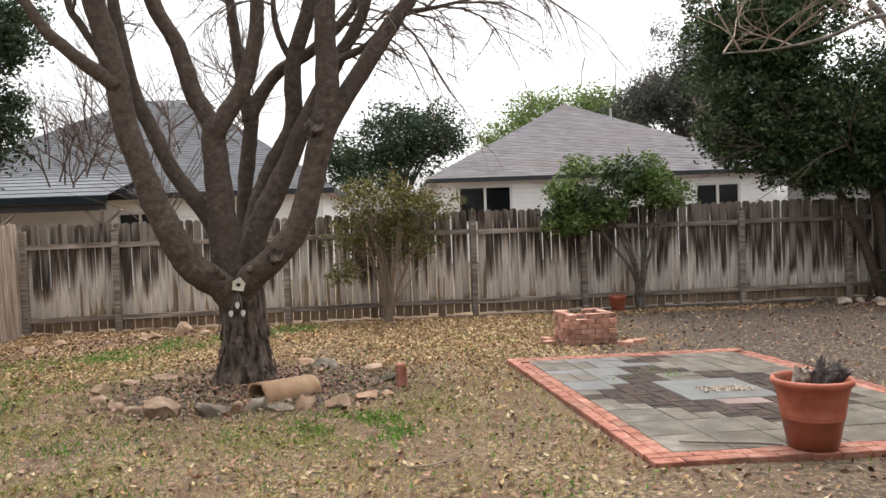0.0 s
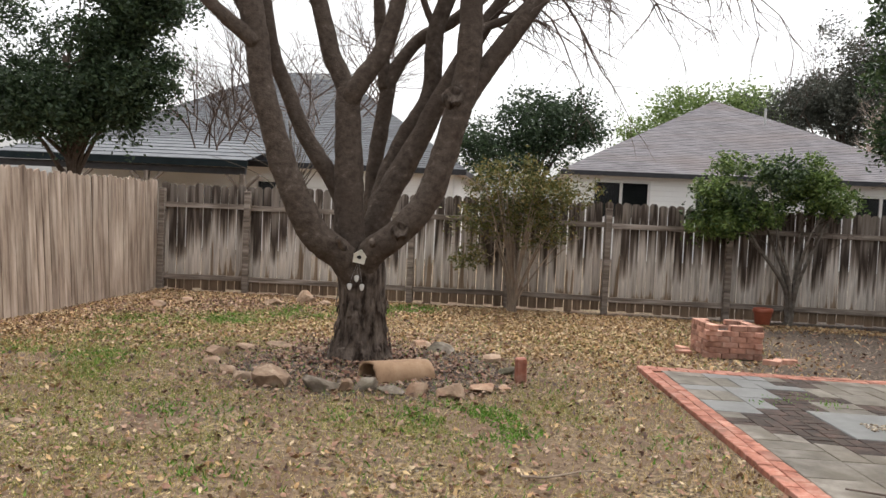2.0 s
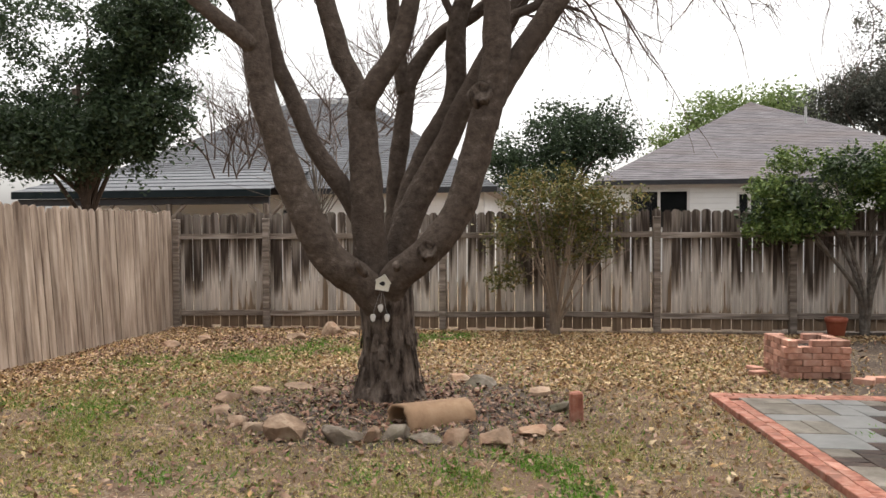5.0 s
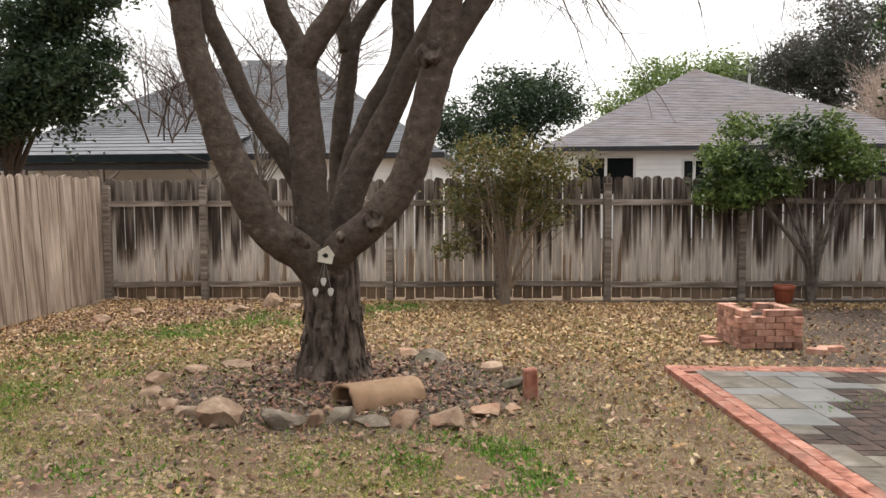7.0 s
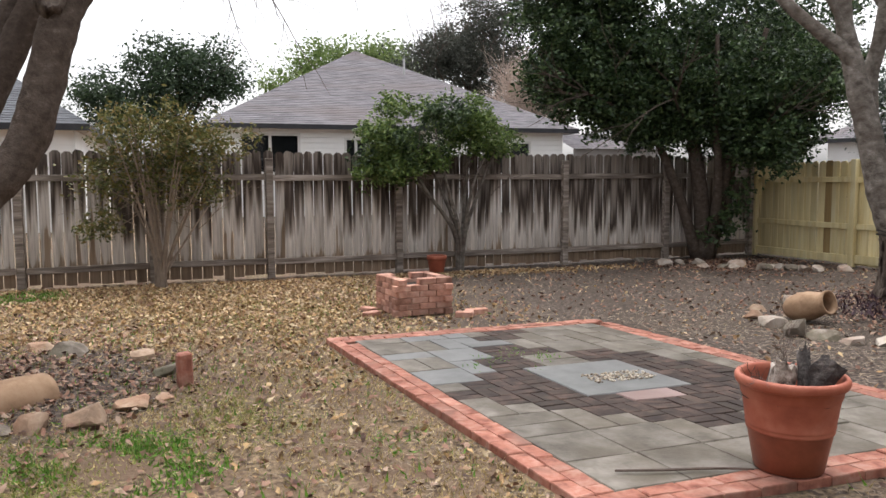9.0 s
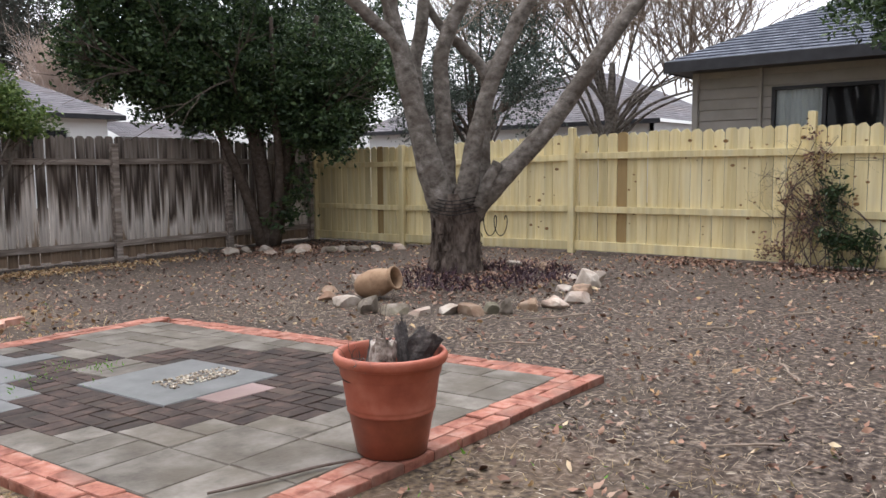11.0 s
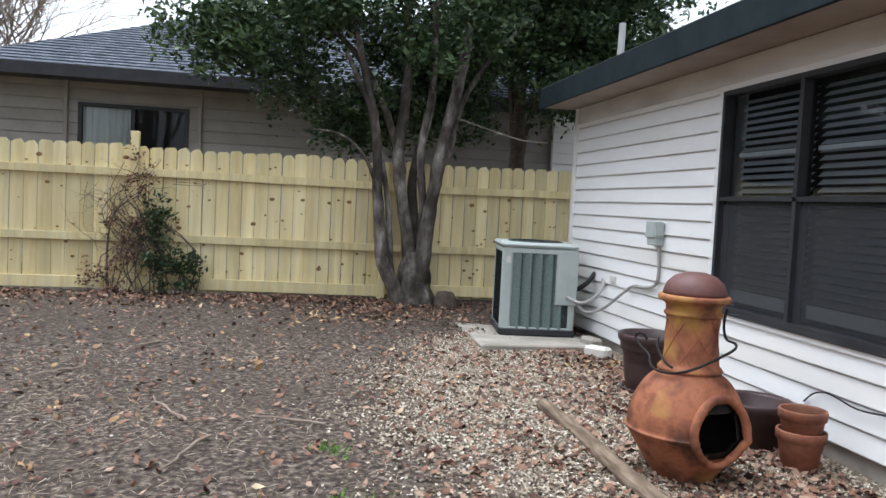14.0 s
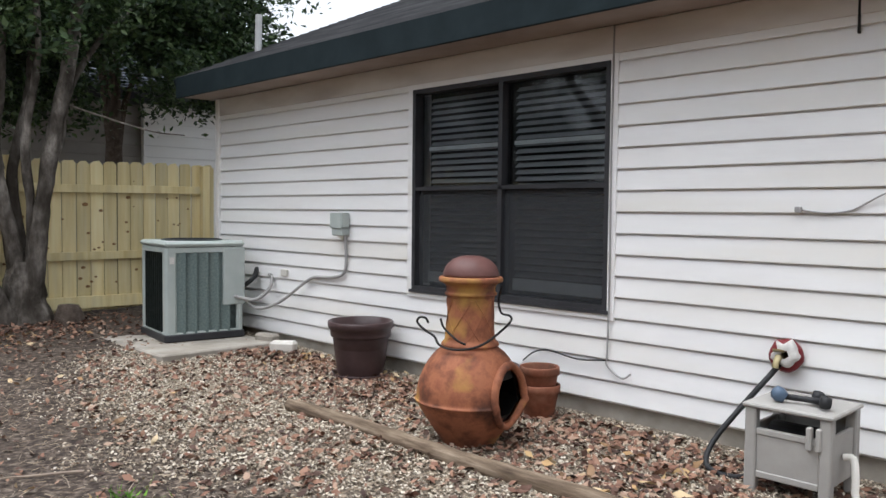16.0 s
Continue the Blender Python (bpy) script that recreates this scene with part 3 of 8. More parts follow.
LEAF_V = [(-0.5, 0, 0), (-0.1, 0.24, 0.09), (0.5, 0, 0.02), (-0.1, -0.24, 0.09)]
LEAF_F = [(0, 1, 2), (0, 2, 3)]
DRY_V = [(-0.5, 0, 0.05), (-0.16, 0.27, 0.17), (0.2, 0.2, 0.02), (0.5, 0, 0.14), (0.15, -0.25, 0.16), (-0.2, -0.22, 0.0)]
DRY_F = [(0, 1, 5), (1, 4, 5), (1, 2, 4), (2, 3, 4)]
BLADE_V = [(-0.1, 0, 0), (0.1, 0, 0), (0.18, 0.06, 0.6), (0.4, 0.12, 1.0)]
BLADE_F = [(0, 1, 2), (0, 2, 3)]
PEBBLE_V = [(1, 0, 0), (0, 0.8, 0), (-0.9, 0, 0), (0, -0.85, 0), (0.1, 0.1, 0.62), (0, 0, -0.5)]
PEBBLE_F = [(0, 1, 4), (1, 2, 4), (2, 3, 4), (3, 0, 4), (1, 0, 5), (2, 1, 5), (3, 2, 5), (0, 3, 5)]
STICK_V = [(-0.5, -0.026, 0), (0.5, -0.016, 0.02), (0.5, 0.016, 0.02), (-0.5, 0.026, 0), (0, 0.012, 0.06)]
STICK_F = [(0, 1, 4), (1, 2, 4), (2, 3, 4), (3, 0, 4)]


def step(a, b, x):
    t = min(max((x - a) / (b - a), 0), 1)
    return t * t * (3 - 2 * t)


def gz(x, y):
    """Height of the ground."""
    return (0.10 * step(4, 8, x) * step(10, 4, y) + 0.02 * noise.noise(Vector((x * 0.9, y * 0.9, 0)))
            + 0.006 * noise.noise(Vector((x * 5, y * 5, 3)))
            + 0.05 * math.exp(-((x + 3.45) ** 2 + (y - 5.3) ** 2) / 0.7) + 0.05 * math.exp(-((x - 5.65) ** 2 + (y - 5.5) ** 2) / 0.8)
            - 0.05 * step(20, 60, abs(x) + abs(y)))


def in_gravel(x, y):
    edge = -0.1 - 0.42 * max(0, x - 4.3) + 0.3 * noise.noise(Vector((x * 1.4, y * 1.4, 9)))
    return y < edge and x < 6.0 + 0.3 * noise.noise(Vector((y, x, 2))) and -2.4 < y


def in_patio(x, y):
    left = -0.29 - 0.39 * (y - 1.89) / 3.95
    return 1.86 < y < 5.9 and left - 0.03 < x < left + 2.87


# ---- ground ----
def ground_mat():
    m = surface("yard_soil", [(0.36, (0.016, 0.011, 0.009)), (0.47, (0.05, 0.036, 0.028)), (0.56, (0.10, 0.077, 0.06)), (0.66, (0.21, 0.17, 0.135))], scale=24, rough=0.95, bump=0.9,
                bump_scale=30, dist=0.02, stain=(0.9, (0.06, 0.045, 0.033), 0.45, 0.7, 0.7))
    n, l = m.node_tree.nodes, m.node_tree.links
    bsdf = n["Principled BSDF"]
    dark = bsdf.inputs["Base Color"].links[0].from_socket
    tc = n.new("ShaderNodeTexCoord")
    sep = n.new("ShaderNodeSeparateXYZ")
    l.new(tc.outputs["Object"], sep.inputs[0])
    nz = n.new("ShaderNodeTexNoise")
    nz.inputs["Scale"].default_value, nz.inputs["Detail"].default_value = 0.9, 5.0
    l.new(tc.outputs["Object"], nz.inputs["Vector"])
    # dry lawn to the west of the patio
    a = n.new("ShaderNodeMath")
    a.operation = "MULTIPLY_ADD"
    a.inputs[1].default_value, a.inputs[2].default_value = 4.0, -2.0
    l.new(nz.outputs["Fac"], a.inputs[0])
    b = n.new("ShaderNodeMath")
    b.operation = "ADD"
    l.new(sep.outputs["X"], b.inputs[0])
    l.new(a.outputs[0], b.inputs[1])
    rg = n.new("ShaderNodeMapRange")
    rg.inputs["From Min"].default_value, rg.inputs["From Max"].default_value = 1.6, -0.6
    l.new(b.outputs[0], rg.inputs["Value"])
    dn = n.new("ShaderNodeTexNoise")
    dn.inputs["Scale"].default_value, dn.inputs["Detail"].default_value = 26.0, 8.0
    l.new(tc.outputs["Object"], dn.inputs["Vector"])
    dr = n.new("ShaderNodeValToRGB")
    dr.color_ramp.elements[0].position, dr.color_ramp.elements[0].color = 0.4, lin(0.03, 0.019, 0.013)
    dr.color_ramp.elements[1].position, dr.color_ramp.elements[1].color = 0.66, lin(0.37, 0.275, 0.16)
    l.new(dn.outputs["Fac"], dr.inputs["Fac"])
    # worn and straw-pale areas of the lawn
    pn = n.new("ShaderNodeTexNoise")
    pn.inputs["Scale"].default_value, pn.inputs["Detail"].default_value = 1.7, 5.0
    l.new(tc.outputs["Object"], pn.inputs["Vector"])
    pr = n.new("ShaderNodeMapRange")
    pr.inputs["From Min"].default_value, pr.inputs["From Max"].default_value = 0.4, 0.62
    l.new(pn.outputs["Fac"], pr.inputs["Value"])
    worn = n.new("ShaderNodeMixRGB")
    worn.inputs["Color1"].default_value = lin(0.125, 0.082, 0.052)
    l.new(pr.outputs[0], worn.inputs["Fac"])
    l.new(dr.outputs["Color"], worn.inputs["Color2"])
    # mulched bed round the lawn tree
    off = n.new("ShaderNodeVectorMath")
    off.operation = "DISTANCE"
    off.inputs[1].default_value = (-3.4, 5.2, 0.0)
    l.new(tc.outputs["Object"], off.inputs[0])
    wob = n.new("ShaderNodeMath")
    wob.operation = "MULTIPLY_ADD"
    wob.inputs[1].default_value = 1.6
    l.new(nz.outputs["Fac"], wob.inputs[0])
    l.new(off.outputs["Value"], wob.inputs[2])
    bed = n.new("ShaderNodeMapRange")
    bed.inputs["From Min"].default_value, bed.inputs["From Max"].default_value = 2.0, 2.5
    l.new(wob.outputs[0], bed.inputs["Value"])
    both = n.new("ShaderNodeMath")
    both.operation = "MULTIPLY"
    l.new(rg.outputs[0], both.inputs[0])
    l.new(bed.outputs[0], both.inputs[1])
    mx = n.new("ShaderNodeMixRGB")
    l.new(both.outputs[0], mx.inputs["Fac"])
    l.new(dark, mx.inputs["Color1"])
    l.new(worn.outputs["Color"], mx.inputs["Color2"])
    # fine crushed stone along the house
    over = n.new("ShaderNodeMath")
    over.operation = "MAXIMUM"
    over.inputs[1].default_value = 4.3
    l.new(sep.outputs["X"], over.inputs[0])
    slope = n.new("ShaderNodeMath")
    slope.operation = "MULTIPLY_ADD"
    slope.inputs[1].default_value = 0.42
    l.new(over.outputs[0], slope.inputs[0])
    l.new(sep.outputs["Y"], slope.inputs[2])
    ragged = n.new("ShaderNodeMath")
    ragged.operation = "MULTIPLY_ADD"
    ragged.inputs[1].default_value = 1.6
    l.new(dn.outputs["Fac"], ragged.inputs[0])
    l.new(slope.outputs[0], ragged.inputs[2])
    fringe = n.new("ShaderNodeMapRange")
    fringe.inputs["From Min"].default_value, fringe.inputs["From Max"].default_value = 2.45, 1.5
    l.new(ragged.outputs[0], fringe.inputs["Value"])
    east = n.new("ShaderNodeMapRange")
    east.inputs["From Min"].default_value, east.inputs["From Max"].default_value = 6.2, 5.8
    l.new(sep.outputs["X"], east.inputs["Value"])
    stone = n.new("ShaderNodeMath")
    stone.operation = "MULTIPLY"
    west = n.new("ShaderNodeMapRange")
    west.inputs["From Min"].default_value, west.inputs["From Max"].default_value = -0.9, 0.5
    l.new(sep.outputs["X"], west.inputs["Value"])
    ends = n.new("ShaderNodeMath")
    ends.operation = "MULTIPLY"
    l.new(fringe.outputs[0], ends.inputs[0])
    l.new(west.outputs[0], ends.inputs[1])
    l.new(ends.outputs[0], stone.inputs[0])
    l.new(east.outputs[0], stone.inputs[1])
    gr = n.new("ShaderNodeValToRGB")
    gr.color_ramp.elements[0].position, gr.color_ramp.elements[0].color = 0.38, lin(0.06, 0.044, 0.032)
    gr.color_ramp.elements[1].position, gr.color_ramp.elements[1].color = 0.62, lin(0.24, 0.195, 0.145)
    gn2 = n.new("ShaderNodeTexNoise")
    gn2.inputs["Scale"].default_value, gn2.inputs["Detail"].default_value = 70.0, 4.0
    l.new(tc.outputs["Object"], gn2.inputs["Vector"])
    l.new(gn2.outputs["Fac"], gr.inputs["Fac"])
    mx2 = n.new("ShaderNodeMixRGB")
    l.new(stone.outputs[0], mx2.inputs["Fac"])
    l.new(mx.outputs["Color"], mx2.inputs["Color1"])
    l.new(gr.outputs["Color"], mx2.inputs["Color2"])
    l.new(mx2.outputs["Color"], bsdf.inputs["Base Color"])
    return m


def spread(lo, hi, fine_lo, fine_hi, fine, far):
    out = list(np.arange(fine_lo, fine_hi + 1e-6, fine))
    k, x = 1.0, fine_hi
    while x < hi:
        k *= far
        x += fine * k
        out.append(min(x, hi))
    k, x = 1.0, fine_lo
    while x > lo:
        k *= far
        x -= fine * k
        out.insert(0, max(x, lo))
    return out


gx, gy = spread(-900, 900, -9, 9, 0.12, 1.5), spread(-900, 900, -3, 11.5, 0.12, 1.5)
gv = [(x, y, gz(x, y)) for y in gy for x in gx]
w = len(gx)
gf = [(j * w + i, j * w + i + 1, (j + 1) * w + i + 1, (j + 1) * w + i) for j in range(len(gy) - 1) for i in range(w - 1)]
ground = solid("ground", gv, gf, ground_mat(), None, smooth=True)
tagged(ground, "dark bare soil and dry lawn of a winter back yard", "ground", kind="structure")


# ---- fences ----
def picket_mesh(name, width, height, thick, mat, ear, jag):
    """A dog-eared board, local z up from 0, facing y."""
    h = width / 2
    prof = [(-h, 0), (h, 0), (h, height - ear), (h - ear, height + jag), (-h + ear, height), (-h, height - ear + jag)]
    n = len(prof)
    vs = [(x, 0, z) for x, z in prof] + [(x, thick, z) for x, z in prof]
    b = bmesh.new()
    bv = [b.verts.new(v) for v in vs]
    b.faces.new(bv[:n])
    b.faces.new(bv[n:][::-1])
    for i in range(n):
        k = (i + 1) % n
        b.faces.new((bv[k], bv[i], bv[n + i], bv[n + k]))
    bmesh.ops.recalc_face_normals(b, faces=b.faces)
    me = bpy.data.meshes.new(name)
    b.to_mesh(me)
    b.free()
    me.materials.append(mat)
    return me


def bar(p, q, width, depth, mat, name, parent, roll_in=0.0, label=""):
    """A straight squared beam from p to q, with eased edges."""
    p, q = Vector(p), Vector(q)
    d = q - p
    m = Matrix.Translation(p) @ d.to_track_quat("X", "Z").to_matrix().to_4x4()
    b = block((0, -depth / 2, -width / 2), (d.length, depth / 2, width / 2), min(width, depth) * 0.08)
    return part(name, b, mat, parent, label, m=m)


def fence(name, p, q, side, pitch, width, height, mat, rail_mat, rails, posts, label, seed, lean=0.0, post_h=None, gap_odds=0.0, dark=(), post_w=0.09, sway=None):
    """Boards from p to q; rails and posts stand on the side of the yard (side: +1 to the left of the way p to q)."""
    rng = random.Random(seed)
    p, q = Vector((*p, 0)), Vector((*q, 0))
    d = (q - p)
    length, ang = d.length, math.atan2(d.y, d.x)
    u = d.normalized()
    nrm = Vector((-u.y, u.x, 0)) * side
    root = thing(name, (*(p + q).xy / 2, gz(*((p + q).xy / 2))), label, "fence")
    kinds = [picket_mesh("picket", width * rng.uniform(0.91, 1.0), height, 0.018, mat, width * rng.uniform(0.16, 0.3), rng.uniform(-0.012, 0.008)) for _ in range(7)]
    kinds_dark = [picket_mesh("picket", width, height, 0.018, NEW_DARK, width * 0.2, 0)]
    n = int(length / pitch)
    for i in range(n):
        s = (i + 0.5) * length / n
        c = p + u * s
        z = gz(c.x, c.y) + 0.03 + rng.gauss(0, 0.006 if not gap_odds else 0.013)
        dz = rng.gauss(0, 0.12 + 0.16 * gap_odds) + (sway(s) if sway else 0.0)
        me = kinds_dark[0] if i in dark else rng.choice(kinds)
        m = Matrix.Translation((*(c - nrm * rng.uniform(0, 0.012)).xy, z)) @ Matrix.Rotation(ang, 4, "Z") @ Matrix.Rotation(radians(dz), 4, "Y") @ Matrix.Rotation(radians(lean), 4, "X")
        piece("picket", me, root, m)
    for zr, wr in rails:
        for a, b in zip(posts[:-1], posts[1:]):
            pa, pb = p + u * (a + 0.01), p + u * (b - 0.01)
            off = nrm * 0.04
            bar((*(pa + off).xy, gz(pa.x, pa.y) + zr + rng.gauss(0, 0.008)), (*(pb + off).xy, gz(pb.x, pb.y) + zr + rng.gauss(0, 0.008)), wr, 0.038, rail_mat, "rail", root)
    for i, s in enumerate(posts):
        c = p + u * s + nrm * 0.065
        h = post_h[i] if post_h else height * 0.97
        g = gz(c.x, c.y)
        b = block((-post_w / 2, -post_w / 2, -0.05), (post_w / 2, post_w / 2, h), 0.006)
        part("post", b, rail_mat, root, m=Matrix.Translation((c.x, c.y, g)) @ Matrix.Rotation(ang, 4, "Z"))
    return root


BACK_P, BACK_Q = (-7.98, 10.32), (8.15, 10.92)
fence("back_fence", BACK_P, BACK_Q, -1, 0.143, 0.1395, 1.76, OLD_WOOD, OLD_RAIL, [(0.24, 0.085), (1.44, 0.085)],
      [0.05, 1.5, 4.25, 5.85, 7.42, 9.34, 12.2, 14.2, 16.05], "weathered grey cedar back fence with dog-eared boards", 3, gap_odds=1, post_w=0.1)
fence("side_fence", (-7.72, 1.2), (-7.98, 10.28), -1, 0.145, 0.1445, 1.80, SIDE_WOOD, OLD_RAIL, [], [0.1], "weathered tan wooden side fence, boards leaning out of plumb", 5, gap_odds=0.4, sway=lambda s: -6.5 * step(3.0, 5.6, s) + 3.0 * step(6.2, 8.9, s))
YELLOW_POSTS = [0.15, 2.6, 5.43, 8.59, 11.83, 14.0]
fence("new_fence", (8.22, -3.2), (8.20, 10.88), 1, 0.1465, 0.1455, 1.63, NEW_WOOD, NEW_WOOD, [(0.11, 0.13), (0.625, 0.088), (1.35, 0.088)],
      YELLOW_POSTS, "new yellow treated pine fence with knots", 8, post_h=[1.64, 1.64, 1.81, 1.76, 1.68, 1.64], dark=(53, 84), post_w=0.09)


def knots(parent, y0, y1, n, seed):
    """Dark knots set a little into the faces of the new boards."""
    rng = random.Random(seed)
    for _ in range(n):
        y, z, r = rng.uniform(y0, y1), rng.uniform(0.25, 1.55), rng.uniform(0.006, 0.014) + 0.009 * (rng.random() < 0.3)
        vs = [(0, r * 1.5 * math.cos(a), r * math.sin(a)) for a in np.linspace(0, 2 * math.pi, 11)[:-1]]
        solid("knot", vs + [(-0.002, 0, 0)], [(i, (i + 1) % 10, 10) for i in range(10)], KNOT, parent, m=Matrix.Translation((8.209 - 0.0115, y, gz(8.2, y) + z)))


knots(bpy.data.objects["new_fence"], -2.9, 9.5, 230, 5)


# ---- houses ----
def roof_slope(name, e0, e1, t0, t1, mat, parent, course=0.15, thick=0.014, label=""):
    """Overlapping shingle courses between an eave e0-e1 and a top edge t0-t1."""
    e0, e1, t0, t1 = [Vector(v) for v in (e0, e1, t0, t1)]
    n = max(int(((t0 + t1) / 2 - (e0 + e1) / 2).length / course), 2)
    up = (e1 - e0).cross((t0 + t1) / 2 - (e0 + e1) / 2).normalized()
    up = up if up.z > 0 else -up
    vs, fs = [], []
    for i in range(n + 1):
        la, ra = e0.lerp(t0, i / n), e1.lerp(t1, i / n)
        vs += [la, ra, la + up * thick, ra + up * thick]
        o = 4 * i
        fs.append((o, o + 1, o + 3, o + 2))
        if i < n:
            fs.append((o + 2, o + 3, o + 5, o + 4))
    return solid(name, vs, fs, mat, parent, label)


def gaps(a, b, holes):
    """The stretches of a..b that no hole covers."""
    out, x = [], a
    for h0, h1 in sorted(holes):
        if h0 > x:
            out.append((x, min(h0, b)))
        x = max(x, h1)
    if x < b:
        out.append((x, b))
    return [s for s in out if s[1] - s[0] > 0.005]


def lap_wall(name, p, q, out, z0, z1, pitch, holes, mat, parent, core=0.12, boards=True):
    """A sided wall from p to q (plan), facing out, with holes (s0, s1, z0, z1) through it; every board is a piece."""
    p, q, out = Vector((*p, 0)), Vector((*q, 0)), Vector((*out, 0))
    u, length = (q - p).normalized(), (q - p).length

    def at(s, o, z):
        return p + u * s + out * o + Vector((0, 0, z))

    zs = sorted({z0, z1, *[min(max(h[2], z0), z1) for h in holes], *[min(max(h[3], z0), z1) for h in holes]})
    vs, fs = [], []
    for a, b in zip(zs[:-1], zs[1:]):
        for s0, s1 in gaps(0, length, [(h[0], h[1]) for h in holes if h[2] < (a + b) / 2 < h[3]]):
            o = len(vs)
            vs += [at(s, k, z) for s in (s0, s1) for k in (-core, 0) for z in (a, b)]
            fs += [tuple(o + i for i in f) for f in ((0, 1, 3, 2), (4, 6, 7, 5), (0, 4, 5, 1), (2, 3, 7, 6), (0, 2, 6, 4), (1, 5, 7, 3))]
    wall = solid(name, vs, fs, mat, parent)
    z = z0
    while boards and z < z1 - 0.02:
        zt = min(z + pitch, z1)
        for s0, s1 in gaps(0, length, [(h[0], h[1]) for h in holes if h[2] < (z + zt) / 2 < h[3]]):
            vs = [at(s, k, zz) for s in (s0, s1) for k, zz in ((0.001, z + 0.0135), (0.022, z + 0.0125), (0.0245, z + 0.016), (0.0245, z + 0.022), (0.011, zt + 0.002), (0.001, zt + 0.002))]
            k = len(vs) // 2
            fs = [(i, i + 1, k + i + 1, k + i) for i in range(k - 1)] + [tuple(range(k - 1, -1, -1)), tuple(range(k, 2 * k))]
            solid("siding_board", vs, fs, mat, wall)
        z = zt
    return wall


def frame_bars(s0, s1, z0, z1, width, depth, place, mat, parent, name="window_frame", mid=(), cross=()):
    """A window frame in the plane that place(s, o, z) gives."""
    rects = [(s0, s1, z0, z0 + width), (s0, s1, z1 - width, z1), (s0, s0 + width, z0 + width, z1 - width), (s1 - width, s1, z0 + width, z1 - width)]
    rects += [(m - width * 0.55, m + width * 0.55, z0 + width, z1 - width) for m in mid]
    rects += [(s0 + width, s1 - width, c - width * 0.4, c + width * 0.4) for c in cross]
    for i, (a, b, c, d) in enumerate(rects):
        k = 0.0 if i < 4 else -0.004
        v = [place(s, o, z) for s in (a, b) for o in (k - depth, k) for z in (c, d)]
        f = [(0, 1, 3, 2), (4, 6, 7, 5), (0, 4, 5, 1), (2, 3, 7, 6), (0, 2, 6, 4), (1, 5, 7, 3)]
        if i == 0 or parent.parent:
            first = solid(name, v, f, mat, parent)
        else:
            solid("frame_bar", v, f, mat, first)
    return first


def simple_window(parent, p, u, out, s0, s1, z0, z1, trim, bar_w, mids, inside=ROOM, cover=None):
    p, u, out = Vector((*p, 0)), Vector((*u, 0)), Vector((*out, 0))

    def place(s, o, z):
        return p + u * s + out * o + Vector((0, 0, z))

    win = frame_bars(s0, s1, z0, z1, bar_w, 0.1, lambda s, o, z: place(s, o + 0.035, z), trim, parent, "window", mids)
    glass = solid("pane", [place(s0 + 0.02, -0.03, z0), place(s1 - 0.02, -0.03, z0), place(s1 - 0.02, -0.03, z1), place(s0 + 0.02, -0.03, z1)], [(0, 1, 2, 3)], GLASS, win)
    glass.visible_shadow = False
    # added box behind the pane, coloured dark as an unlit room
    v = [place(s, o, z) for s in (s0, s1) for o in (-0.13, -0.9) for z in (z0, z1)]
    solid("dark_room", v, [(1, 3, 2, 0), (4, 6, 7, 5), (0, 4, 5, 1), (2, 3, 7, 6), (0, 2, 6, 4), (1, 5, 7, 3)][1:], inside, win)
    if cover:
        c0, c1 = cover
        n = 24
        vs = [place(c0 + (c1 - c0) * i / n, -0.055 + 0.012 * math.sin(i * 1.9), z) for i in range(n + 1) for z in (z0, z1)]
        solid("curtain", vs, [(2 * i, 2 * i + 2, 2 * i + 3, 2 * i + 1) for i in range(n)], CURTAIN, win, "pale closed curtain")
    return win


def hip_house(name, x0, x1, y0, y1, wall_z0, eave_z, ridge_z, over, mats, label, front_holes, pitch, ridge, course):
    """A hipped house: walls, roof slopes and fascia."""
    wall_m, roof_m, fascia_m = mats
    root = thing(name, ((x0 + x1) / 2, (y0 + y1) / 2, 0), label, "house")
    lap_wall("wall", (x0, y0), (x1, y0), (0, -1), wall_z0, eave_z, pitch, front_holes, wall_m, root)
    lap_wall("wall", (x0, y1), (x0, y0), (-1, 0), wall_z0, eave_z, pitch, [], wall_m, root, boards=False)
    lap_wall("wall", (x1, y0), (x1, y1), (1, 0), wall_z0, eave_z, pitch, [], wall_m, root, boards=False)
    lap_wall("wall", (x1, y1), (x0, y1), (0, 1), wall_z0, eave_z, pitch, [], wall_m, root, boards=False)
    a, b, c, d = (x0 - over, y0 - over, eave_z), (x1 + over, y0 - over, eave_z), (x1 + over, y1 + over, eave_z), (x0 - over, y1 + over, eave_z)
    r0, r1 = ridge
    for e0, e1, t0, t1 in ((a, b, r0, r1), (b, c, r1, r1), (c, d, r1, r0), (d, a, r0, r0)):
        roof_slope("roof", e0, e1, t0, t1, roof_m, root, course)
    for p, q in ((a, b), (b, c), (c, d), (d, a)):
        bar((*p[:2], eave_z - 0.085), (*q[:2], eave_z - 0.085), 0.17, 0.03, fascia_m, "fascia", root)
    solid("soffit", [(v[0], v[1], eave_z - 0.14) for v in (a, b, c, d)], [(3, 2, 1, 0)], SOFFIT, root)
    return root


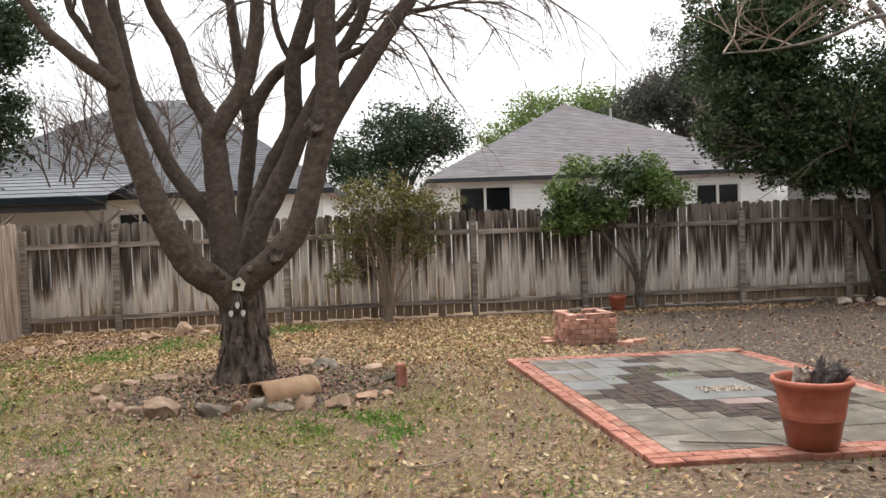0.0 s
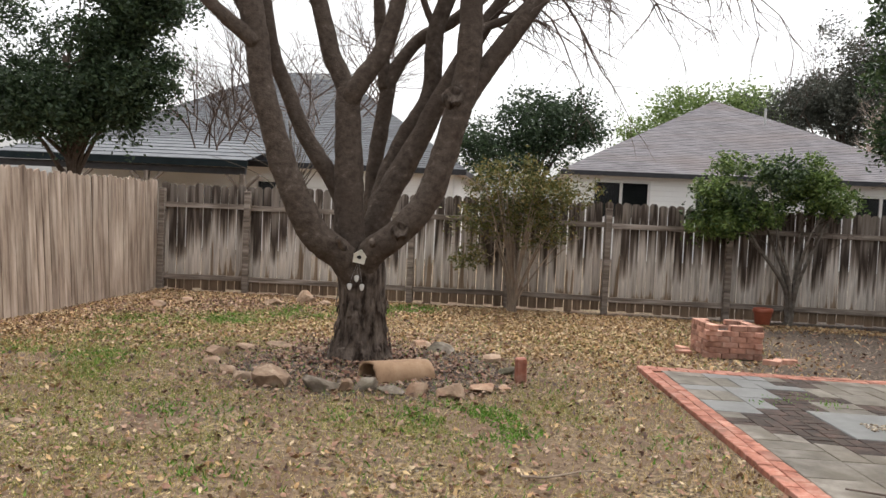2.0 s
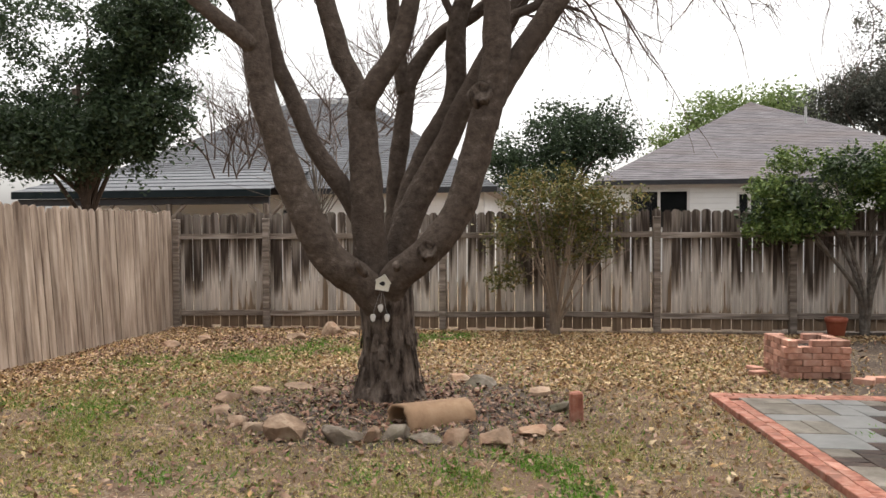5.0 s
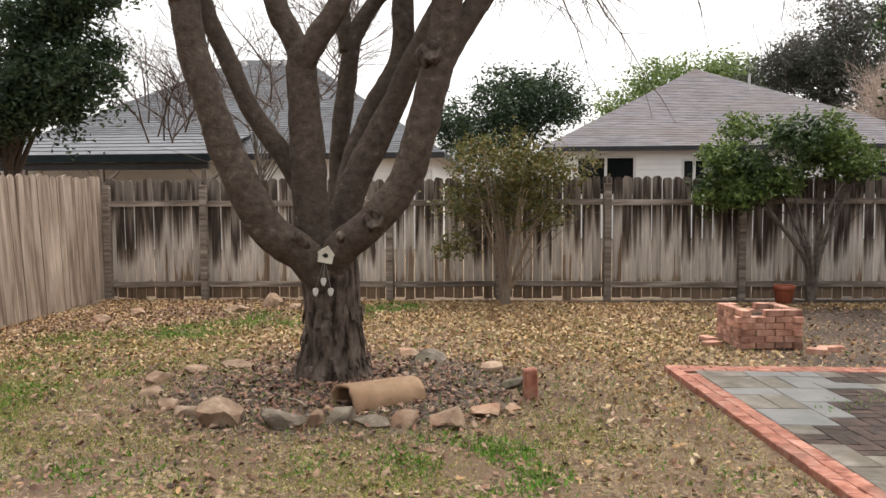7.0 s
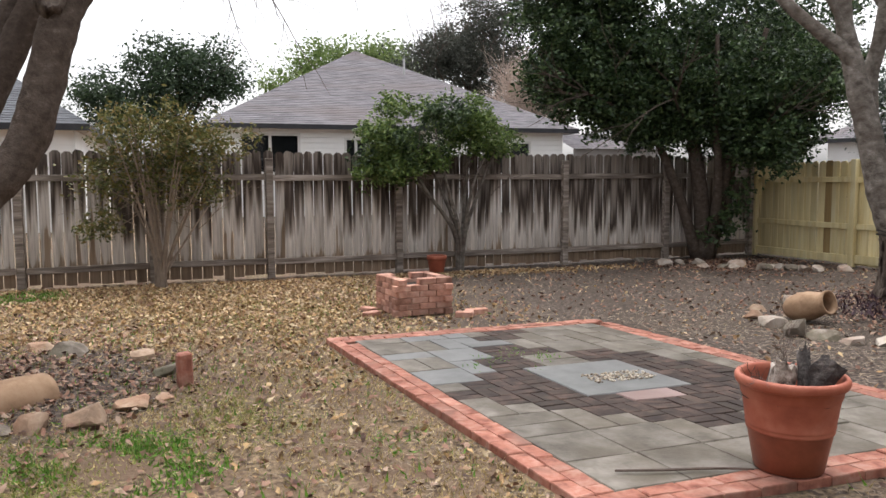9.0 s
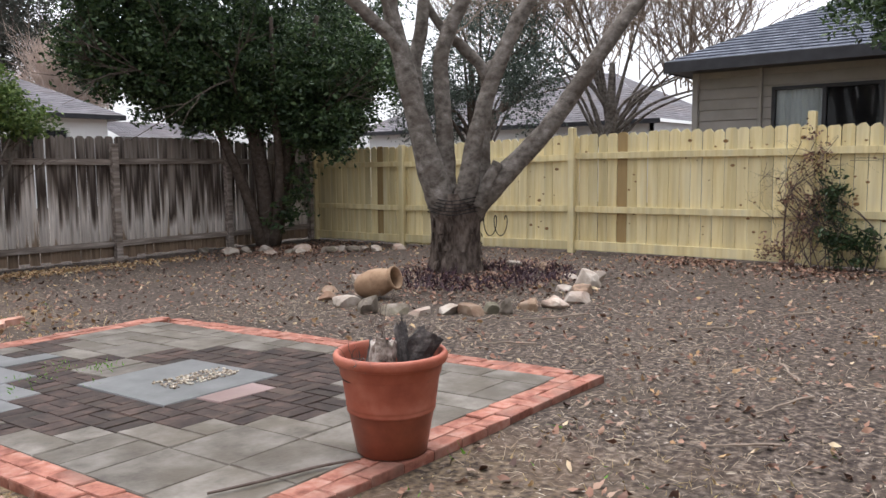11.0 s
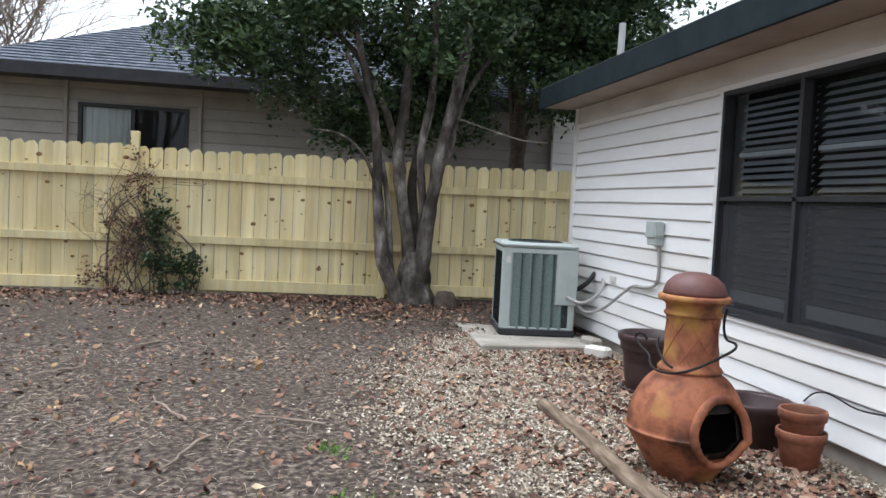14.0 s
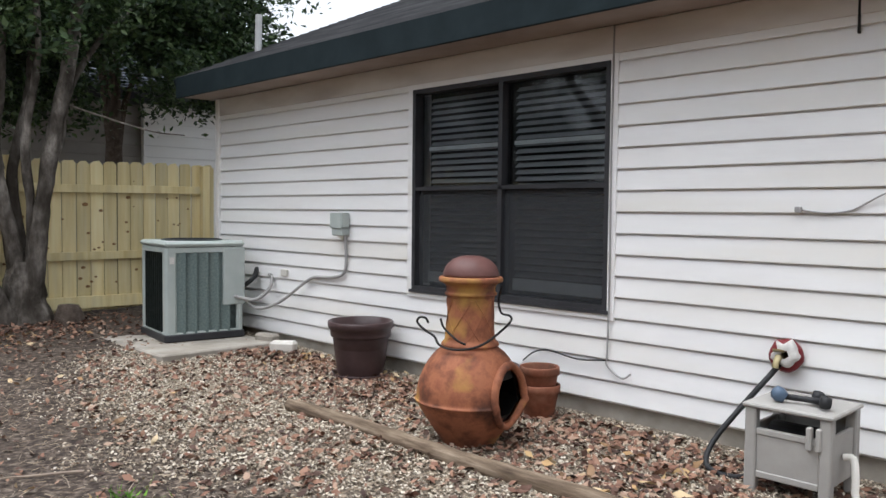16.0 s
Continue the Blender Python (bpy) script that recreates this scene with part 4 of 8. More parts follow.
# white neighbour behind the back fence
hx0, hx1, hy0 = -0.15, 13.65, 28.7
r_holes = [(0.75, 2.95, 1.55, 3.05), (4.6, 5.5, 1.55, 2.92), (10.45, 12.35, 1.5, 2.86)]
white_house = hip_house("neighbour_house", hx0, hx1, hy0, 42.0, -0.3, 3.36, 7.2, 0.5, (SIDING_FAR, SHINGLE, DARK_TRIM), "white sided neighbour house with a grey-brown hipped roof",
                        r_holes, 0.2, ((6.45, 35.2, 7.2), (6.5, 35.4, 7.2)), 0.16)
for s0, s1, z0, z1 in r_holes:
    simple_window(white_house, (hx0, hy0), (1, 0), (0, -1), s0, s1, z0, z1, WHITE_TRIM, 0.09, ((s0 + s1) / 2,))
solid("vent_pipe", *tube([(8.1, 33.0, 5.9, 0.05), (8.1, 33.0, 6.6, 0.05)], 10), PVC, white_house, "grey roof vent pipe")
shed = thing("garden_shed", (15.6, 29.8, 0), "low tan shed beside the white neighbour house", "shed")
lap_wall("wall", (14.4, 29.0), (18.6, 29.0), (0, -1), -0.2, 2.6, 0.2, [], SIDING_TAN, shed)
roof_slope("roof", (14.2, 28.8, 2.6), (18.8, 28.8, 2.6), (14.2, 31, 3.3), (18.8, 31, 3.3), SHINGLE, shed)

# grey-roofed house to the north-west, with its patio cover
grey_house = hip_house("neighbour_house", -17.6, -4.2, 22.4, 38.0, -0.3, 2.85, 7.0, 0.4, (SIDING_FAR, SHINGLE_SLATE, DARK_TRIM), "low house with a broad mid-grey hipped roof",
                       [(7.0, 8.4, 1.2, 2.3)], 0.2, ((-12.5, 30, 7.0), (-9.9, 30, 7.0)), 0.16)
simple_window(grey_house, (-17.6, 22.4), (1, 0), (0, -1), 7.0, 8.4, 1.2, 2.3, WHITE_TRIM, 0.07, (7.7,))
for vx in (-12.3, -11.0, -10.3):
    part("roof_vent", block((vx - 0.25, 29.3, 6.55), (vx + 0.25, 29.75, 6.85), 0.03), PVC, grey_house, "pale metal roof vent")
cover = thing("patio_cover", (-13.2, 20.8, 0), "lean-to patio cover with grey roofing on wooden posts", "patio cover")
roof_slope("roof", (-17.8, 19.6, 2.72), (-9.9, 19.6, 2.72), (-17.8, 23.6, 3.6), (-9.9, 23.6, 3.6), METAL_ROOF, cover, 0.6, 0.02)
bar((-17.8, 19.62, 2.62), (-9.9, 19.62, 2.62), 0.2, 0.05, FASCIA, "fascia", cover)
bar((-17.7, 19.8, 2.42), (-10, 19.8, 2.42), 0.2, 0.1, DARK_TRIM, "beam", cover)
for px in (-17.4, -15.2, -13.0, -10.1):
    bar((px, 19.8, 0), (px, 19.8, 2.34), 0.14, 0.14, OLD_RAIL, "post", cover)
    for s in (-1, 1):
        bar((px, 19.8, 1.85), (px + 0.5 * s, 19.8, 2.33), 0.09, 0.09, OLD_RAIL, "brace", cover)

# taupe neighbour behind the new fence
tan_house = thing("neighbour_house", (15, 0, 0), "taupe lap-sided neighbour house with slate-blue shingles", "house")
n_holes = [(4.85 - 3.62, 4.85 - 2.06, 1.15, 2.5)]
lap_wall("wall", (11.2, 4.85), (11.2, -9.0), (-1, 0), -0.2, 2.95, 0.17, n_holes, SIDING_TAN, tan_house)
lap_wall("wall", (18.5, 4.85), (11.2, 4.85), (0, 1), -0.2, 2.95, 0.17, [], SIDING_TAN, tan_house)
simple_window(tan_house, (11.2, 4.85), (0, -1), (-1, 0), *n_holes[0], DARK_TRIM, 0.05, (4.85 - 2.86,), cover=(1.2, 1.99))
bar((11.17, 3.78, -0.1), (11.17, 3.78, 2.9), 0.12, 0.05, SIDING_TAN, "trim_board", tan_house)
bar((11.17, 1.9, -0.1), (11.17, 1.9, 2.9), 0.12, 0.05, SIDING_TAN, "trim_board", tan_house)
bar((11.19, 4.83, -0.1), (11.19, 4.83, 2.9), 0.1, 0.1, SIDING_TAN, "corner_board", tan_house)
na, nb, nc, nd = (10.65, 5.15, 2.95), (10.65, -9.6, 2.95), (19.1, -9.6, 2.95), (19.1, 5.15, 2.95)
nr0, nr1 = (14.9, 1.2, 4.95), (14.9, -5.4, 4.95)
for e0, e1, t0, t1 in ((na, nb, nr0, nr1), (nb, nc, nr1, nr1), (nc, nd, nr1, nr0), (nd, na, nr0, nr0)):
    roof_slope("roof", e0, e1, t0, t1, SHINGLE_BLUE, tan_house, 0.14, 0.016)
for p, q in ((na, nb), (nd, na)):
    bar((*p[:2], 2.87), (*q[:2], 2.87), 0.17, 0.03, DARK_TRIM, "fascia", tan_house)
solid("soffit", [(v[0], v[1], 2.8) for v in (na, nb, nc, nd)], [(0, 1, 2, 3)], DARK_TRIM, tan_house)

# white-sided outbuilding beside the taupe house
out_house = thing("outbuilding", (11, -6, 0), "white lap-sided outbuilding beside the taupe house", "outbuilding")
lap_wall("wall", (11.08, -3.6), (11.08, -9.2), (-1, 0), -0.2, 2.95, 0.17, [], SIDING_FAR, out_house, core=0.08)
bar((10.99, -3.55, 2.8), (10.99, -9.2, 2.8), 0.12, 0.06, WHITE_TRIM, "eave_board", out_house)

# pale house far to the north-east
far_house = thing("distant_house", (27, 15, 0), "distant pale house with a pinkish-grey roof", "house")
lap_wall("wall", (25, 26.0), (25, 11.9), (-1, 0), -0.2, 2.9, 0.3, [(9.8, 10.8, 1.6, 2.5)], SIDING_FAR, far_house, boards=False)
lap_wall("wall", (33, 11.9), (25, 11.9), (0, -1), -0.2, 2.9, 0.3, [], SIDING_FAR, far_house, boards=False)
roof_slope("roof", (24.5, 26.5, 2.95), (24.5, 11.4, 2.95), (29, 23, 5.2), (29, 15.5, 5.2), SHINGLE, far_house, 0.2)
roof_slope("roof", (24.5, 11.4, 2.95), (33.5, 11.4, 2.95), (29, 15.5, 5.2), (29, 15.5, 5.2), SHINGLE, far_house, 0.2)
bar((24.5, 26.5, 2.87), (24.5, 11.4, 2.87), 0.16, 0.03, DARK_TRIM, "fascia", far_house)
simple_window(far_house, (25, 26.0), (0, -1), (-1, 0), 9.8, 10.8, 1.6, 2.5, WHITE_TRIM, 0.08, (10.3,))

# the house that the yard belongs to
WY = -2.44
WX0, WX1, WR, PY = 6.66, -6.0, -0.3, -4.6
own_house = thing("own_house", (1, -6, 0), "white vinyl-sided house with a dark green fascia", "house")
o_hole = (WX0 - 3.77, WX0 - 2.05, 0.65, 2.13)
own_wall = lap_wall("wall", (WX0, WY), (WR, WY), (0, 1), 0.1, 2.43, 0.1255, [o_hole], SIDING, own_house, core=0.15)
lap_wall("wall", (WX0, -11), (WX0, WY), (1, 0), 0.1, 2.43, 0.1255, [], SIDING, own_house)
bar((WX0 + 0.005, WY + 0.005, 0.1), (WX0 + 0.005, WY + 0.005, 2.4), 0.07, 0.07, SIDING, "corner_trim", own_house)
lap_wall("wall", (WR, WY), (WR, PY), (-1, 0), 0.1, 2.43, 0.1255, [], SIDING, own_house)
lap_wall("wall", (WR, PY), (WX1, PY), (0, 1), 0.1, 2.43, 0.1255, [], SIDING, own_house)
part("foundation", block((WR + 0.012, -11, -0.25), (WX0 - 0.01, WY - 0.012, 0.105), 0.004), CONCRETE, own_house, "bare grey concrete foundation")
part("foundation", block((WX1, -11, -0.25), (WR + 0.008, PY - 0.012, 0.104), 0.004), CONCRETE, own_house)
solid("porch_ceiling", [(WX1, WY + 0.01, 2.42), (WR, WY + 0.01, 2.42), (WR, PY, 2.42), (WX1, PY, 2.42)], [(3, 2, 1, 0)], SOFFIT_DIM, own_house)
SL = 0.45
ex0, ey, ez = 6.78, -2.03, 2.505
rz = ez + (6.6 + ey) * SL
roof_slope("roof", (WX1, ey, ez), (ex0, ey, ez), (WX1, -6.6, rz), (ex0, -6.6, rz), SHINGLE_GREY, own_house, 0.14, 0.014)
roof_slope("roof", (ex0, -11.3, ez), (WX1, -11.3, ez), (ex0, -6.6, rz), (WX1, -6.6, rz), SHINGLE_GREY, own_house, 0.14, 0.014)
bar((WX1, ey - 0.01, 2.414), (ex0, ey - 0.01, 2.414), 0.2, 0.03, FASCIA, "fascia", own_house)
bar((ex0 - 0.01, ey, ez - 0.09), (ex0 - 0.01, -6.6, rz - 0.09), 0.16, 0.03, FASCIA, "rake_board", own_house)
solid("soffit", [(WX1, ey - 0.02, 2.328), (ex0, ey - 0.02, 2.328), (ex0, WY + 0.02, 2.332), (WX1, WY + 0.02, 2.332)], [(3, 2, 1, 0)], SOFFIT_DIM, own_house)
bar((WR, WY + 0.014, 2.247), (WX0 + 0.02, WY + 0.014, 2.247), 0.16, 0.034, FRIEZE, "frieze_board", own_house)
solid("gable", [(WX0 - 0.02, WY, 2.43), (WX0 - 0.02, -11, 2.43), (WX0 - 0.02, -6.6, 2.43 + 4.1 * SL)], [(0, 1, 2)], SIDING, own_house)
solid("vent_pipe", *tube([(6.52, -2.78, 2.8, 0.035), (6.5, -2.78, 3.21, 0.035)], 12), PVC, own_house, "grey roof vent pipe")


def own_place(s, o, z):
    return Vector((WX0 - s, WY + o, z))


s0, s1, z0, z1 = o_hole
mid = (s0 + s1) / 2
own_win = frame_bars(s0, s1, z0, z1, 0.032, 0.09, lambda s, o, z: own_place(s, o + 0.03, z), DARK_TRIM, own_house, "window", (mid,), (1.4,))
frame_bars(s0 - 0.05, s1 + 0.05, z0 - 0.05, z1 + 0.05, 0.049, 0.02, lambda s, o, z: own_place(s, o + 0.028, z), SIDING, own_win, "window_trim")
solid("window_sill", [own_place(s, o, z) for s in (s0 - 0.02, s1 + 0.02) for o in (0.0, 0.04) for z in (z0 - 0.018, z0 + 0.004)],
      [(0, 1, 3, 2), (4, 6, 7, 5), (0, 4, 5, 1), (2, 3, 7, 6), (0, 2, 6, 4), (1, 5, 7, 3)], DARK_TRIM, own_win)
for a, b in ((s0 + 0.05, mid - 0.025), (mid + 0.025, s1 - 0.05)):
    for c, d, o in ((z0 + 0.05, 1.39, -0.045), (1.41, z1 - 0.05, -0.03)):
        pane = solid("pane", [own_place(s, o, z) for s, z in ((a, c), (b, c), (b, d), (a, d))], [(0, 1, 2, 3)], GLASS, own_win)
        pane.visible_shadow = False
    solid("insect_screen", [own_place(s, 0.0, z) for s, z in ((a, z0 + 0.04), (b, z0 + 0.04), (b, 1.39), (a, 1.39))], [(0, 1, 2, 3)], SCREEN, own_win, "dark insect screen")
    solid("sash_rail", *joined([([own_place(s, o, z) for s in (a, b) for o in (-0.06, -0.02) for z in (1.36, 1.42)],
                                 [(0, 1, 3, 2), (4, 6, 7, 5), (0, 4, 5, 1), (2, 3, 7, 6), (0, 2, 6, 4), (1, 5, 7, 3)])]), DARK_TRIM, own_win)
    k = 0
    z = z0 + 0.12
    while z < z1 - 0.06:
        tip = 0.016
        solid("blind_slat", [own_place(a + 0.012, -0.09, z - tip), own_place(b - 0.012, -0.09, z - tip), own_place(b - 0.012, -0.125, z + tip), own_place(a + 0.012, -0.125, z + tip)],
              [(0, 1, 2, 3)], BLIND, own_win)
        z += 0.046
    for zz, hh in ((1.70, 0.014), (z0 + 0.10, 0.04)):
        solid("blind_rail", [own_place(s, -0.082, z) for s, z in ((a + 0.01, zz - hh), (b - 0.01, zz - hh), (b - 0.01, zz + hh), (a + 0.01, zz + hh))], [(0, 1, 2, 3)], CURTAIN, own_win)
# added room box whose dark colour stands for the shade indoors
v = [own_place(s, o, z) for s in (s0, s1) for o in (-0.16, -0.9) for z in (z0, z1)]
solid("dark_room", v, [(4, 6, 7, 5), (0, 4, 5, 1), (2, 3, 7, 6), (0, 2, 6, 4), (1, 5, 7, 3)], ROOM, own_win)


# ---- patio ----
PA, PB, PC, PD = [Vector(p) for p in ((-0.68, 5.84), (2.0, 5.88), (2.56, 1.92), (-0.29, 1.89))]


def on_patio(u, v):
    return PD * (1 - u) * (1 - v) + PC * u * (1 - v) + PB * u * v + PA * (1 - u) * v


patio = thing("patio", (0.9, 3.9, 0), "square of grey pavers and dark bricks with a red brick border", "patio", kind="structure")
patio_rng = random.Random(4)


def slab(name, u0, u1, v0, v1, top, mat, gap=0.003, tilt=0.0035):
    """One paver, its edges eased, as an object of its own."""
    q = [on_patio(u, v) for u, v in ((u0, v0), (u1, v0), (u1, v1), (u0, v1))]
    c = sum(q, Vector((0, 0))) / 4
    zs = [top + patio_rng.uniform(-tilt, tilt) for _ in range(4)]
    vs = []
    for inset, dz in ((gap, -0.05), (gap, -0.006), (gap + 0.005, 0.0)):
        for p, z in zip(q, zs):
            d = (p - c)
            k = 1 - inset / max(d.length, 0.01) * 1.3
            vs.append((d.x * k, d.y * k, z + dz - top))
    fs = [(0, 1, 5, 4), (1, 2, 6, 5), (2, 3, 7, 6), (3, 0, 4, 7), (4, 5, 9, 8), (5, 6, 10, 9), (6, 7, 11, 10), (7, 4, 8, 11), (8, 9, 10, 11)]
    return solid(name, vs, fs, mat, patio, m=Matrix.Translation((c.x, c.y, top)))


bed_v = [(*on_patio(u, v), z) for z in (-0.04, 0.022) for u, v in ((0.01, 0.01), (0.99, 0.01), (0.99, 0.99), (0.01, 0.99))]
solid("joint_sand", bed_v, [(4, 5, 6, 7), (0, 1, 5, 4), (1, 2, 6, 5), (2, 3, 7, 6), (3, 0, 4, 7)], JOINT, patio)
BU, BV = 0.1 / 2.8, 0.1 / 3.97
for row in range(2):
    n = 14
    for i in range(n):
        shift = 0.5 * (row % 2) / n
        for v0 in (row * BV, 1 - (row + 1) * BV):
            a, b = max(i / n - shift, 0.0), min((i + 1) / n - shift, 1.0)
            slab("brick", a, b, v0, v0 + BV, 0.042, BRICK, tilt=0.005)
    n = 18
    lo, hi = 2 * BV, 1 - 2 * BV
    for i in range(n):
        shift = 0.5 * (row % 2) / n
        for u0 in (row * BU, 1 - (row + 1) * BU):
            a, b = max(i / n - shift, 0.0), min((i + 1) / n - shift, 1.0)
            slab("brick", u0, u0 + BU, lo + (hi - lo) * a, lo + (hi - lo) * b, 0.042, BRICK, tilt=0.005)
NU, NV = 12, 18
U0, U1, V0, V1 = 2 * BU, 1 - 2 * BU, 2 * BV, 1 - 2 * BV
# d dark brick, c centre slab, w bluish damp paver, dot grey paver; the row farthest from the house first
PATTERN = """......dd....
.....dd.....
............
....dd......
....ddd.....
...dd..dd...
...ddwwddd..
..ddccccdd..
.dddccccddd.
ddddccccddd.
.dddccccddd.
..dddwwdddd.
...ddddddd..
....dddd....
.....dd.....
............
............
............""".split()
grid = {(i, NV - 1 - j): PATTERN[j][i].replace(".", "p").replace("w", "p") for i in range(NU) for j in range(NV)}
done = set()
cells_c = [k for k, t in grid.items() if t == "c"]
i0, i1, j0, j1 = min(c[0] for c in cells_c), max(c[0] for c in cells_c) + 1, min(c[1] for c in cells_c), max(c[1] for c in cells_c) + 1


def cell(i, j):
    return U0 + (U1 - U0) * i / NU, V0 + (V1 - V0) * j / NV


def cells(name, i, j, di, dj, mat, top):
    a, b = cell(i, j), cell(i + di, j + dj)
    slab(name, a[0], b[0], a[1], b[1], top, mat)


cells("centre_slab", i0, j0, i1 - i0, j1 - j0, WET_PAVER, 0.045)
for (i, j), t in grid.items():
    if t == "d":
        for k in range(2):
            a, b = ((i + k / 2, j), (0.5, 1)) if (i + j) % 2 else ((i, j + k / 2), (1, 0.5))
            cells("paver_brick", *a, *b, DARK_BRICK, 0.04)
for j in range(NV):
    for i in range(NU):
        if grid[i, j] != "p" or (i, j) in done:
            continue
        for di, dj in patio_rng.choice((((2, 2), (2, 1), (1, 2), (1, 1)), ((1, 2), (2, 1), (1, 1)), ((2, 2), (1, 2), (1, 1)), ((2, 1), (1, 1)))):
            block_cells = [(i + a, j + b) for a in range(di) for b in range(dj)]
            if all(grid.get(c) == "p" and c not in done for c in block_cells):
                done.update(block_cells)
                u, v = cell(i, j)
                near_centre = abs(u - 0.5) + abs(v - 0.46) < 0.28
                mat = PINK_PAVER if near_centre and patio_rng.random() < 0.4 else WET_PAVER if (u < 0.4 and v > 0.5 and patio_rng.random() < 0.6) else PAVER
                cells("paver", i, j, di, dj, mat, 0.042)
                break


# ---- trees ----
def limb(pts, per=4, segs=12, rough=0.1, seed=0.0):
    return tube(smooth_line(pts, per), segs, rough, seed)


def furrowed(pts, seed, segs=72, per=14):
    """A trunk whose bark hangs in long vertical plates."""
    vs, fs = [], []
    line = smooth_line(pts, per)
    for q in line:
        for k in range(segs):
            a = 2 * math.pi * k / segs
            c, s = math.cos(a), math.sin(a)
            z = q[2]
            flute = 0.10 * noise.noise(Vector((c * 1.6, s * 1.6, z * 0.8 + seed)))
            plate = noise.noise(Vector((c * 6 + seed, s * 6, z * 3.2)))
            plate2 = noise.noise(Vector((c * 13, s * 13 + seed, z * 6)))
            shag = 1 - 0.75 * step(0.42, 0.75, z)
            r = q[3] * (1 + flute) + shag * (0.024 * max(-0.5, min(0.5, plate * 3.5)) + 0.012 * plate2)
            vs.append((q[0] + r * c, q[1] + r * s, z))
    for i in range(len(line) - 1):
        for k in range(segs):
            k2 = (k + 1) % segs
            fs.append((i * segs + k, i * segs + k2, (i + 1) * segs + k2, (i + 1) * segs + k))
    return vs, fs


def sprays(starts, rng, levels, spread_ang, lens, r0, droop=0.0, kids=(3, 5), segs=4, up=0.3):
    """Bare twigs that fork outwards from rows of (point, direction)."""
    out = []

    def grow(p, d, length, r, level):
        n = 4
        line, q, dd = [(*p, r)], Vector(p), Vector(d).normalized()
        spots = []
        for i in range(n):
            dd = (dd + Vector((rng.gauss(0, 0.16), rng.gauss(0, 0.16), rng.gauss(0, 0.12) + up * 0.12 - droop * 0.22))).normalized()
            q = q + dd * (length / n)
            line.append((*q, r * (1 - 0.55 * (i + 1) / n)))
            spots.append((q.copy(), dd.copy()))
        out.append(tube(line, segs if level else 5, caps=False))
        if level + 1 < levels:
            for _ in range(rng.randint(*kids)):
                sp, sd = rng.choice(spots)
                side = Vector((rng.gauss(0, 1), rng.gauss(0, 1), rng.gauss(0, 0.7))).normalized()
                grow(sp, sd + side * spread_ang, length * rng.uniform(0.5, 0.75), r * 0.5, level + 1)

    for p, d in starts:
        grow(p, d, lens * rng.uniform(0.7, 1.2), r0, 0)
    return joined(out)


def clumps(blobs, n_clumps, per, clump_r, leaf, seed, hollow=0.45, flat=0.8):
    """Leaf places in clumps through some ellipsoids (centre, radii)."""
    rng = np.random.default_rng(seed)
    vols = np.array([b[1][0] * b[1][1] * b[1][2] for b in blobs])
    pick = rng.choice(len(blobs), n_clumps, p=vols / vols.sum())
    c = np.array([b[0] for b in blobs], float)[pick]
    r = np.array([b[1] for b in blobs], float)[pick]
    d = rng.normal(size=(n_clumps, 3))
    d /= np.linalg.norm(d, axis=1)[:, None]
    centres = c + d * r * (hollow + (1 - hollow) * rng.random((n_clumps, 1)) ** 0.6)
    rad = clump_r * rng.uniform(0.5, 1.3, n_clumps)
    pts = np.repeat(centres, per, 0) + rng.normal(size=(n_clumps * per, 3)) * np.repeat(rad, per)[:, None] * np.array([0.6, 0.6, 0.6 * flat])
    return pts, leaf * rng.uniform(0.6, 1.35, len(pts)), centres


def lumps(blobs, each, size, seed):
    """Breaks ellipsoids up into smaller uneven ones, for a ragged outline with gaps."""
    rng = random.Random(seed)
    out = []
    for c, r in blobs:
        for _ in range(each):
            d = Vector((rng.gauss(0, 1), rng.gauss(0, 1), rng.gauss(0, 1))).normalized() * rng.uniform(0.45, 1.0)
            s = size * rng.uniform(0.6, 1.4)
            out.append(((c[0] + d.x * r[0], c[1] + d.y * r[1], c[2] + d.z * r[2]), (s * 1.15, s, s * 0.7)))
    return out


def crown(name, blobs, n_clumps, per, clump_r, leaf, mat, parent, seed, tilt=0.9, hollow=0.45, lump=None):
    if lump:
        blobs = lumps(blobs, lump[0], lump[1], seed)
    pts, sizes, _ = clumps(blobs, n_clumps, per, clump_r, leaf, seed, hollow)
    ob = scattered(name, LEAF_V, LEAF_F, pts, sizes, tilt, mat, parent, np.random.default_rng(seed + 1))
    return ob


tree_rng = random.Random(11)

# the big many-stemmed tree of the lawn
ash = thing("lawn_tree", (-3.45, 5.3, 0.02), "bare many-stemmed tree with flaking grey-brown bark", "tree")
trunk_pts = [(-3.45, 5.3, -0.1, 0.40), (-3.46, 5.3, 0.04, 0.33), (-3.46, 5.3, 0.18, 0.27), (-3.46, 5.3, 0.4, 0.238), (-3.47, 5.3, 0.72, 0.232), (-3.48, 5.28, 0.92, 0.235), (-3.48, 5.28, 1.1, 0.2)]
solid("trunk", *furrowed(trunk_pts, 1.0), BARK_ROUGH, ash, "dark flaking furrowed trunk bark", smooth=True)


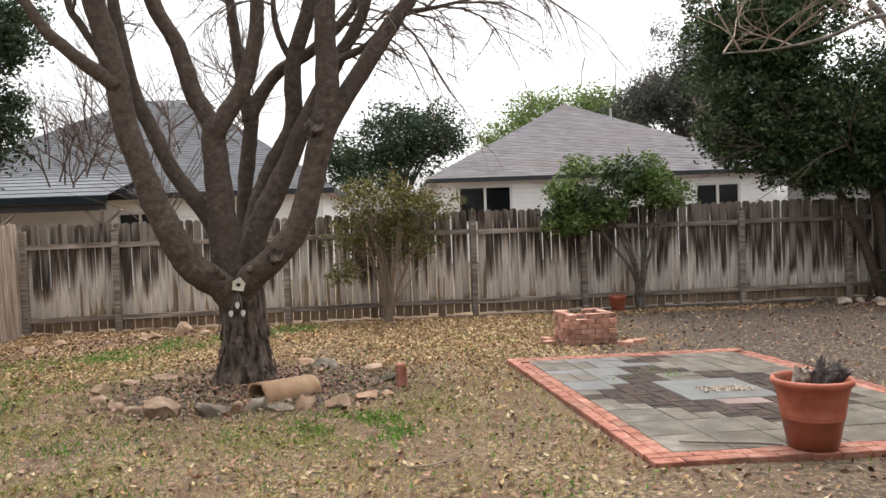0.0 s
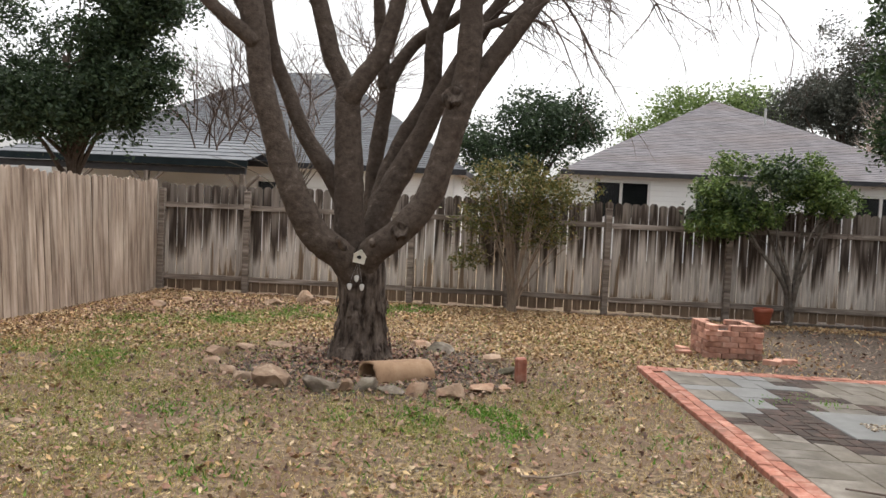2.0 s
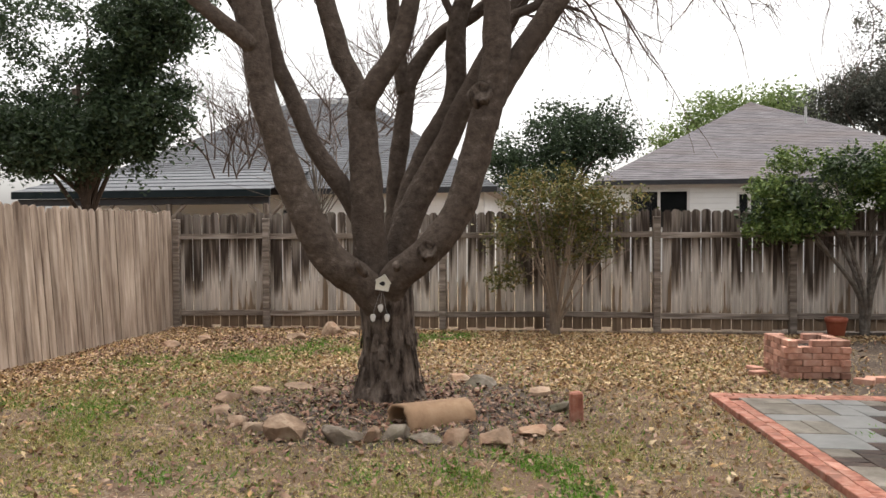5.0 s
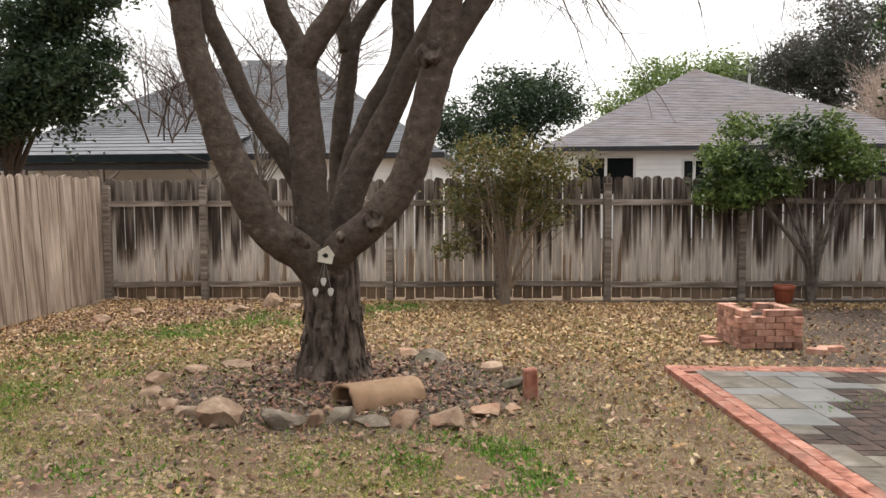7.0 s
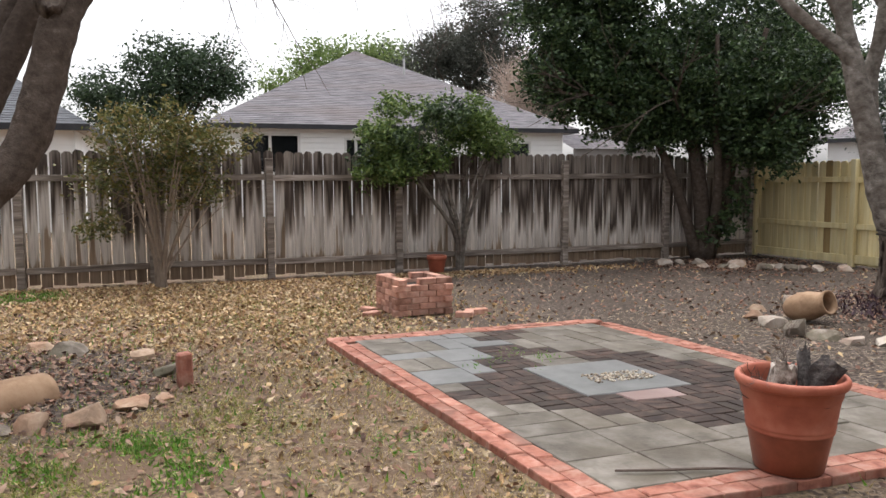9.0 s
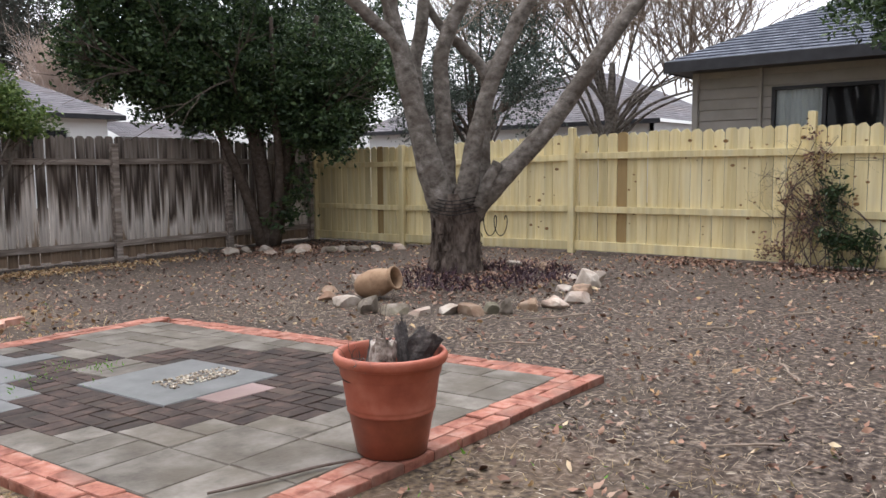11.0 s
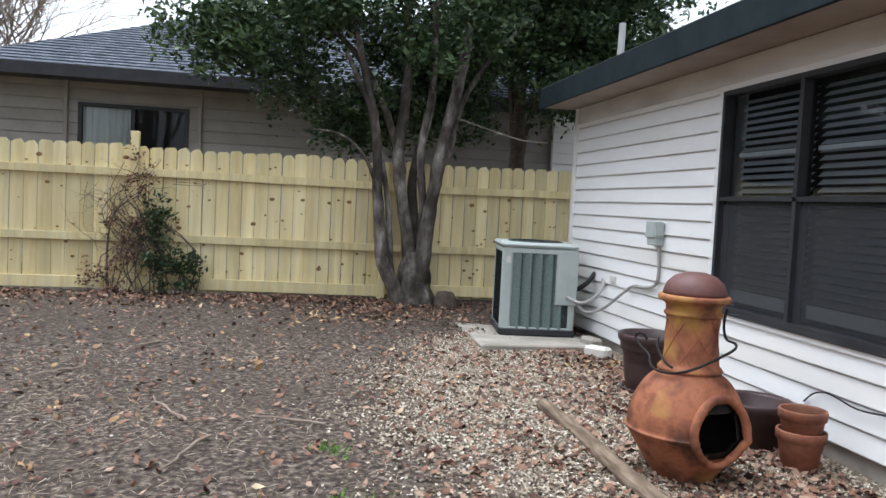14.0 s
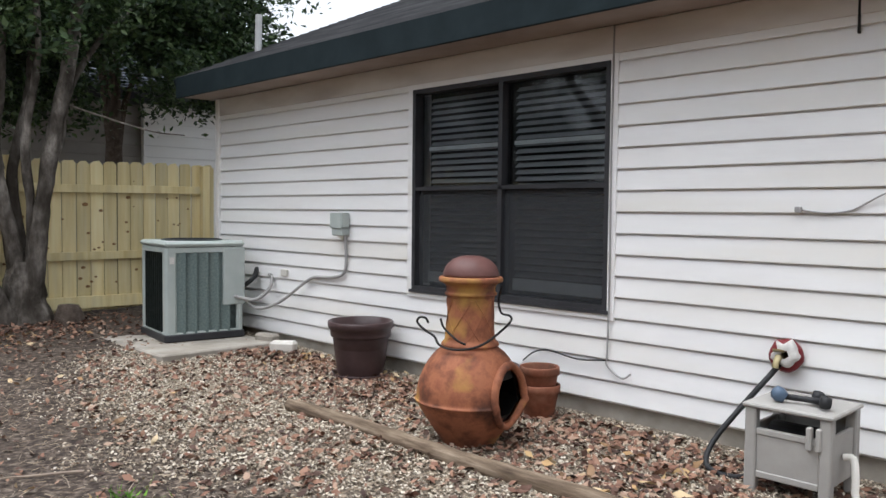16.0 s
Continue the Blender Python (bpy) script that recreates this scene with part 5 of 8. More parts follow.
def bark_plates(cx, cy, zlo, zhi, radius, n, seed, parent):
    """Loose shaggy plates of bark round a trunk; radius(z) is its girth."""
    rng = random.Random(seed)
    out = []
    for _ in range(n):
        a, z = rng.uniform(0, 2 * math.pi), rng.uniform(zlo, zhi)
        w, h, lift = rng.uniform(0.012, 0.034), rng.uniform(0.04, 0.12), rng.uniform(0.003, 0.013)
        r = radius(z)
        vs = []
        for iz, (dz, o) in enumerate(((-h / 2, lift * 1.6), (0, lift), (h / 2, -0.004))):
            for ia in (-1, 0, 1):
                aa = a + ia * w / r * rng.uniform(0.7, 1.1)
                rr = r + o + (0.004 if ia == 0 else -0.003)
                zz = z + dz + rng.gauss(0, 0.006)
                vs.append((cx + rr * math.cos(aa), cy + rr * math.sin(aa), zz))
        out.append((vs, [(0, 1, 4, 3), (1, 2, 5, 4), (3, 4, 7, 6), (4, 5, 8, 7)]))
    tagged(solid("bark_plates", *joined(out), BARK_ROUGH, parent, "loose flaking plates of bark"), kind="stuff")


bark_plates(-3.46, 5.3, 0.06, 0.62, lambda z: float(np.interp(z, [0.0, 0.18, 0.4, 0.8], [0.345, 0.285, 0.25, 0.242])), 95, 2, ash)
ASH = {
    "a": [(-3.46, 5.25, 0.7, 0.14), (-3.6, 5.12, 1.0, 0.165), (-3.9, 4.97, 1.29, 0.16), (-4.12, 4.9, 1.73, 0.15), (-4.29, 4.86, 2.24, 0.135), (-4.4, 4.84, 2.62, 0.13),
          (-4.48, 4.84, 3.1, 0.13), (-4.64, 4.81, 3.83, 0.12), (-4.9, 4.8, 4.8, 0.09), (-5.1, 4.8, 5.8, 0.05)],
    "a1": [(-4.45, 4.8, 3.0, 0.09), (-4.87, 4.61, 3.36, 0.07), (-5.11, 4.57, 3.66, 0.06), (-5.5, 4.4, 4.5, 0.04), (-5.8, 4.3, 5.3, 0.02)],
    "a2": [(-4.5, 4.9, 3.1, 0.05), (-4.81, 4.93, 3.62, 0.045), (-4.92, 4.91, 3.86, 0.04), (-5.1, 5.0, 4.8, 0.02)],
    "a3": [(-3.55, 5.35, 1.35, 0.11), (-3.66, 5.36, 1.53, 0.115), (-3.81, 5.32, 1.79, 0.105), (-4.07, 5.27, 2.17, 0.092), (-4.26, 5.23, 2.6, 0.088), (-4.44, 5.19, 3.08, 0.08), (-4.6, 5.2, 4.0, 0.065), (-4.7, 5.3, 5.2, 0.04)],
    "b": [(-3.52, 5.28, 0.9, 0.16), (-3.59, 5.27, 1.1, 0.165), (-3.62, 5.26, 1.51, 0.17), (-3.65, 5.26, 2.05, 0.155), (-3.67, 5.25, 2.5, 0.14), (-3.69, 5.27, 2.68, 0.12)],
    "b1": [(-3.66, 5.28, 2.5, 0.11), (-3.74, 5.32, 2.75, 0.11), (-3.88, 5.32, 3.04, 0.105), (-4.0, 5.29, 3.49, 0.1), (-4.22, 5.25, 3.94, 0.09), (-4.4, 5.3, 4.8, 0.065), (-4.5, 5.4, 5.8, 0.04)],
    "b2": [(-3.66, 5.24, 2.5, 0.1), (-3.57, 5.18, 2.7, 0.11), (-3.35, 5.22, 3.06, 0.1), (-3.23, 5.24, 3.46, 0.09), (-3.18, 5.25, 3.92, 0.08), (-3.2, 5.3, 5.0, 0.055), (-3.25, 5.4, 6.0, 0.03)],
    "c": [(-3.5, 5.6, 0.8, 0.12), (-3.54, 5.9, 1.15, 0.12), (-3.54, 6.0, 1.66, 0.11), (-3.51, 6.0, 2.16, 0.1), (-3.43, 6.02, 2.72, 0.095), (-3.39, 6.02, 2.95, 0.09), (-3.13, 6.08, 3.34, 0.08), (-2.75, 6.15, 3.59, 0.07), (-2.29, 6.24, 4.05, 0.06), (-1.8, 6.3, 4.9, 0.03)],
    "c2": [(-3.45, 6.0, 2.8, 0.085), (-3.5, 6.0, 3.21, 0.08), (-3.56, 5.99, 3.77, 0.07), (-3.61, 5.98, 4.3, 0.055), (-3.7, 6.0, 5.4, 0.03)],
    "d": [(-3.45, 5.45, 0.9, 0.13), (-3.43, 5.58, 1.22, 0.14), (-3.34, 5.63, 1.6, 0.145), (-3.08, 5.69, 2.13, 0.13), (-2.79, 5.75, 2.75, 0.115), (-2.58, 5.78, 3.14, 0.105), (-2.41, 5.81, 3.45, 0.09), (-2.12, 5.86, 3.98, 0.07), (-1.9, 6.0, 4.9, 0.04)],
    "e": [(-3.4, 5.6, 1.2, 0.11), (-3.4, 5.8, 1.7, 0.125), (-3.18, 5.87, 2.3, 0.12), (-2.95, 5.91, 2.75, 0.115), (-2.92, 5.91, 3.42, 0.105), (-2.71, 5.95, 4.11, 0.09), (-2.6, 6.0, 5.2, 0.05)],
    "e2": [(-2.93, 5.91, 3.4, 0.045), (-3.08, 5.88, 3.79, 0.04), (-3.1, 5.88, 4.2, 0.03), (-3.0, 5.9, 4.9, 0.015)],
    "f": [(-3.47, 5.24, 0.8, 0.15), (-3.35, 5.12, 1.1, 0.155), (-3.08, 5.08, 1.31, 0.15), (-2.84, 5.13, 1.64, 0.15), (-2.68, 5.16, 2.12, 0.148), (-2.56, 5.18, 2.6, 0.142), (-2.5, 5.18, 3.0, 0.135), (-2.5, 5.18, 3.43, 0.125), (-2.49, 5.18, 3.9, 0.115), (-2.45, 5.2, 5.0, 0.075), (-2.4, 5.3, 6.1, 0.035)],
    "f2": [(-2.54, 5.22, 2.55, 0.1), (-2.43, 5.29, 2.78, 0.115), (-2.16, 5.35, 3.2, 0.11), (-1.85, 5.41, 3.65, 0.1), (-1.63, 5.45, 3.95, 0.09), (-1.2, 5.5, 4.5, 0.06), (-0.7, 5.6, 5.0, 0.03)],
    "f3": [(-2.5, 5.3, 3.2, 0.055), (-2.4, 5.61, 3.38, 0.05), (-2.1, 5.67, 3.53, 0.045), (-1.78, 5.73, 3.84, 0.04), (-1.28, 5.83, 3.98, 0.025), (-0.8, 5.9, 4.1, 0.012)],
}
for i, (key, pts) in enumerate(ASH.items()):
    pts = [(a, b, c, r * 0.88) for a, b, c, r in pts]
    solid("limb", *limb(pts, 9, 22 if pts[0][3] > 0.1 else 12, 0.13, i * 3.0), BARK, ash, smooth=True)
for p, r in (((-3.06, 4.95, 1.34), 0.075), ((-2.62, 5.03, 2.62), 0.085)):
    knob = [(0.0, 0.0), (r * 0.55, 0.0), (r * 0.75, 0.012), (r, 0.03), (r * 1.15, -0.02), (r * 1.3, -0.09)]
    vs, fs = lathe([(a, b) for a, b in knob], 18, wob=0.25)
    m = Matrix.Translation(p) @ Vector((0.12, -0.95, 0.25)).to_track_quat("Z", "Y").to_matrix().to_4x4()
    solid("cut_knot", vs, fs, BARK_ROUGH, ash, "healed pruning scar", m=m, smooth=True)
for foot, tip, r in (((-3.33, 5.12, 1.1), (-3.31, 4.93, 1.22), 0.04), ((-3.6, 5.0, 1.13), (-3.63, 4.87, 1.23), 0.032)):
    solid("stub", *limb([(*foot, r * 1.3), (*[(a + b) / 2 for a, b in zip(foot, tip)], r), (*tip, r * 0.9)], 4, 12, 0.2, r * 90), BARK_ROUGH, ash, "short pruned branch stub", smooth=True)
ash_starts = []
for key in ("f2", "f3", "d", "c", "f"):
    for q in smooth_line(ASH[key], 3)[-7:]:
        ash_starts.append((tuple(q[:3]), (tree_rng.uniform(0.1, 1), tree_rng.uniform(-0.5, 0.5), tree_rng.uniform(-0.15, 0.5))))
for key in ("a", "a1", "a2", "a3", "b1", "b2", "c2", "e", "e2"):
    for q in smooth_line(ASH[key], 3)[-5:]:
        ash_starts.append((tuple(q[:3]), (tree_rng.gauss(0, 0.7), tree_rng.gauss(0, 0.7), 0.6)))
tagged(solid("twigs", *sprays(ash_starts, tree_rng, 3, 0.8, 1.0, 0.016, droop=0.8, kids=(4, 6)), TWIG, ash, "fine drooping bare twigs"), kind="stuff")

# the pale tree before the new fence
hack = thing("pale_tree", (5.65, 5.5, 0.05), "bare pale grey tree with spreading forked limbs", "tree")
solid("trunk", *furrowed([(5.65, 5.5, -0.1, 0.42), (5.65, 5.5, 0.05, 0.36), (5.64, 5.5, 0.25, 0.3), (5.65, 5.5, 0.5, 0.285), (5.64, 5.5, 0.8, 0.3), (5.63, 5.52, 1.0, 0.26)], 5.0), BARK_ROUGH, hack, "rough shredded trunk bark", smooth=True)
bark_plates(5.645, 5.5, 0.08, 0.85, lambda z: float(np.interp(z, [0.05, 0.25, 0.5, 0.85], [0.37, 0.31, 0.293, 0.305])), 80, 4, hack)
HACK = {
    "a": [(5.55, 5.55, 0.75, 0.19), (5.44, 5.61, 1.02, 0.2), (5.32, 5.76, 1.68, 0.185), (5.2, 5.91, 2.51, 0.16), (5.12, 6.0, 3.0, 0.13), (5.05, 6.1, 4.0, 0.09), (5.0, 6.2, 5.2, 0.05)],
    "a2": [(5.18, 5.9, 2.6, 0.11), (5.07, 5.95, 2.78, 0.11), (4.91, 6.11, 2.98, 0.1), (4.6, 6.4, 3.4, 0.085), (4.2, 6.8, 4.2, 0.05)],
    "a3": [(5.18, 5.92, 2.6, 0.06), (4.9, 6.0, 3.3, 0.05), (4.3, 6.0, 3.78, 0.042), (3.8, 6.0, 3.8, 0.036), (3.2, 6.0, 3.58, 0.028), (2.6, 6.02, 3.46, 0.02), (1.96, 6.0, 3.42, 0.01)],
    "b": [(5.6, 5.58, 0.8, 0.15), (5.57, 5.6, 1.08, 0.155), (5.57, 5.61, 1.81, 0.135), (5.54, 5.64, 2.52, 0.12), (5.63, 5.53, 2.97, 0.115), (5.75, 5.4, 3.4, 0.1), (5.85, 5.3, 4.6, 0.06)],
    "b2": [(5.4, 5.85, 1.9, 0.11), (5.55, 6.05, 2.5, 0.115), (5.63, 6.01, 2.96, 0.11), (5.66, 5.98, 3.6, 0.09), (5.7, 6.1, 4.8, 0.05)],
    "c": [(5.62, 5.38, 0.85, 0.15), (5.58, 5.28, 1.1, 0.15), (5.64, 5.19, 1.73, 0.13), (5.79, 5.01, 2.43, 0.12), (5.92, 4.83, 2.93, 0.115), (6.05, 4.68, 3.3, 0.1), (6.3, 4.4, 4.4, 0.06)],
    "d": [(5.85, 5.5, 0.85, 0.12), (6.12, 5.49, 1.1, 0.12), (6.17, 5.49, 1.69, 0.115), (6.19, 5.46, 2.37, 0.1), (6.04, 5.65, 2.71, 0.09), (5.85, 5.89, 3.01, 0.08), (5.5, 6.3, 3.8, 0.05)],
    "d2": [(6.19, 5.47, 2.3, 0.085), (6.28, 5.5, 2.5, 0.085), (6.4, 5.36, 2.68, 0.08), (6.6, 5.1, 3.3, 0.07), (6.8, 4.9, 4.3, 0.04)],
    "e": [(5.7, 5.38, 0.68, 0.17), (5.74, 5.24, 0.92, 0.175), (5.95, 4.96, 1.27, 0.16), (6.25, 4.58, 1.79, 0.145), (6.53, 4.23, 2.43, 0.13), (6.75, 3.95, 2.93, 0.11), (7.0, 3.7, 3.4, 0.09), (7.4, 3.3, 4.4, 0.05)],
    "stub": [(5.66, 5.2, 0.85, 0.1), (5.7, 5.12, 1.05, 0.09), (5.79, 5.0, 1.36, 0.082)],
}
for i, (key, pts) in enumerate(HACK.items()):
    pts = [(a, b, c, r * (0.9 - 0.16 * step(0.9, 1.5, c))) for a, b, c, r in pts]
    solid("limb", *limb(pts, 9, 18, 0.12, 40 + i * 3.0), BARK_PALE, hack, smooth=True)
for zz in (0.78, 0.82, 0.86, 0.9, 0.94):
    solid("wire_loop", *tube([(5.62 + 0.31 * math.cos(a) * 1.05, 5.5 + 0.31 * math.sin(a) * 1.05, zz + 0.02 * math.sin(3 * a), 0.006) for a in np.linspace(0, 6.28, 25)], 5, caps=False), IRON, hack, "rusty wire wound round the trunk")
curl = [(5.8 + 0.08 * t, 5.2 - 0.16 * t + 0.05 * math.sin(t * 9), 0.62 + 0.12 * math.cos(t * 9), 0.006) for t in np.linspace(0, 1.5, 40)]
solid("wire_end", *tube(curl, 5), IRON, hack)
hack_starts = []
for key in HACK:
    if key != "stub":
        for q in smooth_line(HACK[key], 3)[-5:]:
            hack_starts.append((tuple(q[:3]), (tree_rng.gauss(0, 0.7), tree_rng.gauss(0, 0.7), 0.7)))
tagged(solid("twigs", *sprays(hack_starts, tree_rng, 3, 0.7, 1.0, 0.014, droop=0.1, kids=(3, 5)), TWIG_PALE, hack, "fine bare twigs"), kind="stuff")

# the evergreen by the air conditioner
priv = thing("evergreen_tree", (7.8, -0.95, 0.1), "many-stemmed grey-barked tree with dark evergreen leaves", "tree")
PRIV = [
    [(7.8, -0.95, -0.05, 0.3), (7.82, -0.96, 0.15, 0.26), (7.83, -0.95, 0.42, 0.21), (7.84, -0.94, 0.7, 0.14)],
    [(7.72, -0.85, 0.0, 0.14), (7.68, -0.72, 0.25, 0.115), (7.7, -0.56, 0.63, 0.11), (7.72, -0.47, 1.38, 0.1), (7.73, -0.43, 2.0, 0.09), (7.75, -0.28, 2.67, 0.07), (7.8, -0.1, 3.4, 0.05)],
    [(7.83, -0.94, 0.3, 0.15), (7.86, -0.84, 0.95, 0.125), (7.87, -0.71, 1.72, 0.115), (7.87, -0.75, 2.36, 0.1), (7.88, -0.78, 2.99, 0.08), (7.9, -0.69, 3.9, 0.05)],
    [(7.75, -0.98, 0.3, 0.15), (7.7, -1.07, 1.1, 0.13), (7.67, -1.15, 1.74, 0.125), (7.63, -1.3, 2.51, 0.115), (7.61, -1.42, 3.27, 0.1), (7.55, -1.6, 4.4, 0.06)],
    [(7.88, -0.98, 0.4, 0.1), (7.98, -0.97, 0.82, 0.095), (8.0, -0.9, 1.54, 0.09), (7.98, -1.05, 2.28, 0.085), (7.96, -1.1, 2.93, 0.07), (7.95, -1.11, 3.8, 0.05)],
    [(7.88, -0.76, 1.6, 0.085), (7.95, -0.7, 1.9, 0.08), (8.0, -0.48, 2.48, 0.07), (8.08, -0.18, 2.97, 0.055), (8.15, 0.3, 3.4, 0.035)],
    [(7.68, -1.18, 1.7, 0.08), (7.8, -1.3, 1.95, 0.07), (7.9, -1.42, 2.43, 0.06), (7.91, -1.72, 2.97, 0.05), (8.0, -2.2, 3.5, 0.03)],
]
PRIV += [
    [(7.74, -0.8, 0.15, 0.09), (7.76, -0.66, 0.5, 0.07), (7.78, -0.6, 1.2, 0.055), (7.74, -0.42, 2.1, 0.05), (7.62, -0.05, 2.9, 0.035)],
    [(7.78, -1.0, 0.5, 0.09), (7.76, -1.0, 1.2, 0.075), (7.74, -0.95, 1.9, 0.07), (7.66, -1.05, 2.7, 0.055), (7.6, -1.0, 3.5, 0.04)],
    [(7.7, -0.5, 1.3, 0.04), (7.6, -0.3, 1.75, 0.03), (7.5, 0.0, 1.98, 0.022), (7.4, 0.4, 2.0, 0.014)],
]
for i, pts in enumerate(PRIV):
    pts = [(a, b, c, r * (0.74 - 0.14 * step(0.5, 1.2, c) if i else 0.95)) for a, b, c, r in pts]
    solid("stem" if i else "trunk", *limb(pts, 8, 16, 0.2, 80 + i * 3.0), BARK_DIM, priv, smooth=True)
solid("stump_knob", *lathe([(0.02, 0.16), (0.09, 0.15), (0.12, 0.08), (0.14, -0.02)], 14, (7.6, -1.28, 0.12), 0.3), BARK, priv, smooth=True)
crown("crown", [((8.2, 0.7, 3.4), (1.0, 1.3, 0.9)), ((8.3, -0.9, 3.9), (1.4, 1.6, 1.3)), ((8.7, -2.6, 3.1), (1.1, 1.3, 1.0)), ((8.8, -0.6, 2.7), (0.6, 1.4, 0.7)), ((9.2, -3.6, 3.6), (0.9, 1.2, 1.2)), ((8.3, -2.0, 4.8), (1.5, 2.0, 0.8))],
      1350, 56, 0.22, 0.085, LEAF_CORNER, priv, 21, hollow=0.2, lump=(24, 0.46))
solid("low_branch", *limb([(7.66, -1.2, 2.3, 0.012), (7.6, -1.5, 2.2, 0.01), (7.2, -1.95, 2.02, 0.008), (6.95, -2.2, 1.98, 0.006)], 4, 6, 0), BARK_PALE, priv)

# big evergreen in the far corner
corner = thing("corner_evergreen", (6.7, 10.35, 0.0), "large dark evergreen tree filling the yard corner", "tree")
for i, pts in enumerate([[(6.7, 10.4, -0.05, 0.16), (6.65, 10.4, 1.0, 0.13), (6.5, 10.5, 2.2, 0.11), (6.3, 10.6, 3.6, 0.07)], [(6.75, 10.35, 0, 0.12), (6.9, 10.2, 1.2, 0.1), (7.1, 10.0, 2.6, 0.07), (7.3, 9.7, 3.8, 0.04)],
                         [(6.6, 10.4, 0, 0.1), (6.2, 10.45, 1.2, 0.08), (5.6, 10.5, 2.4, 0.06), (5.0, 10.6, 3.4, 0.03)],
                         [(6.85, 10.4, 0, 0.1), (7.1, 10.35, 1.1, 0.08), (7.3, 10.2, 2.3, 0.07), (7.7, 10.0, 3.6, 0.04)], [(6.7, 10.25, 0, 0.09), (6.75, 10.1, 1.2, 0.075), (6.6, 10.0, 2.4, 0.06), (6.5, 9.9, 3.7, 0.03)]]):
    solid("trunk", *limb(pts, 5, 10, 0.1, 120 + i), BARK, corner, smooth=True)
crown("crown", [((6.3, 11.0, 4.6), (2.4, 1.5, 2.1)), ((5.1, 11.1, 4.9), (1.3, 1.1, 1.2)), ((7.1, 9.9, 2.4), (0.5, 0.5, 0.4)), ((5.5, 10.9, 3.7), (0.8, 0.8, 0.8)), ((6.0, 10.9, 2.75), (0.8, 0.7, 0.45)), ((7.1, 9.8, 3.7), (0.9, 1.4, 1.3)), ((6.9, 10.2, 2.6), (0.8, 0.7, 0.6)), ((5.2, 10.5, 2.9), (0.7, 0.6, 0.35)), ((4.7, 10.9, 2.75), (0.7, 0.5, 0.4)), ((5.4, 10.7, 2.3), (0.6, 0.4, 0.22)), ((4.2, 11.1, 3.1), (0.5, 0.5, 0.4)), ((7.7, 9.3, 2.9), (0.4, 1.0, 0.6)), ((7.2, 9.6, 1.9), (0.4, 0.5, 0.2)), ((4.5, 10.9, 3.5), (0.7, 0.7, 0.5)), ((4.0, 11.0, 5.4), (0.9, 0.9, 0.9)), ((6.5, 10.3, 3.2), (1.3, 0.9, 1.0)), ((4.9, 10.6, 5.0), (0.9, 0.9, 0.7)), ((6.6, 10.8, 6.6), (2.0, 1.5, 1.0)), ((8.3, 11.5, 4.4), (1.6, 1.4, 1.8)), ((9.4, 11.0, 4.6), (1.3, 1.3, 1.9)), ((5.0, 11.0, 4.1), (0.9, 0.9, 0.8)), ((7.3, 10.5, 3.0), (0.9, 0.7, 0.8)), ((4.5, 11.2, 4.5), (0.8, 0.8, 0.9)), ((5.7, 10.8, 3.0), (0.8, 0.6, 0.45)), ((6.2, 10.5, 2.4), (0.6, 0.3, 0.25)), ((7.35, 9.5, 2.3), (0.35, 0.8, 0.5))],
      3000, 56, 0.2, 0.085, LEAF_CORNER, corner, 31, hollow=0.15, lump=(22, 0.42))
tagged(crown("low_sprouts", [((7.0, 9.95, 0.95), (0.34, 0.3, 0.55)), ((6.7, 10.1, 0.5), (0.3, 0.2, 0.3))], 46, 16, 0.1, 0.09, LEAF_CORNER, corner, 33, hollow=0.1), kind="stuff")
tagged(solid("branches", *sprays([((6.5, 10.5, 2.2), (-1, -0.5, 0.3)), ((6.3, 10.6, 3.0), (-1, 0, 0.2)), ((6.9, 10.2, 2.0), (0.5, -1, 0.2)), ((5.6, 10.5, 2.4), (-1, -0.3, 0.1))], tree_rng, 3, 0.7, 1.6, 0.03, kids=(4, 6)), BARK, corner), kind="stuff")

# shrubs along the back fence
olive = thing("olive_shrub", (-2.03, 10.0, 0.0), "sparse olive and yellow-leaved shrub with many thin stems", "shrub")
ol_rng = random.Random(6)
stems = []
for i in range(15):
    a = ol_rng.uniform(0, 6.28)
    r = ol_rng.uniform(0.25, 1.05)
    x, y, z = -2.03 + r * math.cos(a), 9.9 + 0.55 * r * math.sin(a), ol_rng.uniform(1.5, 2.4) - 0.35 * r
    stems.append(tube(smooth_line([(-2.03 + ol_rng.gauss(0, 0.06), 9.98 + ol_rng.gauss(0, 0.05), -0.03, 0.022), (-2.03 + r * 0.25 * math.cos(a), 9.95 + 0.14 * r * math.sin(a), z * 0.35, 0.018), (-2.03 + r * 0.65 * math.cos(a), 9.92 + 0.35 * r * math.sin(a), z * 0.72, 0.012), (x, y, z, 0.005)], 4), 6))
for st in stems:
    solid("stem", *st, TWIG_PALE, olive)
crown("foliage", [((-2.05, 9.9, 1.95), (0.85, 0.5, 0.5)), ((-2.55, 9.85, 1.45), (0.5, 0.35, 0.35)), ((-1.35, 9.9, 1.9), (0.6, 0.35, 0.3)), ((-2.75, 9.8, 0.85), (0.3, 0.25, 0.25)), ((-1.75, 9.9, 1.4), (0.6, 0.4, 0.4))],
      330, 26, 0.14, 0.062, LEAF_OLIVE, olive, 41, hollow=0.2)
tagged(solid("twigs", *sprays([((-2.03 + ol_rng.gauss(0, 0.3), 9.92, ol_rng.uniform(0.7, 1.6)), (ol_rng.gauss(0, 1), ol_rng.gauss(0, 0.4), 0.8)) for _ in range(26)], ol_rng, 2, 0.7, 0.7, 0.006, kids=(3, 5)), TWIG_PALE, olive), kind="stuff")

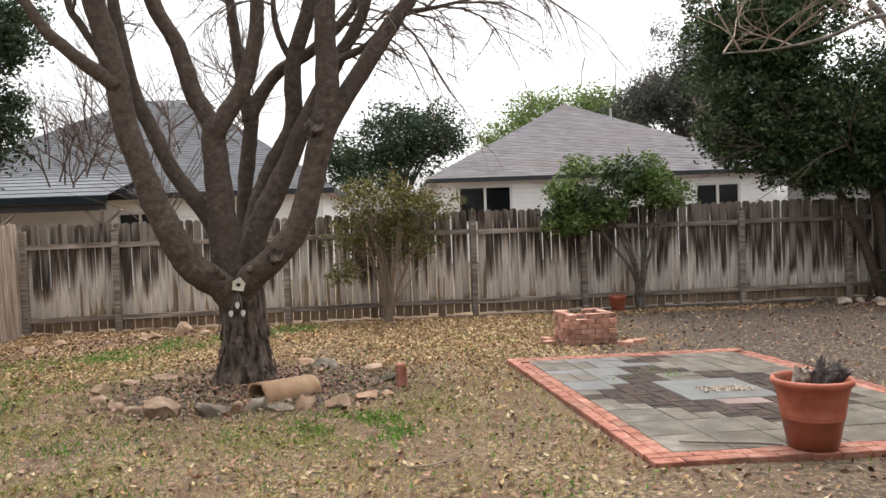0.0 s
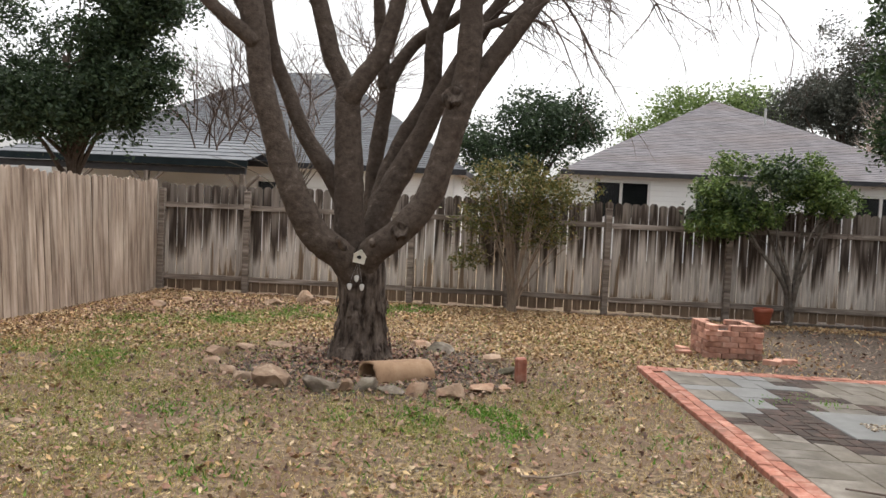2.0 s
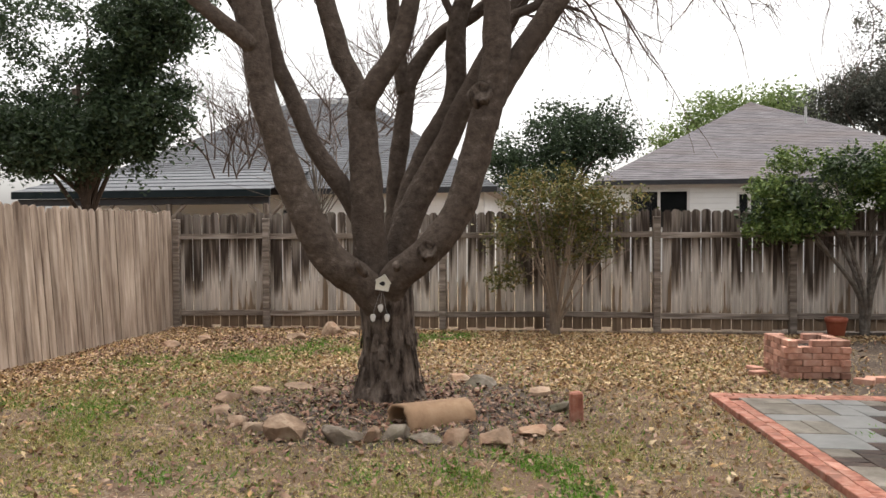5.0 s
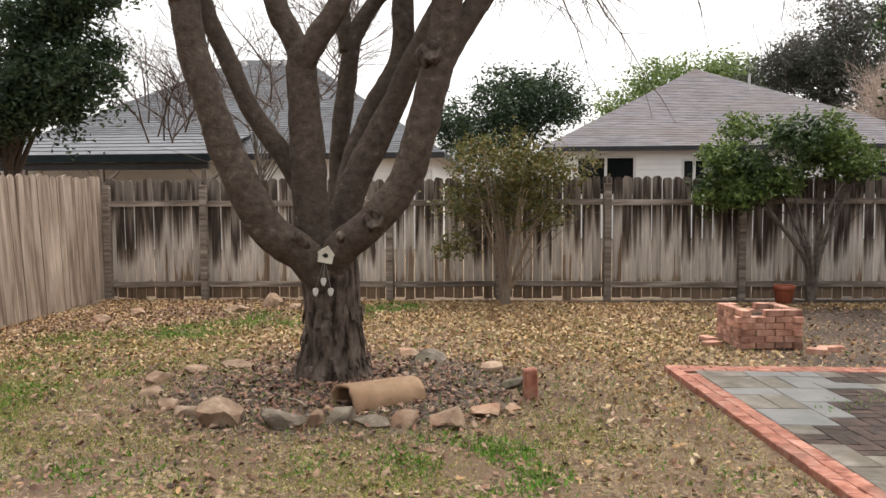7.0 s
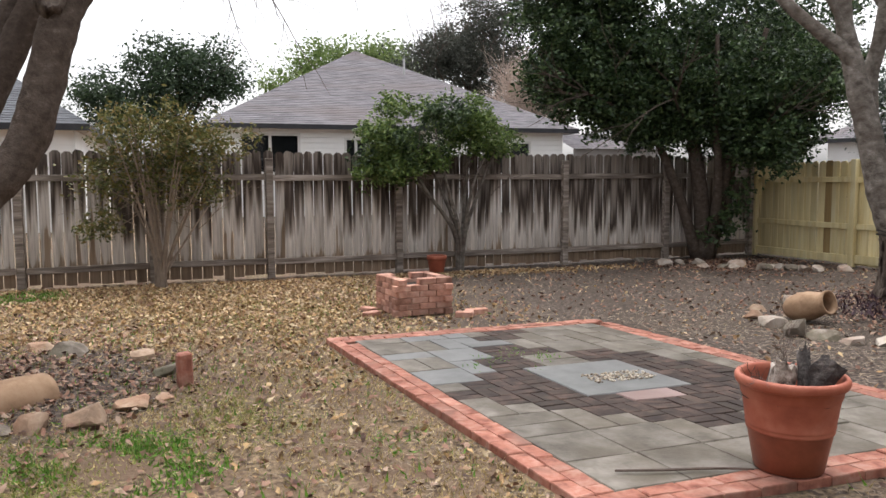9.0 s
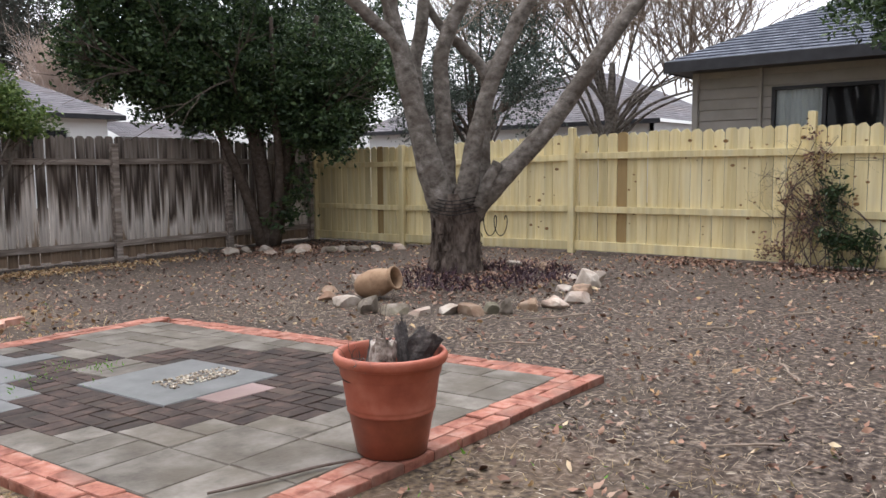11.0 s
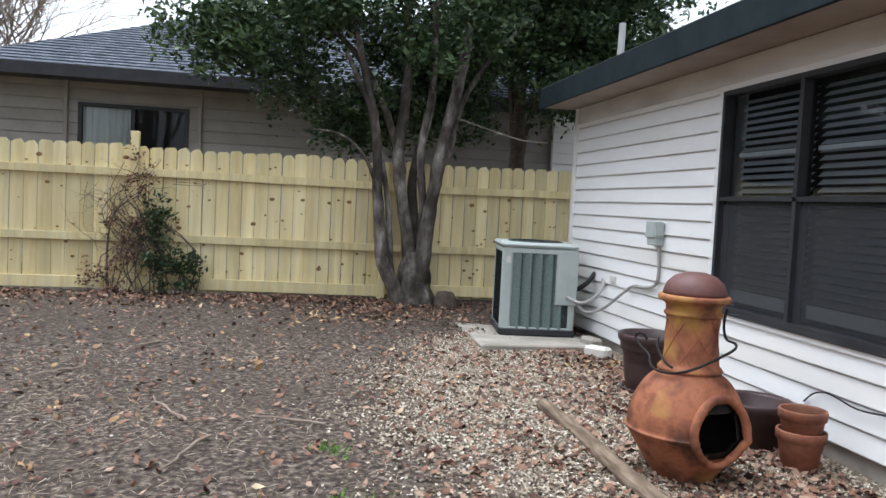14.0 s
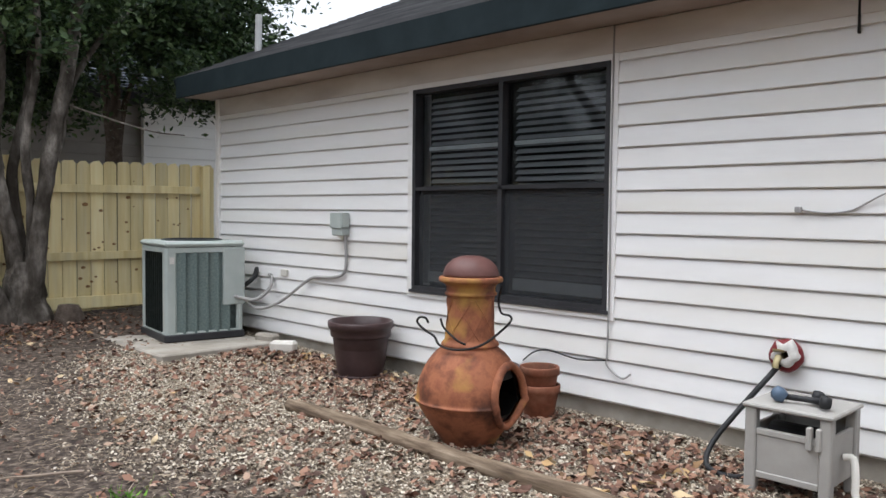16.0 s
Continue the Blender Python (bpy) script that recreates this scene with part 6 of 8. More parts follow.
green = thing("round_shrub", (2.3, 10.55, 0.0), "small tree with a rounded bright green crown", "shrub")
gr_rng = random.Random(7)
gst = []
for i in range(7):
    a = 6.28 * i / 7
    gst.append(tube(smooth_line([(2.3 + 0.03 * math.cos(a), 10.5 + 0.03 * math.sin(a), -0.03, 0.035), (2.28 + 0.1 * math.cos(a), 10.45 + 0.05 * math.sin(a), 0.6, 0.03), (2.1 + 0.5 * math.cos(a), 10.38 + 0.2 * math.sin(a), 1.3, 0.022), (1.98 + 0.95 * math.cos(a), 10.38 + 0.3 * math.sin(a), 2.0 + 0.3 * math.sin(a * 2), 0.01)], 4), 7))
for st in gst:
    solid("stem", *st, BARK_PALE, green)
crown("crown", [((1.95, 10.4, 2.35), (1.05, 0.6, 0.48)), ((1.35, 10.35, 1.95), (0.62, 0.45, 0.38)), ((2.6, 10.4, 2.05), (0.6, 0.45, 0.33)), ((1.15, 10.3, 1.55), (0.38, 0.3, 0.22))],
      640, 30, 0.11, 0.065, LEAF_BRIGHT, green, 51, hollow=0.2, lump=(11, 0.24))
# darker leaf colour low in the crown paints in its inner shade
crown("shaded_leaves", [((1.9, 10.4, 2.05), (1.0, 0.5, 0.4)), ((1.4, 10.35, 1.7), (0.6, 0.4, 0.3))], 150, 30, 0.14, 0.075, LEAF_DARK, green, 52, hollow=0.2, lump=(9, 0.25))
tagged(solid("twigs", *sprays([((2.1 + gr_rng.gauss(0, 0.4), 10.4, gr_rng.uniform(1.1, 1.7)), (gr_rng.gauss(0, 1), gr_rng.gauss(0, 0.4), 0.6)) for _ in range(22)], gr_rng, 2, 0.7, 0.6, 0.007, kids=(3, 5)), TWIG, green), kind="stuff")


# ---- trees beyond the fences ----
def far_tree(name, base, blobs, mat, label, n, per, clump_r, leaf, seed, trunk_r=0.2, bark=BARK, twigs=0, twig_mat=TWIG, tl=1.5, hollow=0.3, lump=None):
    root = thing(name, base, label, "tree")
    rng = random.Random(seed)
    top = max(b[0][2] for b in blobs)
    cx, cy = blobs[0][0][0], blobs[0][0][1]
    solid("trunk", *limb([(*base[:2], base[2] - 0.1, trunk_r), ((base[0] * 2 + cx) / 3, (base[1] * 2 + cy) / 3, top * 0.35, trunk_r * 0.8), (cx, cy, top * 0.8, trunk_r * 0.35)], 5, 10, 0.1, seed), bark, root, smooth=True)
    for b in blobs:
        for _ in range(4 if n else 7):
            e = [b[0][i] + b[1][i] * rng.uniform(-0.7, 0.7) for i in range(3)]
            k = rng.uniform(0.28, 0.55)
            sx, sy = base[0] + (cx - base[0]) * k * 1.2, base[1] + (cy - base[1]) * k * 1.2
            solid("limb", *tube(smooth_line([(sx, sy, top * k, trunk_r * (0.45 if n else 0.3)), (sx + (e[0] - sx) * 0.35 + rng.gauss(0, 0.15), sy + (e[1] - sy) * 0.35, top * k + (e[2] - top * k) * 0.45 + 0.2, trunk_r * (0.28 if n else 0.17)), (sx + (e[0] - sx) * 0.75 + rng.gauss(0, 0.15), sy + (e[1] - sy) * 0.75, top * k + (e[2] - top * k) * 0.8 + 0.1, trunk_r * 0.12), (*e, trunk_r * 0.05)], 4), 6), bark, root)
    if n:
        crown("crown", blobs, n, per, clump_r, leaf, mat, root, seed, hollow=hollow, lump=lump or (18, 0.38 * sum(blobs[0][1]) / 3 + 0.15))
    if twigs:
        st = []
        for _ in range(twigs):
            b = rng.choice(blobs)
            st.append(([b[0][i] + b[1][i] * rng.uniform(-0.7, 0.5) for i in range(3)], (rng.gauss(0, 0.6), rng.gauss(0, 0.6), 1.0)))
        tagged(solid("twigs", *sprays(st, rng, 3, 0.6, tl, 0.02, kids=(4, 6), segs=3), twig_mat, root, "fine bare twigs"), kind="stuff")
    return root


far_tree("side_oak", (-11.2, 13.2, 0), [((-11.3, 12.8, 5.2), (2.2, 1.8, 1.9)), ((-9.9, 12.6, 4.2), (1.0, 1.0, 1.0)), ((-12.4, 12.6, 3.6), (1.0, 1.0, 0.7)), ((-10.3, 12.5, 3.3), (0.5, 0.5, 0.4)), ((-11.3, 12.5, 3.2), (1.1, 0.7, 0.6)), ((-9.4, 12.4, 5.4), (0.8, 0.8, 0.6))], LEAF_OAK,
         "dark live oak overhanging the side fence", 880, 70, 0.28, 0.1, 61, 0.13, hollow=0.1, lump=(20, 0.55))
far_tree("live_oak", (-1.5, 42, 0), [((-1.6, 42, 5.6), (3.6, 2.5, 2.2)), ((-0.6, 42, 6.6), (2.2, 2, 1.5)), ((-3.6, 42, 5.0), (1.8, 2, 1.8))], LEAF_OAK, "dark rounded live oak behind the houses", 330, 55, 0.6, 0.22, 62, 0.3)
far_tree("spring_tree", (9, 50, 0), [((8.8, 50, 8.3), (3.8, 2.5, 2.2)), ((12, 50, 8.0), (2.8, 2.2, 1.9)), ((6.5, 50, 7.0), (2, 2, 1.6))], LEAF_SPRING, "light yellow-green tree behind the white house", 340, 50, 0.7, 0.25, 63, 0.3)
far_tree("grey_oak", (15, 42, 0), [((14.6, 42, 9.2), (3.6, 2.6, 3.2)), ((17.2, 42, 8.0), (2.4, 2.2, 2.8)), ((12.6, 42, 7.6), (1.8, 1.8, 1.8))], LEAF_GREY, "tall thin-leaved grey-green tree", 620, 56, 0.55, 0.17, 64, 0.35, twigs=26, tl=3.0)
far_tree("wispy_tree", (15.2, 34, 0), [((15.2, 34, 4.5), (2.3, 1.4, 1.7))], LEAF_GREY, "leafless beige fine-twigged tree", 0, 0, 0, 0, 65, 0.15, BARK_PALE, twigs=330, twig_mat=TWIG_TAN, tl=1.3)
far_tree("crape_myrtle", (-7.2, 16, 0), [((-7.6, 16, 3.9), (1.7, 1.0, 1.4)), ((-5.6, 16, 4.4), (1.2, 0.9, 1.3)), ((-9.0, 16, 3.2), (1.3, 0.9, 0.9))], LEAF_OLIVE, "bare twiggy crape myrtle beyond the fence", 0, 0, 0, 0, 66, 0.06, BARK_PALE, twigs=60, twig_mat=TWIG, tl=1.5)
far_tree("bare_tree", (16.5, 9.2, 0), [((16.3, 9.0, 4.6), (1.6, 2.2, 2.0)), ((17, 7.0, 3.9), (1.3, 1.4, 1.6)), ((16, 11, 4.8), (1.4, 1.6, 2.0))], LEAF_GREY, "bare grey winter tree beyond the new fence", 0, 0, 0, 0, 67, 0.2, BARK_PALE, twigs=170, twig_mat=TWIG_PALE, tl=2.0)
far_tree("cedar", (14, 11.6, 0), [((14, 11.6, 4.6), (1.1, 1.4, 2.2)), ((14.2, 10.1, 4.0), (0.9, 1.1, 1.9)), ((14.0, 12.8, 3.0), (0.8, 1.0, 1.0))], LEAF_CEDAR, "blue-green cedar beyond the new fence", 380, 60, 0.3, 0.08, 68, 0.14)
far_tree("bare_tree", (22, 17, 0), [((22, 17, 6.0), (2.0, 3.0, 2.4)), ((22, 12.5, 5.6), (2, 2.4, 2.2))], LEAF_GREY, "bare grey winter tree in the distance", 0, 0, 0, 0, 69, 0.22, BARK_PALE, twigs=140, twig_mat=TWIG_PALE, tl=2.6)
far_tree("broadleaf_tree", (12, 15, 0), [((12, 15, 5.0), (2.2, 2.2, 2.4)), ((10.5, 14, 3.2), (1.6, 1.2, 1.0)), ((13, 17, 3.6), (2, 2, 1.2))], LEAF_OAK, "dark broadleaf tree beyond the yard corner", 700, 60, 0.4, 0.12, 70, 0.2, hollow=0.15)
far_tree("broadleaf_tree", (10.0, -2.7, 0), [((9.9, -2.7, 4.5), (1.2, 1.3, 1.3))], LEAF_DARK, "dark evergreen tree beside the taupe house", 500, 60, 0.35, 0.1, 71, 0.15, hollow=0.15)


# ---- things on the patio ----
planter = thing("terracotta_planter", (0.82, 2.06, 0.045), "large red-orange planter pot holding rotten logs", "planter")
px, py, pz = 0.82, 2.06, 0.047
body_prof = [(0.0, 0.0), (0.150, 0.0), (0.158, 0.006), (0.175, 0.1), (0.192, 0.19), (0.197, 0.193), (0.199, 0.2), (0.197, 0.207), (0.199, 0.214), (0.202, 0.221), (0.2, 0.228), (0.207, 0.27), (0.215, 0.33), (0.22, 0.352)]
# the wall below the bands takes a darker, smoother terracotta
solid("lower_body", *lathe(body_prof[:5], 48, (px, py, pz)), TERRA_DARK, planter, "darker damp lower wall", smooth=True)
solid("body", *lathe([(0.192, 0.19)] + body_prof[5:], 48, (px, py, pz)), TERRACOTTA, planter, smooth=True)
rim_prof = [(0.22, 0.35), (0.226, 0.362), (0.232, 0.40), (0.236, 0.402), (0.247, 0.408), (0.254, 0.42), (0.255, 0.44), (0.248, 0.452), (0.236, 0.455), (0.227, 0.447), (0.222, 0.42), (0.214, 0.34), (0.205, 0.3)]
solid("rim", *lathe(rim_prof, 48, (px, py, pz)), TERRACOTTA, planter, "thick rolled rim", smooth=True)
solid("soil", *lathe([(0.0, 0.345), (0.1, 0.352), (0.217, 0.345)], 32, (px, py, pz), 0.1), SOIL, planter)


def split_wood(name, foot, tip, r, mat, label, seed, segs=15, rings=12, jag=0.05):
    """A split, ridged chunk of old wood with a splintered end."""
    root = thing(name, foot, label, "log")
    foot, tip = Vector(foot), Vector(tip)
    axis = (tip - foot).normalized()
    side = axis.orthogonal().normalized()
    up = axis.cross(side)
    ridge = [1 + 0.42 * noise.noise(Vector((math.cos(6.283 * k / segs) * 1.3, math.sin(6.283 * k / segs) * 1.3, seed))) + 0.2 * noise.noise(Vector((k * 1.7, seed, 0))) for k in range(segs)]
    reach = [jag * (noise.noise(Vector((k * 0.9, seed, 4))) + 0.6 * noise.noise(Vector((k * 2.3, seed, 9)))) for k in range(segs)]
    vs, fs = [], []
    for i in range(rings + 1):
        t = i / rings
        for k in range(segs):
            a = 6.283 * k / segs
            rr = r * ridge[k] * (1 + 0.22 * noise.noise(Vector((k * 0.6, t * 3.5, seed + 3)))) * (1 - 0.12 * t)
            p = foot + (tip - foot) * t + axis * reach[k] * t * t + (side * math.cos(a) + up * math.sin(a)) * rr
            vs.append(tuple(p))
    for i in range(rings):
        for k in range(segs):
            k2 = (k + 1) % segs
            fs.append((i * segs + k, i * segs + k2, (i + 1) * segs + k2, (i + 1) * segs + k))
    vs.append(tuple(tip - axis * 0.03))
    fs += [(rings * segs + k, rings * segs + (k + 1) % segs, len(vs) - 1) for k in range(segs)]
    solid("wood", vs, fs, mat, root)
    return root


split_wood("rotten_log", (0.69, 2.0, 0.36), (0.735, 2.02, 0.565), 0.066, LICHEN_LOG, "pale lichen-covered rotten log in the planter", 3.3, jag=0.04)
split_wood("charred_log", (0.84, 2.0, 0.36), (0.96, 1.94, 0.57), 0.072, CHAR, "dark charred log stub in the planter", 9.1, jag=0.03)
split_wood("charred_log", (0.79, 1.93, 0.36), (0.88, 2.06, 0.60), 0.026, CHAR, "dark upright wood splinter in the planter", 14.7, jag=0.09)
split_wood("charred_log", (0.76, 2.1, 0.36), (0.83, 2.13, 0.53), 0.05, CHAR, "dark crumbling wood at the back of the planter", 21.2, jag=0.06)
tw = thing("dry_stems", (0.68, 2.1, 0.39), "thin dry plant stems in the planter", "dry plant")
solid("stem", *sprays([((0.68 + 0.03 * i, 2.12, 0.38), (0.3 * i - 0.6, -0.2, 1)) for i in range(5)], random.Random(3), 3, 0.9, 0.2, 0.0035, kids=(3, 4), segs=4), TWIG, tw)

tagged(scattered("pebble_mosaic", PEBBLE_V, PEBBLE_F, [(*(on_patio(0.53 + 0.085 * a, 0.485 + 0.028 * b)), 0.05) for a, b in np.random.default_rng(5).uniform(-1, 1, (240, 2))],
                 np.random.default_rng(6).uniform(0.008, 0.017, 240), 0.3, GRAVEL, rng=np.random.default_rng(7)), "scatter of pale pebbles on the centre slab", "pebbles", kind="stuff")

stick = thing("fallen_stick", (0.27, 2.2, 0.05), "thin dark stick lying on the patio", "stick")
solid("wood", *tube(smooth_line([(0.0, 2.27, 0.058, 0.006), (0.2, 2.2, 0.06, 0.007), (0.45, 2.14, 0.058, 0.007), (0.62, 2.06, 0.06, 0.005)], 4), 6), TWIG, stick)

# brick planter by the lawn
brick_box = thing("brick_planter", (0.52, 7.15, 0.0), "low hollow square box of loose red bricks", "brick planter")
bb_rng = random.Random(8)
brick_kinds = []
for k in range(4):
    b = block((-0.092, -0.047, -0.031), (0.092, 0.047, 0.031), 0.006)
    me = bpy.data.meshes.new("brick")
    b.to_mesh(me)
    b.free()
    me.materials.append(OLD_BRICK)
    brick_kinds.append(me)
for row in range(6):
    for side in range(4):
        for k in range(3):
            s = -0.25 + 0.19 * k + (0.09 if row % 2 else 0.0)
            if row == 5 and bb_rng.random() < 0.25:
                continue
            a = side * math.pi / 2 + 0.12
            lx, ly = s, -0.255
            x, y = 0.52 + lx * math.cos(a) - ly * math.sin(a), 7.15 + lx * math.sin(a) + ly * math.cos(a)
            piece("brick", bb_rng.choice(brick_kinds), brick_box, Matrix.Translation((x, y, 0.035 + row * 0.064)) @ Matrix.Rotation(a + bb_rng.gauss(0, 0.03), 4, "Z"))
solid("soil", [(0.3, 6.93, 0.28), (0.74, 6.93, 0.28), (0.74, 7.37, 0.29), (0.3, 7.37, 0.28)], [(0, 1, 2, 3)], SOIL, brick_box)
for i, (x, y, a) in enumerate(((0.02, 7.0, 0.5), (0.98, 6.7, 1.1), (1.12, 6.78, 0.2), (0.06, 7.3, 2.0), (0.9, 6.62, 2.6))):
    lb = thing("loose_brick", (x, y, gz(x, y)), "loose red brick lying in the leaves", "brick", "loose bricks")
    piece("brick", brick_kinds[i % 4], lb, Matrix.Translation((x, y, gz(x, y) + 0.028)) @ Matrix.Rotation(a, 4, "Z"))


def clay_pot(name, x, y, r, h, mat, label, filled=SOIL, z=None):
    z = gz(x, y) + 0.002 if z is None else z
    root = thing(name, (x, y, z), label, "pot")
    solid("body", *lathe([(0, 0), (r * 0.66, 0), (r * 0.7, h * 0.03), (r * 0.9, h * 0.72), (r * 0.92, h * 0.74)], 32, (x, y, z)), mat, root, smooth=True)
    solid("rim", *lathe([(r * 0.92, h * 0.74), (r * 0.99, h * 0.76), (r, h * 0.97), (r * 0.97, h), (r * 0.9, h), (r * 0.87, h * 0.95), (r * 0.8, h * 0.6)], 32, (x, y, z)), mat, root, smooth=True)
    if filled:
        solid("soil", *lathe([(0, h * 0.8), (r * 0.86, h * 0.78)], 24, (x, y, z), 0.1), filled, root)
    return root


clay_pot("clay_pot", 1.82, 10.2, 0.15, 0.27, TERRACOTTA, "small terracotta pot before the back fence")

# ---- round the lawn tree ----
rock_rng = random.Random(12)


def rock(name, x, y, size, flat, mat, label, group, seed, lift=0.0):
    """One boulder: an uneven, faceted lump."""
    b = bmesh.new()
    bmesh.ops.create_icosphere(b, subdivisions=3, radius=1.0)
    sx, sy, sz = size, size * rock_rng.uniform(0.65, 0.9), size * flat
    cuts = [(Vector((rock_rng.gauss(0, 1), rock_rng.gauss(0, 1), rock_rng.gauss(0, 0.8))).normalized(), rock_rng.uniform(0.45, 0.78)) for _ in range(11)]
    for v in b.verts:
        d = v.co.normalized()
        v.co *= 1 + 0.3 * noise.noise(d * 1.3 + Vector((seed * 7.3, 0, 0))) + 0.1 * noise.noise(d * 4 + Vector((seed, 2, 0))) + 0.06 * noise.noise(d * 11 + Vector((seed, 5, 0)))
        for n, k in cuts:
            over = v.co.dot(n) - k
            if over > 0:
                v.co -= n * over * 0.95
        v.co = Vector((v.co.x * sx, v.co.y * sy, v.co.z * sz))
    m = Matrix.Translation((x, y, gz(x, y) + sz * 0.22 + lift)) @ Matrix.Rotation(rock_rng.uniform(0, 6.28), 4, "Z")
    me = bpy.data.meshes.new(name)
    b.to_mesh(me)
    b.free()
    me.materials.append(mat)
    ob = hang(new(name, me), None, m)
    return tagged(ob, label, "rock", group)


RING1 = [(-4.72, 4.7, 0.16, 0.4), (-4.49, 4.42, 0.15, 0.5), (-4.26, 4.25, 0.17, 0.45), (-3.92, 4.02, 0.24, 0.6), (-3.53, 3.98, 0.22, 0.55), (-3.3, 4.02, 0.14, 0.6), (-3.14, 4.06, 0.15, 0.75),
         (-2.92, 4.05, 0.2, 0.25), (-2.7, 4.07, 0.15, 0.75), (-2.4, 4.12, 0.17, 0.6), (-2.2, 4.38, 0.2, 0.3), (-1.98, 5.12, 0.15, 0.6), (-2.15, 5.74, 0.17, 0.6), (-2.74, 6.2, 0.24, 0.6), (-3.0, 6.44, 0.2, 0.4),
         (-4.01, 5.42, 0.1, 0.5), (-4.73, 5.56, 0.18, 0.35), (-4.84, 5.13, 0.17, 0.5), (-2.0, 4.5, 0.12, 0.3), (-4.4, 5.75, 0.2, 0.3)]
for i, (x, y, s, f) in enumerate(RING1):
    grey = i in (4, 6, 7, 11, 13)
    rock("edging_rock", x, y, s * 0.92, f, ROCK_GREY if grey else ROCK, "grey mossy rock edging the tree bed" if grey else "tan limestone rock edging the tree bed", "rocks round the lawn tree", i)
for i, (x, y, s, f) in enumerate([(-5.29, 9.6, 0.17, 0.9), (-5.6, 9.15, 0.2, 0.5), (-6.81, 8.85, 0.16, 0.6), (-6.96, 8.2, 0.2, 0.4), (-4.9, 9.5, 0.14, 0.5)]):
    rock("edging_rock", x, y, s, f, ROCK, "pale rock among leaves by the back fence", "rocks by the back fence", 30 + i)

# a clay culvert half sunk beside the trunk
culvert = thing("clay_culvert", (-2.97, 4.6, 0.03), "broken sandy clay pipe lying on its side", "clay pipe")
cv, cf = [], []
n, segs = 14, 26
for i in range(n + 1):
    t = i / n
    for shell, rr in ((0, 0.165), (1, 0.14)):
        for k in range(segs + 1):
            a = -0.35 + (math.pi + 0.7) * k / segs
            r = rr * (1 - 0.12 * t) * (1 + 0.04 * noise.noise(Vector((a, t * 3, shell))))
            chip = 0.05 * noise.noise(Vector((a * 2.3, 5, 0))) if i == 0 else 0
            cv.append((-3.27 + 0.6 * (t + chip) + 0.0, 4.62 - 0.05 * t + r * math.cos(a), 0.03 + r * math.sin(a) * 0.95))
w2 = 2 * (segs + 1)
for i in range(n):
    for k in range(segs):
        o = i * w2 + k
        cf += [(o, o + 1, o + w2 + 1, o + w2), (o + segs + 1, o + w2 + segs + 1, o + w2 + segs + 2, o + segs + 2)]
for k in range(segs):
    cf += [(k, k + segs + 1, k + segs + 2, k + 1), (n * w2 + k, n * w2 + k + 1, n * w2 + k + segs + 2, n * w2 + k + segs + 1)]
solid("pipe", cv, cf, PALE_CLAY, culvert, smooth=True, m=Matrix.Translation((-2.97, 4.6, 0)) @ Matrix.Rotation(radians(44), 4, "Z") @ Matrix.Translation((2.97, -4.6, 0)))

tile = thing("upright_brick", (-1.86, 4.76, 0.0), "weathered red brick standing on end", "brick")
part("brick", block((-0.05, -0.035, 0), (0.05, 0.035, 0.24), 0.012), BRICK, tile, m=pose(-1.86, 4.78, 0.0, 4, -3, 20))

house_box = thing("birdhouse", (-3.45, 4.97, 1.0), "tiny cream birdhouse with a dark round hole on the trunk", "birdhouse")
bhm = pose(-3.45, 5.0, 1.0, 0, 11, 8)
prof = [(-0.055, 0), (0.055, 0), (0.06, 0.07), (0, 0.125), (-0.06, 0.07)]
bv = [(x, y, z) for y in (-0.03, 0.09) for x, z in prof]
solid("box", bv, [(0, 1, 2, 3, 4), (9, 8, 7, 6, 5)] + [(i, i + 5, (i + 1) % 5 + 5, (i + 1) % 5) for i in range(5)], WHITE_PAINT, house_box, m=bhm)
for s in (-1, 1):
    part("roof_board", block((-0.045, -0.04, -0.004), (0.045, 0.1, 0.004), 0.001), WHITE_PAINT, house_box, m=bhm @ pose(0.032 * s, 0, 0.102, 0, 42 * s, 0))
solid("entrance_hole", *lathe([(0, 0), (0.018, 0), (0.019, -0.003)], 16), BLACK_PAINT, house_box, m=bhm @ pose(0, -0.0335, 0.058, 90, 0, 0))
solid("side_hole", *lathe([(0, 0), (0.008, 0), (0.009, -0.003)], 12), BLACK_PAINT, house_box, m=bhm @ pose(-0.02, -0.033, 0.055, 90, 0, 0))
chime = thing("wind_chime", (-3.45, 5.02, 0.72), "three pale shells hanging from the birdhouse", "wind chime")
for dx, dz in ((-0.065, 0.77), (0.055, 0.77), (0.0, 0.85)):
    solid("shell", *lathe([(0, -0.035), (0.016, -0.02), (0.024, 0.01), (0.018, 0.03), (0, 0.034)], 12), SHELL, chime, m=pose(-3.46 + dx, 4.99, dz, 0, 0, 20) @ Matrix.Diagonal((1, 0.35, 1, 1)))
    solid("string", *tube([(-3.46 + dx, 4.99, dz + 0.03, 0.0015), (-3.45 + dx * 0.2, 4.99, 0.99, 0.0015)], 4), WIRE, chime)

